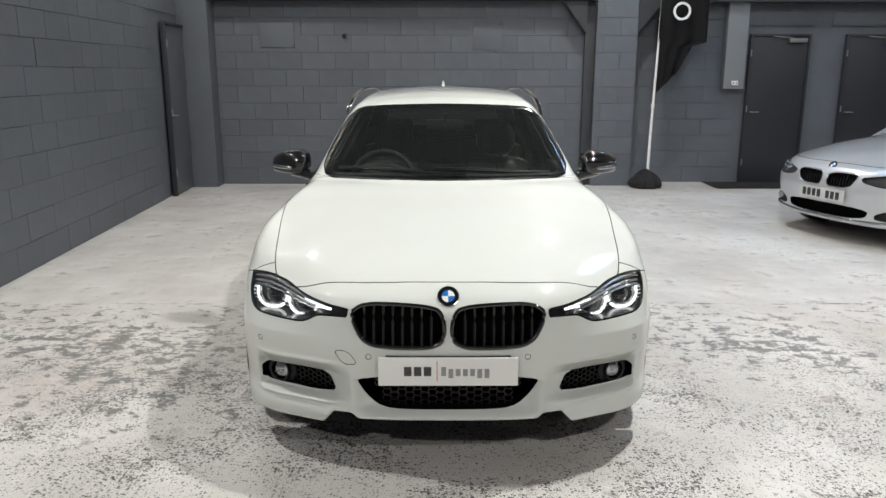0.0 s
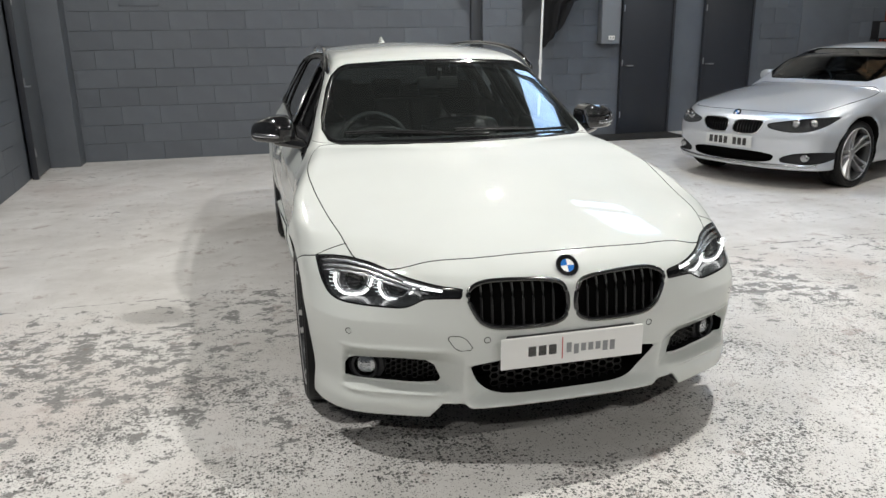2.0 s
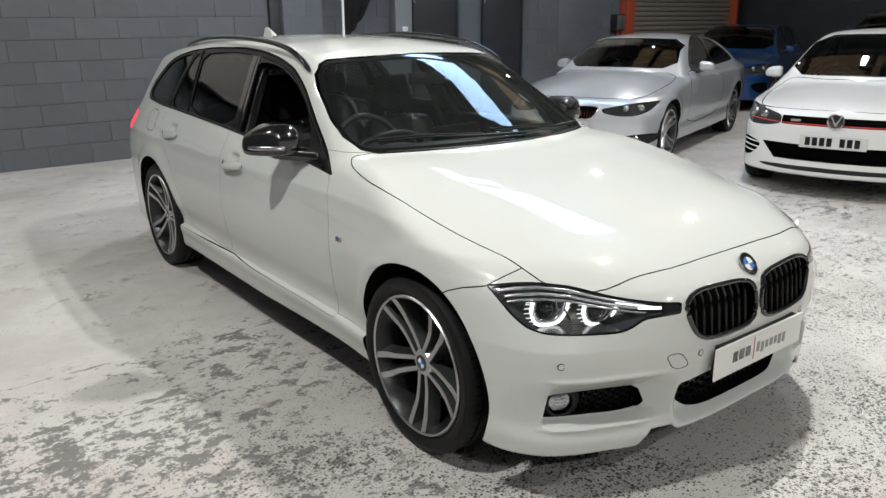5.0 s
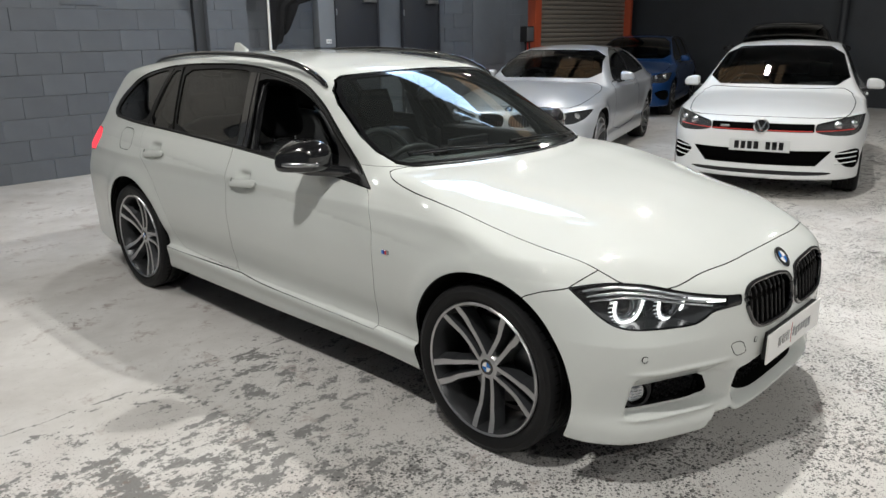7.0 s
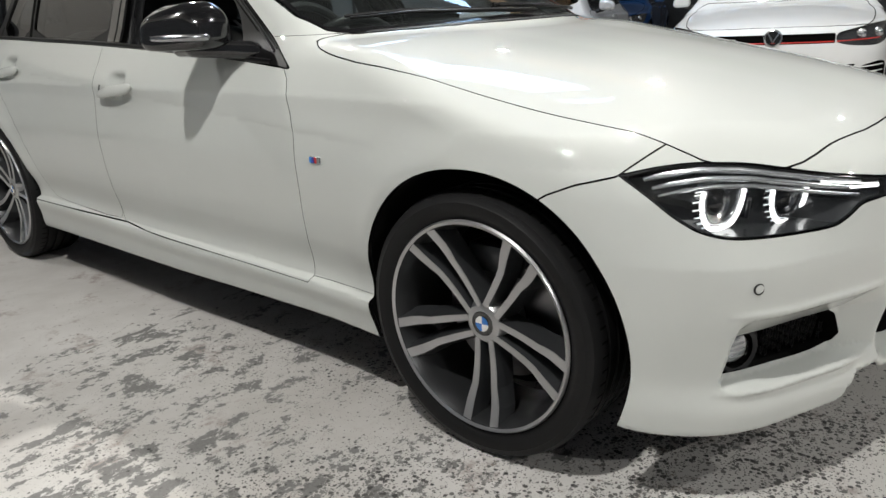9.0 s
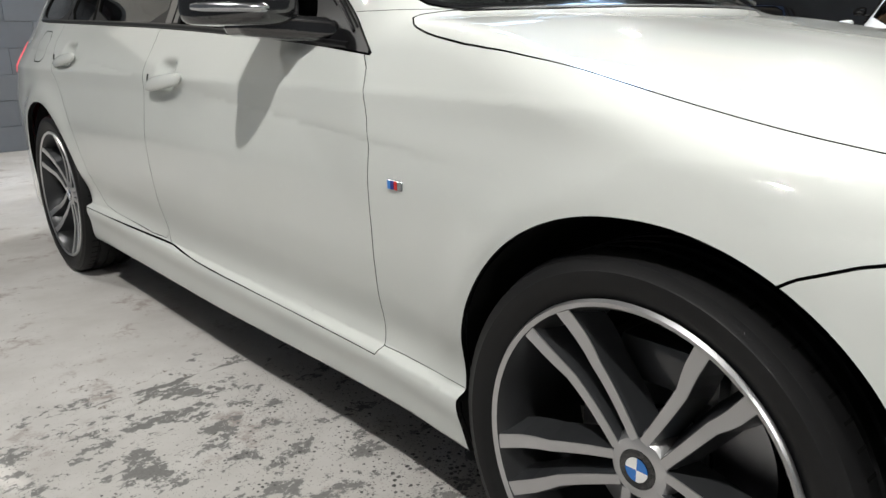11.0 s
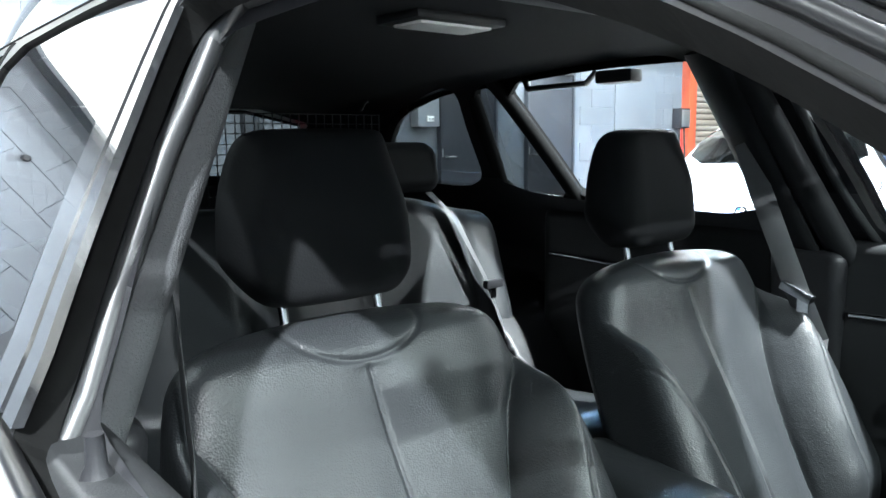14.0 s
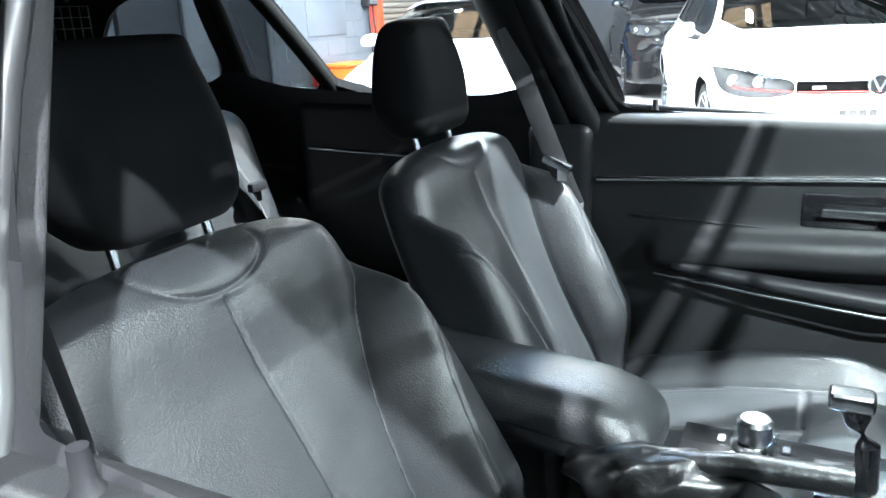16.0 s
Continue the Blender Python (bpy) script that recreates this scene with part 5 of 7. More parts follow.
comb = part("intake_mesh", honeycomb(round_off([(-.27, .395), (.27, .395), (.24, .265), (-.24, .265)], 0), .030, .026, .006, .035), MESH_BLACK, car, "black honeycomb intake mesh")
comb["kind"] = "stuff"
FOG_IN = round_off([(.60, .385), (.475, .380), (.445, .318), (.60, .312)], 0)
for side in (-1, 1):
    bm = honeycomb(FOG_IN, .018, .022, .006, .030)
    if side < 0:
        bm.transform(Matrix.Diagonal((-1, 1, 1, 1)))
        bmesh.ops.reverse_faces(bm, faces=bm.faces[:])
    part("fog_mesh", bm, MESH_BLACK, car, "black honeycomb mesh")["kind"] = "stuff"
    at = Matrix.Translation((side * .683, front_y(.683, .346) + .028, .346)) @ Matrix.Rotation(side * radians(26), 4, "Z")
    fog = part("fog_lamp", turned([(.040, -.012), (.048, -.016), (.052, -.005), (.05, .03)], 32, axis="y", m=at), PLASTIC, car, "round fog lamp")
    part("lens", turned([(0, -.012), (.02, -.010), (.036, -.004), (.040, .004)], 28, axis="y", m=at), CHROME_DIM, fog)
    for q in range(3):
        part("lamp_rib", box((-.022, -.016, -.003), (.022, -.011, .003), .001, 1, at @ Matrix.Translation((0, 0, -.012 + .012 * q))), CLEAR, fog)
    part("fog_surround", turned([(.052, .0), (.068, .004), (.066, .03)], 28, axis="y", m=at), PLASTIC, car)
    for a, b in ((.30, .492), (.745, .507)):
        n = Vector((side * (.05 if a < .5 else .62), -1, 0)).normalized()
        m_ = Matrix.Translation((side * a, front_y(a, b) - .0005, b)) @ n.to_track_quat("Z", "Y").to_matrix().to_4x4()
        s_ = part("parking_sensor", turned([(0, .001), (.0085, .001), (.009, -.004)], 24), WHITE, car, "", m_)
        part("sensor_ring", turned([(.0095, .0008), (.0115, .0008), (.0115, -.003), (.0095, -.003)], 24, closed=True), TRIM, s_)

# number plate: dealer's board with bars for its lettering
plate = part("front_plate", box((-.262, -.020, .388), (.262, -.013, .500), .002, 1), WHITE_PLASTIC, car, "white dealer plate with dark and grey bars")
part("plate_holder", box((-.235, -.013, .395), (.235, .012, .50), .002, 1), PLASTIC, car)
bars = [(-.165 + .037 * k, -.137 + .037 * k, .428, .464, GLOSS) for k in range(3)] + [(-.043, -.040, .408, .486, RED)] + [(-.026 + .027 * k, -.008 + .027 * k, .428 - .008 * (k in (1, 5, 6)), .456 + .008 * (k == 0), STEEL) for k in range(7)]
for a, b, c, d, mat in bars:
    part("bar", box((a, -.0212, c), (b, -.0202, d)), mat, plate)
roundel(car, Matrix.Translation((0, front_y(0, .712) - .002, .712)) @ Matrix.Rotation(radians(52), 4, "X"), .040, "bonnet_badge")

# door mirrors
def mirror_field(x, y, z):
    """Housing of a door mirror; x is the distance from the car's middle."""
    u = (x - .80) / .232
    y = y + .055 * np.clip(u, 0, 1.1)
    front = 1.690 + .17 * np.clip(u, 0, 1.1) ** 2.4 + .75 * np.maximum(0, z - 1.03) ** 1.25 + .25 * np.maximum(0, .985 - z)
    f = smax(front - y, y - 1.880, .03)
    top = spl(u, [(-.2, 1.03), (0, 1.066), (.25, 1.092), (.45, 1.090), (.7, 1.073), (.9, 1.050), (1.05, 1.032)])
    low = spl(u, [(-.2, .975), (.1, .962), (.5, .960), (.85, .963), (1.05, .968)])
    f = smax(f, z - top, .034)
    f = smax(f, low - z, .022)
    return smax(smax(f, x - 1.028, .035), .800 - x, .03)


def strut_field(x, y, z):
    t = np.clip((.90 - x) / .16, 0, 1)
    return rbox((x - .83, y - (1.80 - .13 * t), z - (.965 - .018 * t)), (.085, .055, .026), .022)


for side in (-1, 1):
    arm = field_part("mirror_arm", lambda x, y, z: strut_field(side * x, y, z), (.68 if side > 0 else -1.0, 1.55, .88), (1.0 if side > 0 else -.68, 1.95, 1.06), .012, GLOSS, car)
    shell = field_part("mirror_housing", lambda x, y, z: mirror_field(side * x, y, z), (.76 if side > 0 else -1.09, 1.62, .92), (1.09 if side > 0 else -.76, 1.93, 1.14), .010, GLOSS, car, "gloss black mirror housing")
    strip = []
    for i in range(15):
        px = .882 + .126 * i / 14
        lo, hi = 1.6, 1.80
        for _ in range(30):
            mid = (lo + hi) / 2
            lo, hi = (lo, mid) if float(mirror_field(np.array(px), np.array(mid), np.array(.994))) < 0 else (mid, hi)
        strip.append((side * px, lo + .0055, .994 + .004 * i / 14))
    part("indicator", tube(strip, [.006] + [.0115] * 12 + [.010, .007], 8), CHROME_DIM, shell, "clear indicator strip")
    part("mirror_glass", box((-.060, -.001, .985), (.060, .003, 1.045), .002, 1, Matrix.Translation((side * .895, 1.8555, 0)) @ Matrix.Rotation(-side * radians(14.7), 4, "Z")), CHROME, shell)

# handles, rails, aerial, wipers, side badge
for hy, hz in ((2.345, .832), (3.30, .880)):
    for side in (-1, 1):
        hx = side_x(hy + .2, hz) + .012

        def handle(x, y, z, hx=hx, hy=hy, hz=hz, side=side):
            t = (y - hy) / .115
            bow = hx - .006 * t ** 2 - .25 * (z - hz) ** 1
            return smax(np.hypot((side * x - bow) / .62, z - hz + .012 * t + .008) - .020 * (1 - .25 * np.abs(t) ** 3), np.abs(y - hy) - .122, .03)
        lo_x, hi_x = sorted((side * .80, side * .92))
        h = field_part("door_handle", handle, (lo_x, hy - .14, hz - .06), (hi_x, hy + .14, hz + .06), .007, WHITE, car, "white pull handle")
        # near-black tube for the shade in the open joint round the handle's lock end
        part("handle_joint", tube([(side * (hx + .0065), hy + .075, hz + .012), (side * (hx + .0085), hy + .082, hz - .004), (side * (hx + .0075), hy + .074, hz - .022)], .0020, 6), LINER_AND_SHADE, h)
for side in (-1, 1):
    pts = [(.590, 1.985, 1.285), (.585, 2.05, 1.326), (.576, 2.18, 1.371), (.566, 2.35, 1.400), (.556, 2.6, 1.419), (.546, 2.9, 1.427), (.536, 3.2, 1.423), (.522, 3.5, 1.407), (.506, 3.75, 1.380), (.496, 3.88, 1.352)]
    part("roof_rail", tube([(side * a, b, c) for a, b, c in rounded(pts, 2)], [.004, .007, .010] + [.0135] * 34 + [.010, .007, .004], 12, flat=1.0), GLOSS, car, "gloss black roof rail")
field_part("aerial", lambda x, y, z: smax(np.abs(x) - .022 * np.clip(1 - (z - 1.40) / .085, .12, 1), smax(z - 1.474 + .55 * np.abs(y - 3.675) ** 1.0 * (y < 3.675) , np.abs(y - 3.665) - .075, .012), .012), (-.05, 3.55, 1.39), (.05, 3.78, 1.50), .006, WHITE, car, "white shark-fin aerial")


def on_screen(px, pz, off=.012):
    s = np.linspace(.9, 2.4, 601)
    f = estate_field(np.full(601, px), s, np.full(601, pz))
    return (px, float(s[int(np.argmax(f < 0))]) - off * .5, pz + off)


for pts in ([(.10, 1.005), (-.12, 1.012), (-.40, 1.020), (-.58, 1.012)], [(.56, 1.0), (.36, 1.008), (.10, 1.022), (-.06, 1.024)]):
    w = part("wiper", tube([on_screen(a, b) for a, b in pts], [.007, .0065, .005, .004], 8), TRIM, car, "black wiper arm and blade")
    part("blade", tube([on_screen(a, b + .012, .006) for a, b in pts[1:]], .005, 6), RUBBER, w)
part("scuttle", tube([(a, 1.232 + .50 * a * a - .006, .990 - .02 * a * a) for a in [-.66 + .11 * i for i in range(13)]], .009, 8, flat=.6), PLASTIC, car, "black scuttle panel")
bx = side_x(1.315, .673)
mb = part("side_badge", box((-bx - .004, 1.29, .664), (-bx + .004, 1.335, .682), .002, 1), CHROME_DIM, car, "small chrome badge with coloured stripes")
for k, c in enumerate(((.05, .25, .7), (.02, .03, .25), (.6, .02, .02))):
    part("stripe", box((-bx - .0048, 1.324 - .010 * k, .665), (-bx - .0042, 1.332 - .010 * k, .681)), material("badge_stripe", c, .3), mb)


# mouldings of the window surround, gloss covers of the pillar between the doors
def along(points, side, out=0.0):
    return [(side * (side_x(a, b) + out), a, b) for a, b in points]


for side in (-1, 1):
    # the two near-black tubes stand for shaded grooves; the satin one is a moulding
    for inset, radius, mat, low, far in ((.005, .0026, LINER_AND_SHADE, .93, 4.2), (.014, .0042, TRIM, .96, 2.64), (.024, .0022, LINER_AND_SHADE, .97, 2.60)):
        ring = off_outline(DLO, -inset)
        top = [tuple(q) for q in ring if 1.545 < q[0] < far and q[1] > spl(np.array(q[0]), [(1.4, .905), (1.5, .925), (1.6, .947), (1.7, .98), (2.0, 1.12), (2.4, 1.2), (4.2, 1.2)])]
        top.sort(key=lambda q: q[0])
        part("window_moulding", tube(along(top, side, .0006), radius, 8), mat, car)
    sill = [(1.56, .918), (1.80, .936), (2.10, .953), (2.43, .972), (2.80, .987), (3.25, 1.003), (3.70, 1.018), (3.98, 1.030)]
    part("waist_moulding", tube(along(sill, side, .002), .0075, 8, flat=1.0), TRIM, car, "satin black waist moulding")
    for lower, upper in (((2.478, 2.532), (2.600, 2.666)), ((2.436, 2.472), (2.572, 2.595))):
        bm = bmesh.new()
        grid = []
        for i in range(9):
            t, zz = i / 8, .982 + .352 * i / 8
            y0, y1 = lower[0] + (upper[0] - lower[0]) * t ** 1.25, lower[1] + (upper[1] - lower[1]) * t ** 1.25
            grid.append([bm.verts.new((side * (side_x(q, zz) + o), q, zz)) for q, o in ((y0, -.004), (y0 + .003, .0032), (y1 - .003, .0032), (y1, -.004))])
        for p, q in zip(grid, grid[1:]):
            for k in range(3):
                bm.faces.new((p[k], p[k + 1], q[k + 1], q[k]))
        bmesh.ops.recalc_face_normals(bm, faces=bm.faces[:])
        part("pillar_cover", smooth(bm, 40), GLOSS, car, "gloss black pillar cover")

# ---- the estate car: cabin ----
CARD = material("black_door_card", (0.016, 0.0165, 0.0175), 0.50, 0, 0, 0.30)
relief(CARD, noise_of(CARD, 520, 3), 0, .3, .001)


def seat_frame(px, py, pz=.46, recline=28):
    """Local x across, y up the backrest, z out of its face."""
    a = radians(recline)
    up, out = Vector((0, math.sin(a), math.cos(a))), Vector((0, -math.cos(a), math.sin(a)))
    m = Matrix.Identity(4)
    m.col[0][:3], m.col[1][:3], m.col[2][:3], m.col[3][:3] = (1, 0, 0), up, out, (px, py, pz)
    return m


def back_field(x, y, z):
    a = np.abs(x)
    half = spl(y, [(-.1, .265), (.1, .285), (.24, .278), (.32, .272), (.39, .264), (.465, .250), (.52, .235), (.56, .219), (.61, .18)])
    edge = spl(y, [(-.1, .122), (.15, .130), (.25, .144), (.34, .172), (.40, .200), (.47, .238)])
    bolster = np.clip((a - edge) / .075, 0, 1)
    bolster = bolster * (2 - bolster)
    face = -.012 + .080 * bolster * (1 - step(y, .40, .53)) * step(y, -.1, .10) + .012 * step(y, .40, .52) - .045 * step(y, .52, .62)
    seam = lambda c, w=.0038: np.exp(-(c / w) ** 2)
    below = 1 - step(y, .494, .506)
    bend = x - .010 * np.sin(y * 7)
    groove = (seam(bend) + .8 * seam(bend, .030)) * below
    groove = groove + (seam(a - edge) + .6 * seam(a - edge, .022)) * (1 - step(y, .40, .46))
    smile = (np.hypot(x / .100, (y - .568) / .060) - 1) * .06
    groove = groove + (.7 * seam(smile) + .2 * seam(smile, .015)) * (1 - step(y, .560, .572))
    outer = a - (edge + .072)
    groove = groove + seam(outer, .0035) * (1 - step(y, .36, .44)) * .9
    f = smax(a - half, z - (face - .0042 * groove), .05)
    f = smax(f, -.105 + .02 * (y - .3) - z, .05)
    return smax(smax(f, y - .588 + .50 * x * x, .045), -.12 - y, .04)


def cushion_field(x, y, z):
    """Local y runs forwards from the backrest, z up."""
    a = np.abs(x)
    face = .0 + .050 * step(a, .14, .215) - .03 * step(y, .42, .56) + .025 * np.sin(np.clip(y, 0, .5) * 5)
    seam = lambda c, w=.005: np.exp(-(c / w) ** 2)
    groove = seam(a - .155) + .6 * seam(a - .155, .03) + seam(y - .36) * (a < .155) + (seam(x - .015 * np.sin(y * 6)) + .6 * seam(x, .04)) * (y < .36)
    f = smax(a - .262 + .02 * step(y, .3, .55), z - (face - .006 * groove), .05)
    return smax(smax(f, -.16 - z, .04), np.abs(y - .27) - .29, .05)


def rest_field(x, y, z):
    a = np.abs(x)
    half = .137 - .012 * step(y, .12, .22) - .040 * step(-y, -.075, .0)
    f = smax(a - half, y - .222 + .18 * x * x, .028)
    f = smax(f, a * .75 + z * .66 - .100 + .02 * step(y, .1, .22), .014)
    f = smax(f, -y + .25 * x * x, .03)
    return smax(smax(f, z - .046 + 1.2 * (y - .10) ** 2 + .25 * x * x, .02), -.065 + .25 * np.maximum(0, y - .08) - z, .04)


def front_seat(px, py):
    s = new("front_seat")
    s.parent = car
    s.location = (px, py, .46)
    tagged(s, "black leather sports seat with side bolsters")
    tilt = seat_frame(0, 0, 0)
    back = field_part("backrest", back_field, (-.31, -.16, -.14), (.31, .66, .11), .0038, LEATHER, s)
    back.matrix_local = tilt
    base_ = field_part("seat_cushion", cushion_field, (-.30, -.06, -.19), (.30, .60, .09), .008, LEATHER, s)
    base_.matrix_local = Matrix.Translation((0, -.035, -.075)) @ Matrix.Rotation(math.pi, 4, "Z") @ Matrix.Rotation(radians(8), 4, "X")
    rest = field_part("headrest", rest_field, (-.17, -.03, -.10), (.17, .25, .08), .007, LINING_SOFT, s, "black padded headrest")
    rest.matrix_local = Matrix.Translation((0, .318, .507)) @ seat_frame(0, 0, 0, 9)
    for dx in (-.071, .071):
        part("headrest_post", tube([(dx, .318, .46), (dx, .345, .575)], .0065, 12), CHROME, s, "chrome post")
        part("post_collar", turned([(0, 0), (.017, 0), (.015, .008), (0, .008)], 16, m=Matrix.Translation((dx, .322, .470))), PLASTIC, s)
    part("seat_base", box((-.21, -.46, -.28), (.21, .0, -.10), .02), PLASTIC, s)
    return s


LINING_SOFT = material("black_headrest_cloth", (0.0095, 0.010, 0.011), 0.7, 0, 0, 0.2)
relief(LINING_SOFT, noise_of(LINING_SOFT, 350, 2), 0, .3, .001)
seat_r = front_seat(-.354, 2.385)
twin = new("front_seat")
twin.parent = car
twin.location = (.371, 2.402, .46)
tagged(twin, "black leather sports seat with side bolsters")
for ob in seat_r.children:
    c = new(ob.name.split(".")[0], ob.data)
    c.parent, c.matrix_basis = twin, ob.matrix_basis
    tagged(c, ob.get("label", ""))


def bench_field(x, y, z):
    a = np.abs(x)
    lean = 3.30 + .32 * (z - .5)
    face = lean + .03 * np.exp(-((a - .33) / .15) ** 2) * step(z, .42, .6) - .02 * np.exp(-((a - .60) / .06) ** 2)
    groove = np.exp(-((a - .16) / .015) ** 2) + np.exp(-((a - .52) / .015) ** 2)
    f = smax(face + .008 * groove - y, y - face - .14, .05)
    top = 1.02 - .05 * step(a, .35, .62)
    return smax(smax(f, z - top, .06), smax(a - .64, .34 - z, .03), .05)


field_part("rear_backrest", bench_field, (-.70, 3.15, .30), (.70, 3.72, 1.08), .014, LEATHER, car, "black leather rear backrest")
field_part("rear_cushion", lambda x, y, z: rbox((x, y - 3.08, z - .44 - .05 * np.exp(-((np.abs(x) - .35) / .2) ** 2) - .10 * (3.1 - y)), (.64, .26, .08), .06), (-.70, 2.75, .28), (.70, 3.40, .64), .02, LEATHER, car, "black leather rear cushion")
for px in (-.36, 0, .36):
    field_part("rear_headrest", lambda x, y, z, px=px: rbox((x - px, y - 3.52 - .2 * (z - 1.1), z - 1.10), (.115, .045, .068), .04), (px - .16, 3.4, 1.0), (px + .16, 3.66, 1.2), .014, LINING_SOFT, car, "black rear headrest")
# luggage net behind the rear bench
net = bmesh.new()
for i in range(37):
    u = -.50 + i * .028
    for b2 in (box((u - .0014, 0, 0), (u + .0014, .003, .252)),):
        tmp = bpy.data.meshes.new("t")
        b2.to_mesh(tmp)
        b2.free()
        net.from_mesh(tmp)
for i in range(10):
    b2 = box((-.50, 0, i * .028 - .0014), (.51, .003, i * .028 + .0014))
    tmp = bpy.data.meshes.new("t")
    b2.to_mesh(tmp)
    b2.free()
    net.from_mesh(tmp)
part("luggage_net", net, PLASTIC, car, "black luggage net", Matrix.Translation((0, 3.82, 1.0)))["kind"] = "stuff"
part("cabin_floor", box((-.74, 1.25, .19), (.74, 4.3, .215)), FABRIC, car, "dark carpet")

# reading lamp in the headlining, hooks of the net
reading = part("reading_lamp", box((-.095, 2.85, 1.366), (.105, 2.97, 1.388), .008, 2), PLASTIC, car, "dark reading lamp panel in the headlining")
part("lens", box((-.075, 2.868, 1.361), (.085, 2.945, 1.370), .004, 2), WHITE_PLASTIC, reading, "pale lamp lens")
for px, tilt in ((.42, .022), (.59, .030)):
    part("net_hook", tube([(px, 3.79, 1.262), (px + tilt, 3.80, 1.288), (px + tilt + .012, 3.80, 1.292)], .005, 8), CARD, car)

# dashboard and steering wheel
DASH = material("dark_grey_dashboard", (0.075, 0.080, 0.080), 0.55)
relief(DASH, noise_of(DASH, 500, 3), 0, .3, .001)


def dash_field(x, y, z):
    a = np.abs(x)
    top = .925 + .02 * np.exp(-((x + .37) / .20) ** 2) - .10 * np.maximum(0, 1.45 - y) + .03 * np.exp(-((x + .37) / .17) ** 2) * step(y, 1.5, 1.62)
    f = smax(z - top, y - (1.70 + .25 * np.minimum(0, .85 - z) - .30 * (.80 - z) * (z < .80)), .05)
    return smax(smax(f, a - .73, .03), smax(1.30 - y, .38 - z, .02), .02)


field_part("dashboard", dash_field, (-.78, 1.22, .34), (.78, 1.82, 1.02), .018, DASH, car, "dark grey moulded dashboard")
part("binnacle_hood", tube([(-.55, 1.66, .93), (-.52, 1.645, .985), (-.44, 1.635, 1.012), (-.37, 1.63, 1.018), (-.30, 1.635, 1.012), (-.22, 1.645, .985), (-.19, 1.66, .93)], .016, 10), PLASTIC, car)
part("display_screen", box((-.16, 1.60, .93), (.12, 1.625, 1.03), .008), GLOSS, car, "black wide display")
steer = Matrix.Translation((-.37, 1.83, .90)) @ Matrix.Rotation(radians(66), 4, "X")
wheel_ = part("steering_wheel", turned([(.185 + .016 * math.cos(a), .016 * math.sin(a)) for a in [2 * math.pi * i / 10 for i in range(10)]], 48, closed=True, m=steer), LEATHER, car, "black leather steering wheel")
part("boss", turned([(0, .02), (.055, .018), (.07, .0), (.06, -.03)], 28, m=steer), PLASTIC, wheel_)
for ang in (0, 180, 270):
    part("wheel_spoke", box((.05, -.016, -.008), (.178, .016, .006), .005, 2, steer @ Matrix.Rotation(radians(ang), 4, "Z")), CHROME_DIM if ang == 270 else PLASTIC, wheel_)
part("steering_column", tube([(-.37, 1.80, .885), (-.37, 1.62, .80)], .045, 16), PLASTIC, car)
part("inner_mirror", box((-.11, 1.86, 1.20), (.11, 1.885, 1.262), .012), PLASTIC, car, "black inner mirror")
part("mirror_stalk", tube([(0, 1.87, 1.25), (0, 1.83, 1.30)], .012), PLASTIC, car)

# centre console
GAITER = material("soft_black_leather", (0.006, 0.0062, 0.0066), 0.34)
relief(GAITER, noise_of(GAITER, 60, 4), 0, .5, .004)
field_part("centre_console", lambda x, y, z: smax(rbox((x - .035, y - 2.10, z - .43), (.115, .62, .135), .03), .0, .001), (-.15, 1.42, .24), (.22, 2.78, .62), .016, PLASTIC, car, "black centre console")
part("console_trim", box((-.055, 1.72, .562), (.125, 2.24, .574), .005), GLOSS, car, "gloss black console trim")
part("console_edge", tube([(-.066, 1.72, .57), (-.066, 2.24, .57)], .004, 8), CHROME, car)
field_part("armrest", lambda x, y, z: rbox((x - .0375, y - 2.485, z - .628 - .07 * (y - 2.485) + 1.6 * (x - .0375) ** 2 + .5 * np.maximum(0, 2.36 - y) ** 1.3), (.092, .225, .050), .042), (-.09, 2.20, .52), (.17, 2.78, .74), .010, LEATHER, car, "black leather centre armrest")
part("armrest_seam", tube([(-.0565, 2.31, .606), (-.0570, 2.45, .616), (-.0570, 2.66, .630)], .0022, 6), TRIM, car)
knob = part("control_knob", turned([(0, .045), (.020, .045), (.0255, .040), (.0255, .012), (.030, .008), (.033, 0), (0, 0)], 36, m=Matrix.Translation((.09, 2.14, .574))), CHROME_DIM, car, "silver rotary control knob")
for k in range(6):
    a = k * math.pi / 3
    part("button", box((-.009, .038, 0), (.009, .050, .004), .0015, 1, Matrix.Translation((.09, 2.14, .574)) @ Matrix.Rotation(a, 4, "Z")), CHROME_DIM, knob)
lever = part("gear_lever", tube([(.03, 2.00, .575), (.032, 2.003, .64), (.036, 2.018, .672), (.036, 2.03, .70)], [.016, .015, .017, .015], 14), GLOSS, car, "black gear selector with a silver cap")
part("lever_cap", box((.018, 2.0, .688), (.054, 2.055, .712), .008, 3), CHROME_DIM, lever)
part("lever_plate", box((-.01, 1.93, .575), (.08, 2.06, .580), .004), CHROME_DIM, lever)
field_part("handbrake_gaiter", lambda x, y, z: np.sqrt(((x + .055) / .05) ** 2 + ((y - 2.24) / .15) ** 2 + ((z - .575) / .055) ** 2) * .05 - .05 + .0035 * np.sin(y * 70 + x * 90) * np.sin(z * 80 + x * 60) + .004 * np.abs(np.sin(y * 46 + z * 34)), (-.14, 2.04, .50), (.03, 2.44, .66), .005, GAITER, car, "crumpled black leather handbrake gaiter")
part("handbrake", tube([(-.055, 2.30, .60), (-.055, 2.14, .628), (-.055, 2.02, .636)], [.014, .017, .018], 12), GAITER, car, "black leather handbrake grip")

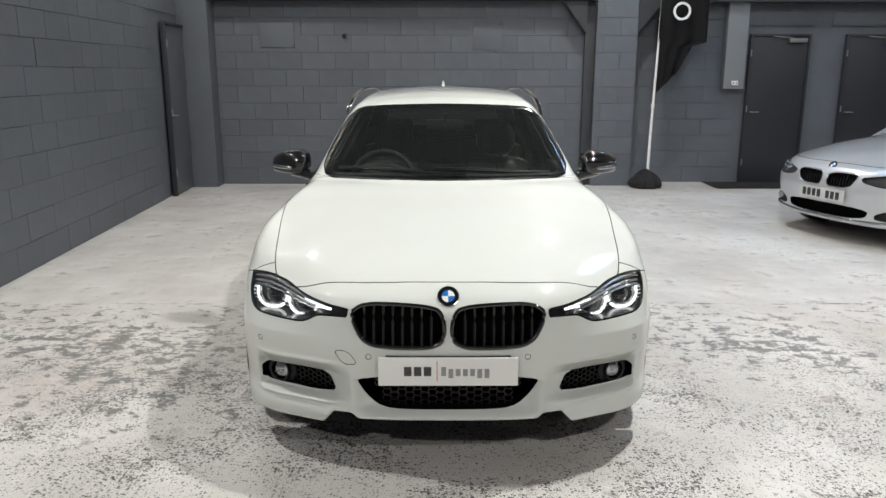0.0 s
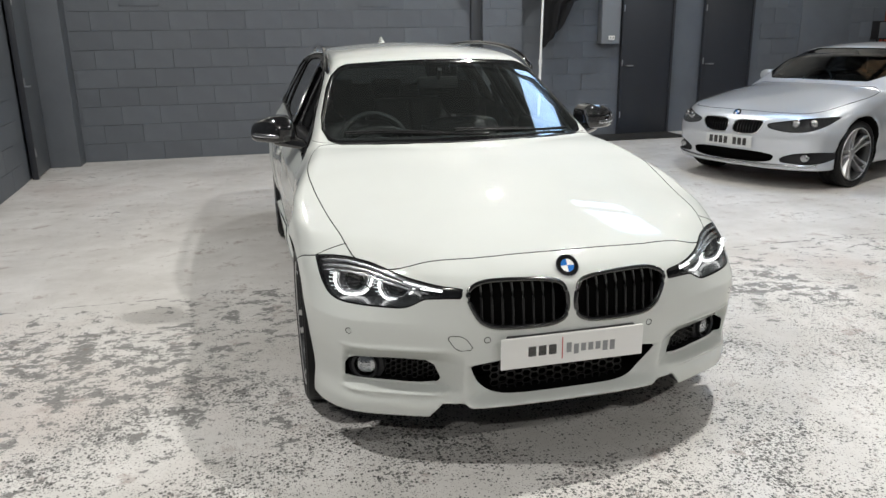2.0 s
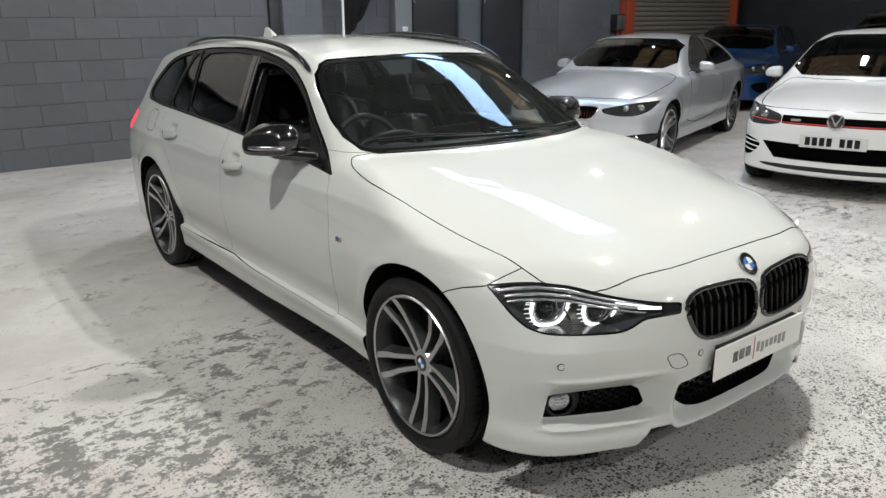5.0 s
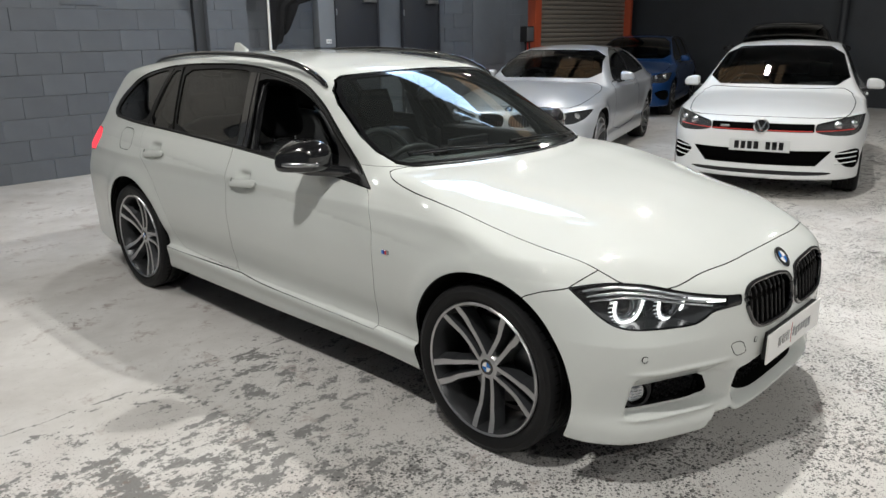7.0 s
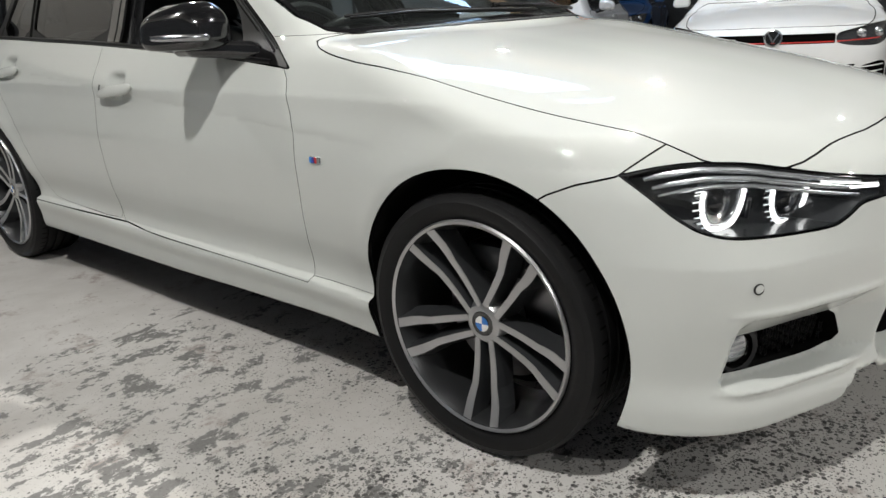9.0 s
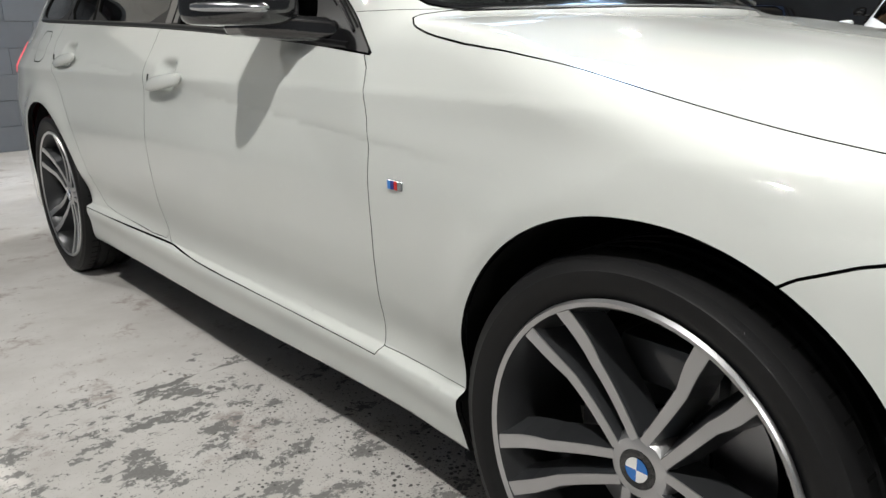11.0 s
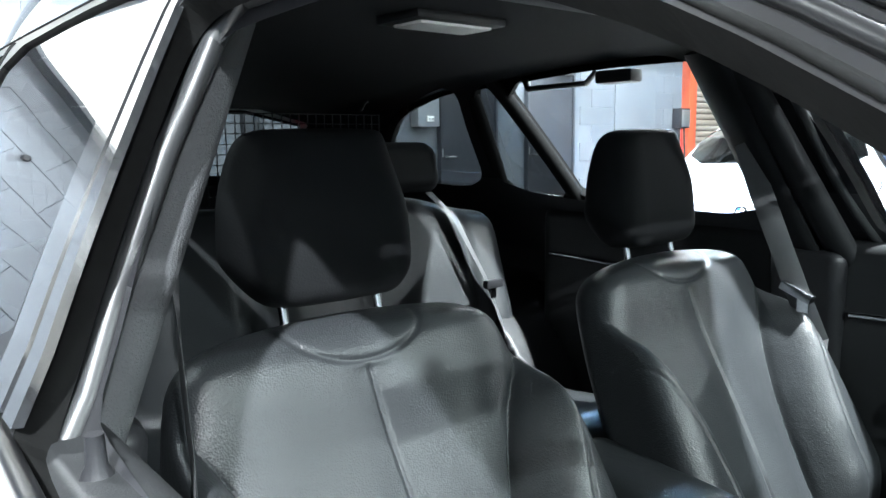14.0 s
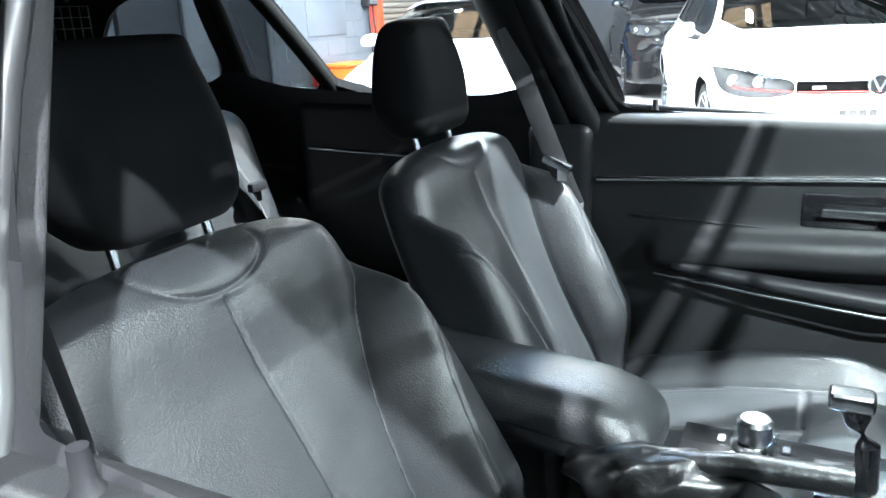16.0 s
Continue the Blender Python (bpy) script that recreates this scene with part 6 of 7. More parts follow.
for ob in car.children:
    if ob.name.split(".")[0] in ("centre_console", "console_trim", "console_edge", "armrest", "armrest_seam", "control_knob", "gear_lever", "handbrake_gaiter", "handbrake"):
        ob.location.y = -.06

# door cards, pillar trims and belts
SEAL = material("grey_rubber_seal", (0.021, 0.0215, 0.0225), 0.42, 0, 0, 0.4)
for side in (-1, 1):
    def card(x, y, z, side=side):
        sx = side * x
        skin_x = .742 + .0 * y
        f = rbox((sx - skin_x - .002, y - 1.98, z - .63), (.05, .56, .335), .03)
        arm_ = rbox((sx - .70, y - 2.05, z - .675 - .05 * (2.2 - y)), (.045, .30, .032), .025)
        return np.maximum(smin(f, arm_, .05), estate_field(x, y, z) + .028)
    lo_x, hi_x = sorted((side * .62, side * .84))
    dc = field_part("door_card", card, (lo_x, 1.38, .26), (hi_x, 2.60, 1.0), .014, CARD, car, "black moulded door card")
    part("trim_strip", tube([(side * .690, 1.50, .868), (side * .688, 1.98, .846), (side * .688, 2.48, .820)], .007, 10), CHROME, dc, "bright metal trim strip")
    hnd = part("inner_handle", box((side * .672 - .012, 1.88, .772), (side * .672 + .012, 2.02, .790), .006, 3), CHROME_DIM, dc, "satin metal inner handle")
    part("handle_cup", box((side * .6945 - .006, 1.845, .742), (side * .6945 + .006, 2.055, .815), .005, 2), GLOSS, dc)
    # sweeping pull below the strip, with its bright lower edge, and the pocket line above the armrest
    part("door_pull", tube([(side * .668, 2.30, .640), (side * .655, 2.10, .625), (side * .648, 1.90, .612), (side * .655, 1.70, .615), (side * .68, 1.56, .635)], [.014, .022, .026, .022, .014], 12, flat=.75), PLASTIC, dc, "black sweeping pull bar")
    part("pull_edge", tube([(side * .664, 2.34, .618), (side * .640, 2.10, .600), (side * .630, 1.90, .586), (side * .638, 1.70, .588)], .0045, 8), CHROME_DIM, dc, "satin metal pull edge")
    part("pocket_line", tube([(side * .6915, 2.40, .742), (side * .6915, 2.20, .735), (side * .6915, 2.07, .732)], .0035, 8), PLASTIC, dc)
    part("lock_pin", turned([(0, .03), (.006, .03), (.007, .01), (.012, 0)], 12, m=Matrix.Translation((side * .738, 2.366, .962))), PLASTIC, dc)
    rear = field_part("rear_door_card", lambda x, y, z, side=side: np.maximum(rbox((side * x - .775, y - 2.98, z - .66), (.05, .36, .325), .03), estate_field(x, y, z) + .028), (min(side * .70, side * .86), 2.56, .30), (max(side * .70, side * .86), 3.40, 1.02), .022, CARD, car, "black rear door card")
    part("trim_strip", tube([(side * .722, 2.70, .838), (side * .722, 3.30, .852)], .006, 8), CHROME_DIM, rear)
    part("lock_pin", turned([(0, .03), (.006, .03), (.007, .01), (.012, 0)], 12, m=Matrix.Translation((side * .745, 3.33, .982))), PLASTIC, rear)
    # pillar cover behind the front door: woven above, moulded below
    def pillar_low(x, y, z, side=side):
        return rbox((side * x - .715 + .12 * np.maximum(0, z - .75), y - 2.565, z - .62), (.035, .075, .325), .025)
    lo_x, hi_x = sorted((side * .44, side * .80))
    strip_ = [(side * (.697 - .541 * (h - .966)), 2.530 + .36 * (h - 1.0), h) for h in [.915 + .0425 * i for i in range(11)]]
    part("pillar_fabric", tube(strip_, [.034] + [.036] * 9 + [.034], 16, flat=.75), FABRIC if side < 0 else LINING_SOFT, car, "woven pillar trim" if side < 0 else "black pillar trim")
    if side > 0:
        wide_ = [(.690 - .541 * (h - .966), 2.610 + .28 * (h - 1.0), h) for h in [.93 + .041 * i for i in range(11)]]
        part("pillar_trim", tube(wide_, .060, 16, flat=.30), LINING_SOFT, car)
    field_part("pillar_cover", pillar_low, (lo_x, 2.46, .26), (hi_x, 2.68, .98), .016, PLASTIC, car, "black pillar cover")
    seal = [(2.395, .60), (2.40, .80), (2.435, .93), (2.462, .985), (2.50, 1.06), (2.535, 1.16), (2.560, 1.262), (2.528, 1.298), (2.43, 1.300), (2.25, 1.272), (2.05, 1.222), (1.905, 1.160), (1.79, 1.090), (1.70, 1.0), (1.63, .88)]
    part("door_seal", tube([(side * (side_x(a, b) - .050), a, b) for a, b in seal], .011, 10), SEAL, car, "black rubber door seal")
    belt = [(.560, 2.645, 1.16), (.590, 2.622, 1.06), (.602, 2.585, .96), (.610, 2.548, .865), (.624, 2.512, .77), (.638, 2.485, .684), (.650, 2.47, .50), (.655, 2.46, .30)]
    part("seat_belt", tube([(side * a, b, c) for a, b, c in belt], .0022, 8, flat=10.0), BELT, car, "grey seat belt webbing")
    if side > 0:
        tg = part("belt_tongue", box((-.012, -.034, -.010), (.012, .034, .010), .006, 2, Matrix.Translation((.604, 2.546, .868)) @ Matrix.Rotation(radians(22), 4, "X")), CHROME_DIM, car, "grey belt tongue")
        part("belt_blade", box((.602, 2.522, .828), (.606, 2.546, .860), .001, 1), CHROME, tg)
    if side > 0:
        rb = [(.44, 3.51, 1.03), (.475, 3.44, .96), (.525, 3.375, .80), (.57, 3.33, .62), (.60, 3.29, .50)]
        part("rear_belt", tube([(side * a, b - .015, c) for a, b, c in rb], .022, 8, flat=.10), BELT, car, "grey rear belt webbing")
        t2 = part("belt_tongue", box((side * .532 - .03, 3.325, .772), (side * .532 + .03, 3.345, .796), .006), PLASTIC, car)
        part("belt_blade", box((side * .532 - .011, 3.333, .744), (side * .532 + .011, 3.337, .771), .001, 1), CHROME, t2)
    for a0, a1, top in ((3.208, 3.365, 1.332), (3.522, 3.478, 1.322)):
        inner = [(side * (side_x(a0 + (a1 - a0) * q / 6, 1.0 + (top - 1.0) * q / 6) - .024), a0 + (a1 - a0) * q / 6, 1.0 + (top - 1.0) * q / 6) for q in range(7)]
        part("pillar_trim", tube(inner, .030, 10, flat=.7), LINER_AND_SHADE, car)
    part("grab_handle", tube([(side * .550, 3.01, 1.325), (side * .535, 3.025, 1.298), (side * .535, 3.21, 1.296), (side * .550, 3.235, 1.320)], .010, 10, flat=.7), CARD, car, "dark grey grab handle")
    part("coat_hook", box((side * .535 - .022, 2.885, 1.292), (side * .535 + .022, 2.985, 1.322), .008, 2), CARD, car, "dark grey hook housing")


# ---- the parked cars ----
def plain_car_field(p):
    """A car's body from its named curves; the nose stands at y = 0."""
    def field(x, y, z):
        a = np.abs(x)
        sec = spl(z, [(.15, -.06), (.22, -.03), (.32, -.02), (.38, -.03), (.5, -.01), (.65, 0), (.78, -.012), (.85, -.028), (p["belt"] - .04, -.075), (p["belt"], -.105), (p["belt"] + .35, -.105 - .35 * p["tumble"]), (p["belt"] + .5, -.105 - .5 * p["tumble"])])
        flare = .015 * sum(bump(np.hypot(y - c, z - .32), .39, .05) for c in p["axles"]) * step(z, .3, .5)
        f = a - (spl(y, p["wide"]) + sec + flare)
        hood = spl(y, p["hood"]) - p["fall"] * (a / .8) ** 2.6
        roof = spl(y, p["roof"]) - .13 * a ** 2
        y0, z0, lean = p["screen"]
        screen = (y0 + .42 * a ** 2 + (z - z0) * lean - y) / math.hypot(1, lean)
        back = (y - spl(z, p["back"])) * p.get("back_k", .8) + .22 * a ** 2.5
        cabin = smax(smax(z - roof, screen, .05), back, .06)
        top = smin(z - hood, cabin, .02)
        nose = spl(a, p["plan"]) + spl(z, p["prof"]) + .12 * step(a, .45, .85) * step(z, .54, .75) - y
        f = smax(smax(f, top, .06), nose, .05)
        f = smax(f, y - p["long"] + .3 * a ** 2.5, .14)
        f = smax(f, .20 - z, .02)
        for c in p["axles"]:
            f = smax(f, -np.maximum(np.hypot(y - c, z - .32) - .365, .6 - a), .012)
        return f
    return field


PLAN = [(0, 0), (.3, .02), (.5, .07), (.7, .165), (.8, .27), (.86, .42), (.90, .65), (.93, 1.0)]
CAR_GLASS = glass("car_glass", (0.30, 0.32, 0.33))
LAMP_DARK = material("dark_lamp_glass", (0.05, 0.053, 0.06), 0.06, 0, 1.0)


PLATE_WHITE = material("plate_white", (0.50, 0.51, 0.51), 0.4)


def parked_car(name, label, p, paint, at, face, res=.022, size=1.0):
    c = thing(name, label, "car")
    field = plain_car_field(p)
    sh = Sheet(field, (-1.0, -.08, .14), (1.0, p["long"] + .08, 1.72 if p.get("tall") else 1.52), res, c)
    A = lambda: (np.abs(sh.v[:, 0]), sh.v[:, 0], sh.v[:, 1], sh.v[:, 2])
    a, x, y, z = A()
    for q in p["axles"]:
        a, x, y, z = A()
        sh.panel("arch_liner", np.hypot(y - q, z - .32) - .371, LINER_AND_SHADE, 0, 0)
    for nm, poly, mat, deep, both in p["front"]:
        a, x, y, z = A()
        v, f = sh.cut(within(round_off(poly, 2), a if both else x, z, y - .75), 0)
        if not len(f):
            continue
        if nm == "headlamp":
            sh.put("headlamp_cover", v, f, CLEAR, .01)
            lamps = sunk("headlamp", v, f, BUCKET, .04, parent=c, label="clear headlamp")
            mid = np.abs(v[f].reshape(-1, 3)).mean(0)
            for s, lm in zip((-1, 1), lamps):
                for dx in (-.065, .06):
                    yy = front_y(mid[0] + dx, mid[2], field) + .012
                    part("projector_lens", turned([(0, -.01), (.025, -.006), (.038, .004), (.042, .02)], 20, axis="y", m=Matrix.Translation((s * (mid[0] + dx), yy, mid[2]))), CHROME_DIM, lm)
        elif deep:
            sunk(nm, v, f, mat, deep, parent=c, halves=both)
        else:
            sh.put(nm, v, f, mat, .01, halves=both)
    a, x, y, z = A()
    wlow, wtop, whw, wht = p["glass"]
    ws = round_off([(-whw, wlow), (0, wlow + .012), (whw, wlow), (wht, wtop), (0, wtop + .015), (-wht, wtop)], 1)
    sh.panel("windscreen", within(ws, x, z, p["screen"][0] - .1 - y, y - p["screen"][0] - 1.0), CAR_GLASS, .01, 0, "windscreen", halves=False)
    a, x, y, z = A()
    dv, df = sh.cut(within(round_off(p["dlo"], 2), y, z, .35 - a), .006)
    for g in p["panes"]:
        s = within(round_off(g, 1), dv[:, 1], dv[:, 2])
        sh.put("side_glass", *clip(dv, df, s), CAR_GLASS, 0, "side window", sink=.005)
        dv, df = clip(dv, df, -s)
    sh.put("window_trim", dv, df, p.get("trim", GLOSS), .02)
    a, x, y, z = A()
    bon = p["bonnet"]
    sh.panel("bonnet", within(round_off([(s * q[0], q[1]) for s, row in ((1, bon), (-1, bon[::-1])) for q in row], 1), x, y, .6 - z), paint, .007, .015, "bonnet", halves=False)
    for d in p["doors"]:
        a, x, y, z = A()
        sh.panel("door", within(round_off(d, 1), y, z, .5 - a), paint, .007, .015)
    sh.put("body", sh.v, sh.f, paint, .015, halves=False)
    # plain inside so that the glass shows a cabin
    part("cabin_floor", box((-.7, p["screen"][0] + .25, .3), (.7, p["long"] - .5, .34)), LINER_AND_SHADE, c)
    part("dashboard", box((-.66, p["screen"][0] + .12, .55), (.66, p["screen"][0] + .50, wlow - .05), .04), PLASTIC, c)
    for s in (-1, 1):
        sx = s * .36
        y1 = p["screen"][0] + 1.35
        part("front_seat", box((sx - .24, y1, .4), (sx + .24, y1 + .14, .98), .06, 3, Matrix.Translation((0, y1, .4)) @ Matrix.Rotation(radians(-14), 4, "X") @ Matrix.Translation((0, -y1, -.4))), LEATHER, c)
        part("headrest", box((sx - .12, y1 + .13, 1.0), (sx + .12, y1 + .23, 1.17), .04, 3), LEATHER, c)
    part("rear_seat", box((-.6, y1 + .85, .4), (.6, y1 + 1.0, .98), .06, 3), LEATHER, c)
    part("steering_wheel", turned([(.18 + .015 * math.cos(q), .015 * math.sin(q)) for q in [2 * math.pi * i / 8 for i in range(8)]], 32, closed=True, m=Matrix.Translation((-.36, y1 - .62, .88)) @ Matrix.Rotation(radians(66), 4, "X")), LEATHER, c)
    for q in p["axles"]:
        road_wheel(c, Matrix.Translation((-.745, q, .32)) @ RIGHT_SIDE, .4, .32, p["alloy"], p["face"], False)
        road_wheel(c, Matrix.Translation((.745, q, .32)) @ LEFT_SIDE, .9, .32, p["alloy"], p["face"], False)
    my, mz = p["mirror"]
    for s in (-1, 1):
        mx = side_x(my, mz - .08, field)
        hs = field_part("mirror_housing", lambda x, y, z: smax(rbox((s * x - mx - .115, y - my - .25 * np.maximum(0, s * x - mx - .10), z - mz), (.085, .055, .056), .034), .55 * (s * x - mx - .115) + (z - mz) * .8 - .058, .03), (min(s * (mx - .05), s * (mx + .30)), my - .12, mz - .12), (max(s * (mx - .05), s * (mx + .30)), my + .16, mz + .12), .018, p.get("mirror_paint", paint), c, "door mirror")
        part("mirror_arm", tube([(s * (mx - .03), my, mz - .07), (s * (mx + .08), my, mz - .045)], .022, 8), PLASTIC, c)
        for hy in p["handles"]:
            hx = side_x(hy, .84, field)
            part("door_handle", box((s * hx - .016, hy - .1, .825), (s * hx + .016, hy + .1, .852), .01, 3), paint, c)
    pz = p["plate"]
    py = front_y(0, pz, field)
    pl = part("front_plate", box((-.26, py - .022, pz - .055), (.26, py - .012, pz + .055), .003, 1), PLATE_WHITE, c, "white number plate with black bars")
    part("plate_holder", box((-.22, py - .012, pz - .05), (.22, py + .03, pz + .05)), PLASTIC, c)
    for k in range(7):
        b0 = -.215 + .056 * k + (.045 if k > 3 else 0)
        part("bar", box((b0, py - .024, pz - .034), (b0 + .040, py - .0225, pz + .036)), GLOSS, pl)
    c.matrix_world = Matrix.Translation(at) @ Matrix.Rotation(math.atan2(face[0], -face[1]), 4, "Z") @ Matrix.Scale(size, 4)
    return c, field


SILVER_PAINT = car_paint("silver_metallic_paint", (0.50, 0.52, 0.55), 0.40, 0.32, 0.12)
HATCH_WHITE = car_paint("white_paint", (0.64, 0.65, 0.65), 0, 0.35)
BLUE_PAINT = car_paint("blue_metallic_paint", (0.015, 0.065, 0.21), 0.4, 0.3)
BLACK_PAINT = car_paint("black_paint", (0.008, 0.008, 0.009), 0, 0.2)
WIDE = [(0.2, .85), (0.6, .885), (1.2, .868), (2.2, .880), (3.2, .888), (3.6, .895), (4.1, .85), (4.7, .76)]

coupe = dict(long=4.64, belt=.93, tumble=.62, axles=(.80, 3.61), wide=WIDE, fall=.09, plan=PLAN,
    hood=[(0, .62), (.1, .70), (.3, .775), (.7, .86), (1.1, .92), (1.4, .945), (3.4, .95), (3.9, 1.0), (4.5, .98), (4.7, .93)],
    roof=[(1.9, 1.23), (2.2, 1.305), (2.6, 1.335), (3.0, 1.325), (3.4, 1.27), (3.8, 1.14), (4.1, 1.02), (4.7, .8)],
    screen=(1.28, .95, 1.72), back=[(.3, 4.6), (.95, 4.4), (1.1, 4.0), (1.35, 3.5)], back_k=.5,
    prof=[(.15, .06), (.22, .02), (.35, .02), (.5, 0), (.6, .01), (.68, .045), (.75, .12), (.85, .3)],
    front=[("headlamp", [(.84, .70), (.84, .70), (.66, .685), (.42, .64), (.365, .625), (.385, .585), (.55, .555), (.70, .56), (.80, .61)], None, 0, True),
           ("grille_recess", [(.34, .63), (.30, .655), (.04, .65), (.025, .56), (.05, .515), (.28, .52)], GRILLE_BACK, .05, True),
           ("lower_intake", [(-.47, .36), (.47, .36), (.42, .25), (-.42, .25)], GRILLE_BACK, .06, False),
           ("corner_intake", [(.85, .385), (.62, .365), (.50, .315), (.51, .265), (.78, .26), (.86, .31)], PLASTIC, .025, True)],
    glass=(.965, 1.262, .67, .565), dlo=[(1.62, .905), (2.3, .935), (3.3, .955), (3.75, .975), (3.55, 1.10), (3.2, 1.24), (2.8, 1.30), (2.45, 1.295), (2.15, 1.22)],
    panes=([(1.78, .935), (2.75, .955), (2.72, 1.275), (2.45, 1.275), (2.2, 1.205)], [(2.80, .957), (3.62, .985), (3.45, 1.11), (3.15, 1.23), (2.78, 1.272)]),
    bonnet=[(.0, .15), (.35, .165), (.6, .25), (.70, .40), (.74, .7), (.765, 1.1), (.70, 1.42), (.35, 1.25), (.0, 1.22)],
    doors=([(1.62, .93), (1.50, .86), (1.47, .6), (1.48, .34), (2.75, .36), (2.86, .6), (2.84, .95)],), mirror=(1.88, .975), handles=(2.68,), plate=.44, alloy=SILVER, face=SILVER)
coupe_car, coupe_f = parked_car("convertible_car", "silver two-door convertible with its roof up, parked", coupe, SILVER_PAINT, (3.55, 4.28, 0), (-.95, -.33))
for s in (-1, 1):
    loop = [(s * q[0], front_y(q[0], q[1], coupe_f) - .001, q[1]) for q in round_off(coupe["front"][1][1], 2)]
    fr = part("grille_frame", tube(loop, .0065, 8, closed=True), CHROME, coupe_car)
    for k in range(8):
        q = .055 + .245 * (k + .5) / 8
        part("slat", tube([(s * q, front_y(q, h, coupe_f) + .012, h) for h in (.53, .585, .64)], .005, 6), GLOSS, fr)
    part("fog_lamp", turned([(0, -.01), (.03, -.008), (.04, .0), (.042, .02)], 20, axis="y", m=Matrix.Translation((s * .69, front_y(.69, .32, coupe_f) + .012, .32))), CHROME_DIM, coupe_car)
lip = [(q, front_y(q, .235, coupe_f) - .004, .235 + .03 * abs(q) ** 2) for q in np.linspace(-.78, .78, 21)]
part("bumper_trim", tube(lip, .012, 8), CHROME_DIM, coupe_car, "silver bumper trim")
roundel(coupe_car, Matrix.Translation((0, front_y(0, .70, coupe_f) - .002, .70)) @ Matrix.Rotation(radians(55), 4, "X"), .040, "bonnet_badge")

hatch = dict(long=4.27, belt=.95, tumble=.50, axles=(.87, 3.50), wide=[(0.2, .84), (.6, .875), (1.2, .87), (2.2, .885), (3.4, .89), (3.9, .86), (4.3, .80)], fall=.085, plan=[(0, 0), (.3, .03), (.5, .095), (.7, .225), (.8, .37), (.86, .56), (.90, .80), (.93, 1.2)],
    hood=[(0, .69), (.06, .74), (.25, .81), (.6, .875), (1.0, .93), (1.3, .965), (4.3, .97)],
    roof=[(1.6, 1.22), (1.9, 1.335), (2.2, 1.39), (2.6, 1.415), (3.2, 1.41), (3.7, 1.37), (4.1, 1.31)],
    screen=(1.10, .97, 1.60), back=[(.3, 4.25), (.9, 4.22), (1.1, 4.12), (1.4, 3.9)],
    prof=[(.15, .05), (.22, .02), (.4, .01), (.5, 0), (.62, .0), (.70, .01), (.76, .05), (.82, .14)],
    front=[("headlamp", [(.84, .775), (.84, .775), (.74, .772), (.58, .742), (.445, .715), (.445, .640), (.57, .612), (.74, .604), (.82, .64)], None, 0, True),
           ("grille", [(-.440, .714), (-.440, .714), (.440, .714), (.440, .714), (.44, .640), (.44, .640), (-.44, .640), (-.44, .640)], GRILLE_BACK, .02, False),
           ("lower_intake", [(-.60, .475), (-.60, .475), (.60, .475), (.60, .475), (.48, .335), (.48, .335), (-.48, .335), (-.48, .335)], GRILLE_BACK, .06, False),
           ("corner_intake", [(.82, .50), (.60, .45), (.70, .33), (.80, .30), (.83, .36)], GRILLE_BACK, .04, True),
           ("lower_lip", [(-.62, .285), (.62, .285), (.60, .245), (-.60, .245)], PLASTIC, .01, False)],
    glass=(.985, 1.345, .70, .56), dlo=[(1.35, .935), (2.3, .975), (3.4, 1.02), (3.75, 1.06), (3.6, 1.26), (3.2, 1.355), (2.5, 1.365), (2.1, 1.33), (1.75, 1.18)],
    panes=([(1.62, .98), (2.38, 1.0), (2.40, 1.345), (2.12, 1.315), (1.80, 1.18)], [(2.48, 1.0), (3.25, 1.03), (3.22, 1.33), (2.5, 1.345)]),
    bonnet=[(.0, .11), (.35, .125), (.55, .20), (.70, .36), (.74, .7), (.75, 1.0), (.70, 1.28), (.35, 1.12), (.0, 1.07)],
    doors=([(1.35, .95), (1.30, .8), (1.32, .34), (2.40, .36), (2.43, 1.0)], [(2.45, 1.0), (2.42, .36), (3.0, .4), (3.25, .75), (3.3, 1.02)]), mirror=(1.66, .985), handles=(2.28, 3.12), plate=.515, alloy=GREY_ALLOY, face=SILVER)
hatch_car, hatch_f = parked_car("hatchback_car", "white hot hatchback with a red grille stripe, parked", hatch, HATCH_WHITE, (4.08, 1.75, 0), (-.96, -.28), .020, .985)
part("red_stripe", tube([(q, front_y(q, .652, hatch_f) - .002, .652) for q in np.linspace(-.43, .43, 15)], .0045, 8), RED, hatch_car, "thin red stripe")
for s in (-1, 1):
    part("red_stripe", tube([(s * q, front_y(q, .652 + .02 * (q - .43), hatch_f) - .004, .652 + .02 * (q - .43)) for q in np.linspace(.45, .76, 8)], .004, 8), RED, hatch_car)
    for k in range(3):
        part("intake_blade", tube([(s * q, front_y(q, .355 + .045 * k + .06 * (q - .62), hatch_f) + .004, .355 + .045 * k + .06 * (q - .62)) for q in np.linspace(.63, .80, 7)], .009, 8, flat=.6), HATCH_WHITE, hatch_car)
b_ = Matrix.Translation((0, front_y(0, .69, hatch_f) - .012, .690)) @ Matrix.Rotation(radians(84), 4, "X")
bd = part("grille_badge", turned([(.056, 0), (.068, 0), (.068, .010), (.056, .012)], 36, closed=True, m=b_), CHROME, hatch_car, "round chrome badge")
part("badge_plate", turned([(0, 0), (.056, 0), (.056, .004), (0, .005)], 36, m=b_), GLOSS, bd)
for s, r in ((-1, 28), (1, -28)):
    part("badge_bar", box((-.006, -.045, .005), (.006, .045, .009), .001, 1, b_ @ Matrix.Translation((s * .018, 0, 0)) @ Matrix.Rotation(radians(r), 4, "Z")), CHROME, bd)
part("grille_letters", box((-.36, front_y(.32, .675, hatch_f) - .004, .668), (-.28, front_y(.32, .675, hatch_f) + .01, .690), .002, 1), CHROME, hatch_car, "small chrome grille badge")

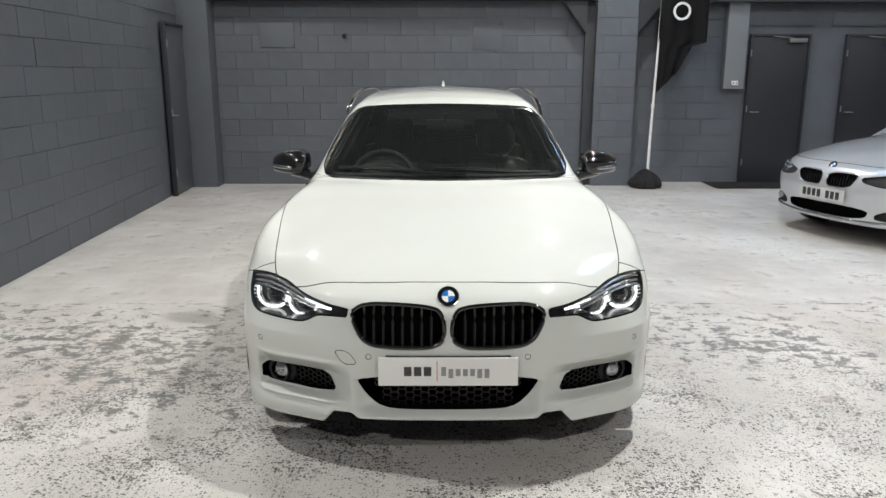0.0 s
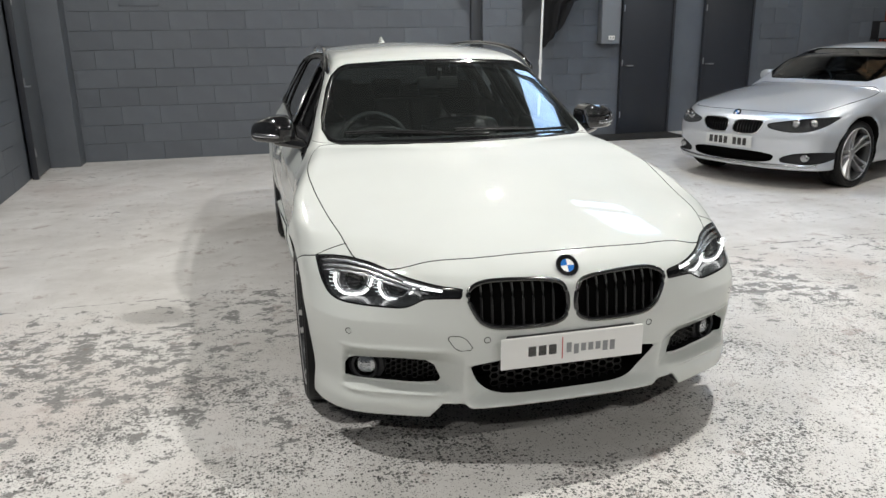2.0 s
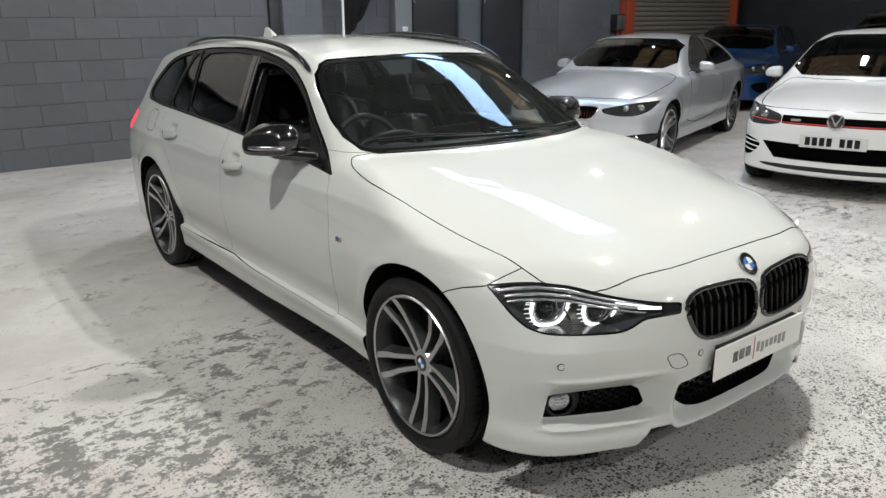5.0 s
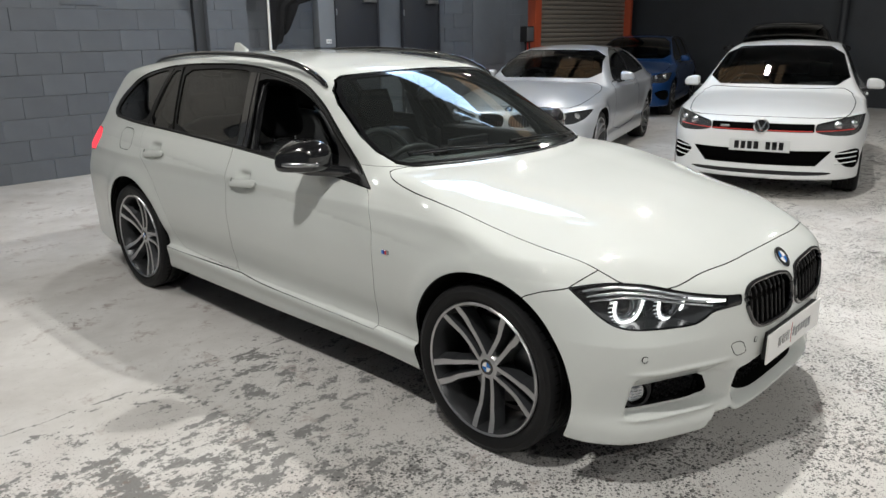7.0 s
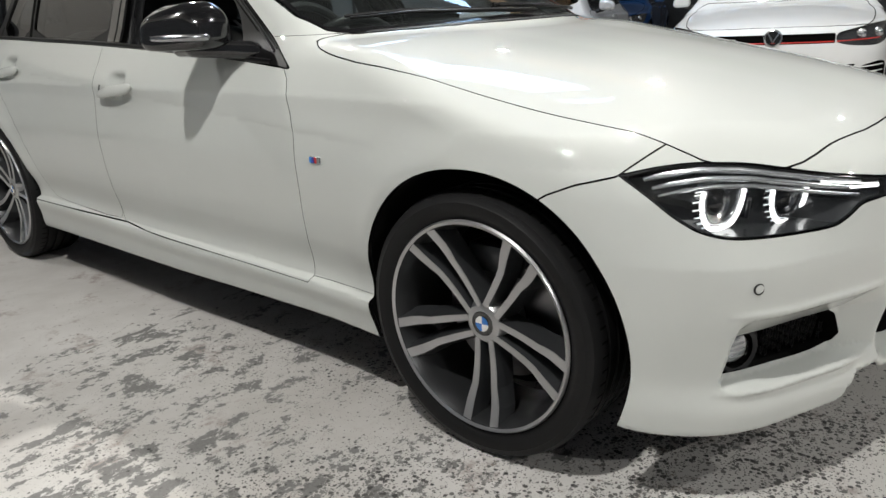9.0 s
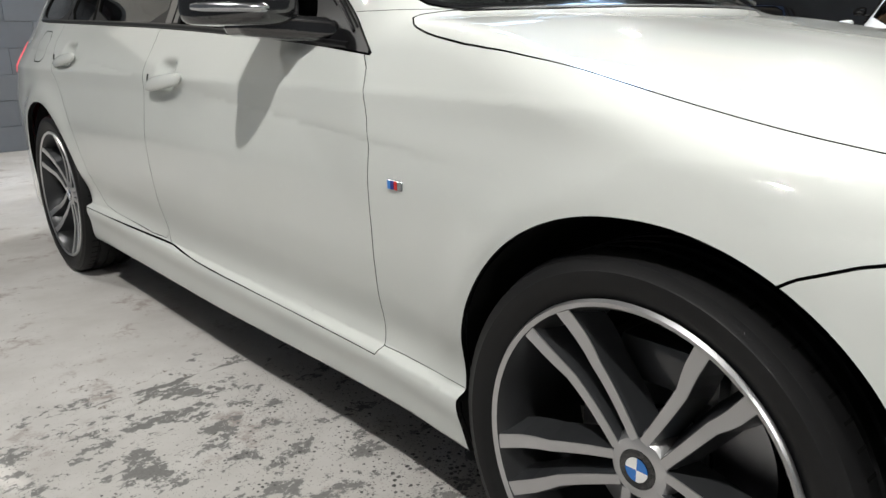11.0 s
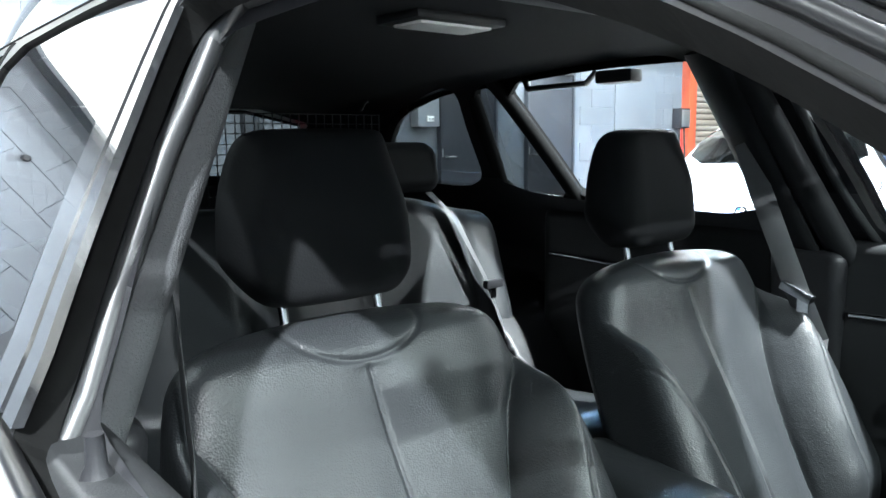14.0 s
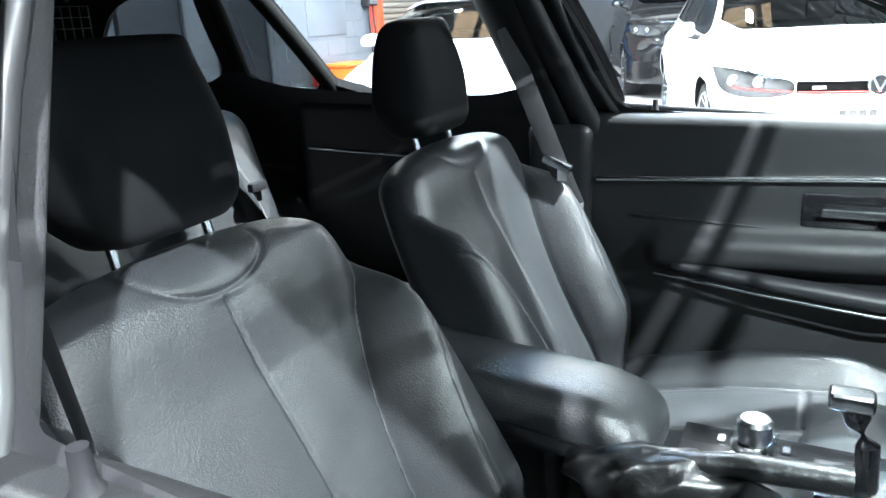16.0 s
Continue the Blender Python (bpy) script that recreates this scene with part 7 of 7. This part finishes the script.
blue = dict(hatch, tall=False, front=hatch["front"][:1] + [("grille_recess", [(.32, .66), (.28, .70), (.04, .69), (.025, .60), (.05, .55), (.26, .55)], GRILLE_BACK, .05, True)] + hatch["front"][3:4], plate=.46)
parked_car("blue_hatchback_car", "bright blue hatchback parked behind the convertible", blue, BLUE_PAINT, (9.05, 6.25, 0), (-.95, -.33), .034)
suv = dict(hatch, tall=True, belt=1.12, trim=GLOSS, long=4.4,
    hood=[(0, .80), (.06, .90), (.25, 1.0), (.6, 1.06), (1.0, 1.11), (1.3, 1.14), (4.4, 1.12)],
    roof=[(1.6, 1.42), (1.9, 1.55), (2.2, 1.61), (2.6, 1.635), (3.2, 1.63), (3.7, 1.60), (4.2, 1.55)],
    screen=(1.10, 1.15, 1.3), glass=(1.16, 1.56, .69, .56), back=[(.3, 4.38), (.9, 4.36), (1.2, 4.3), (1.6, 4.1)],
    front=[("headlamp", [(.83, .92), (.70, .92), (.46, .87), (.44, .80), (.60, .78), (.78, .80)], None, 0, True), ("grille", [(-.42, .87), (.42, .87), (.40, .72), (-.40, .72)], GRILLE_BACK, .04, False)],
    dlo=[(1.40, 1.09), (2.3, 1.12), (3.4, 1.16), (3.85, 1.20), (3.75, 1.40), (3.3, 1.53), (2.5, 1.545), (2.1, 1.50), (1.75, 1.33)],
    panes=([(1.66, 1.13), (2.38, 1.15), (2.40, 1.52), (2.12, 1.48), (1.80, 1.33)], [(2.48, 1.15), (3.25, 1.18), (3.22, 1.51), (2.5, 1.525)]), mirror=(1.68, 1.20), plate=.58)
parked_car("black_suv_car", "black compact sport utility car parked behind the white hatchback", suv, BLACK_PAINT, (8.8, 3.42, 0), (-.95, -.30), .034)


# ---- wall blocks ----
TURN = Matrix.Rotation(math.pi, 4, "Z")
lay_blocks(wall_back, Matrix.Translation((1.93, 7.872, 0)) @ TURN, 5.0, 2.6, seed=2)
lay_blocks(wall_left, Matrix.Translation((0, -.012, 0)), 8.1, 3.15, skip=((.15, 1.14, 0, 2.15),), seed=3)
lay_blocks(wall_doors, Matrix.Translation((8.86, 8.112, 0)) @ TURN, 6.24, 2.7, skip=((3.75, 4.62, 0, 2.08), (2.39, 3.28, 0, 2.08)), seed=4)
lay_blocks(pillar, Matrix.Translation((2.62, 7.74, 0)) @ TURN, .55, 2.6, seed=5)
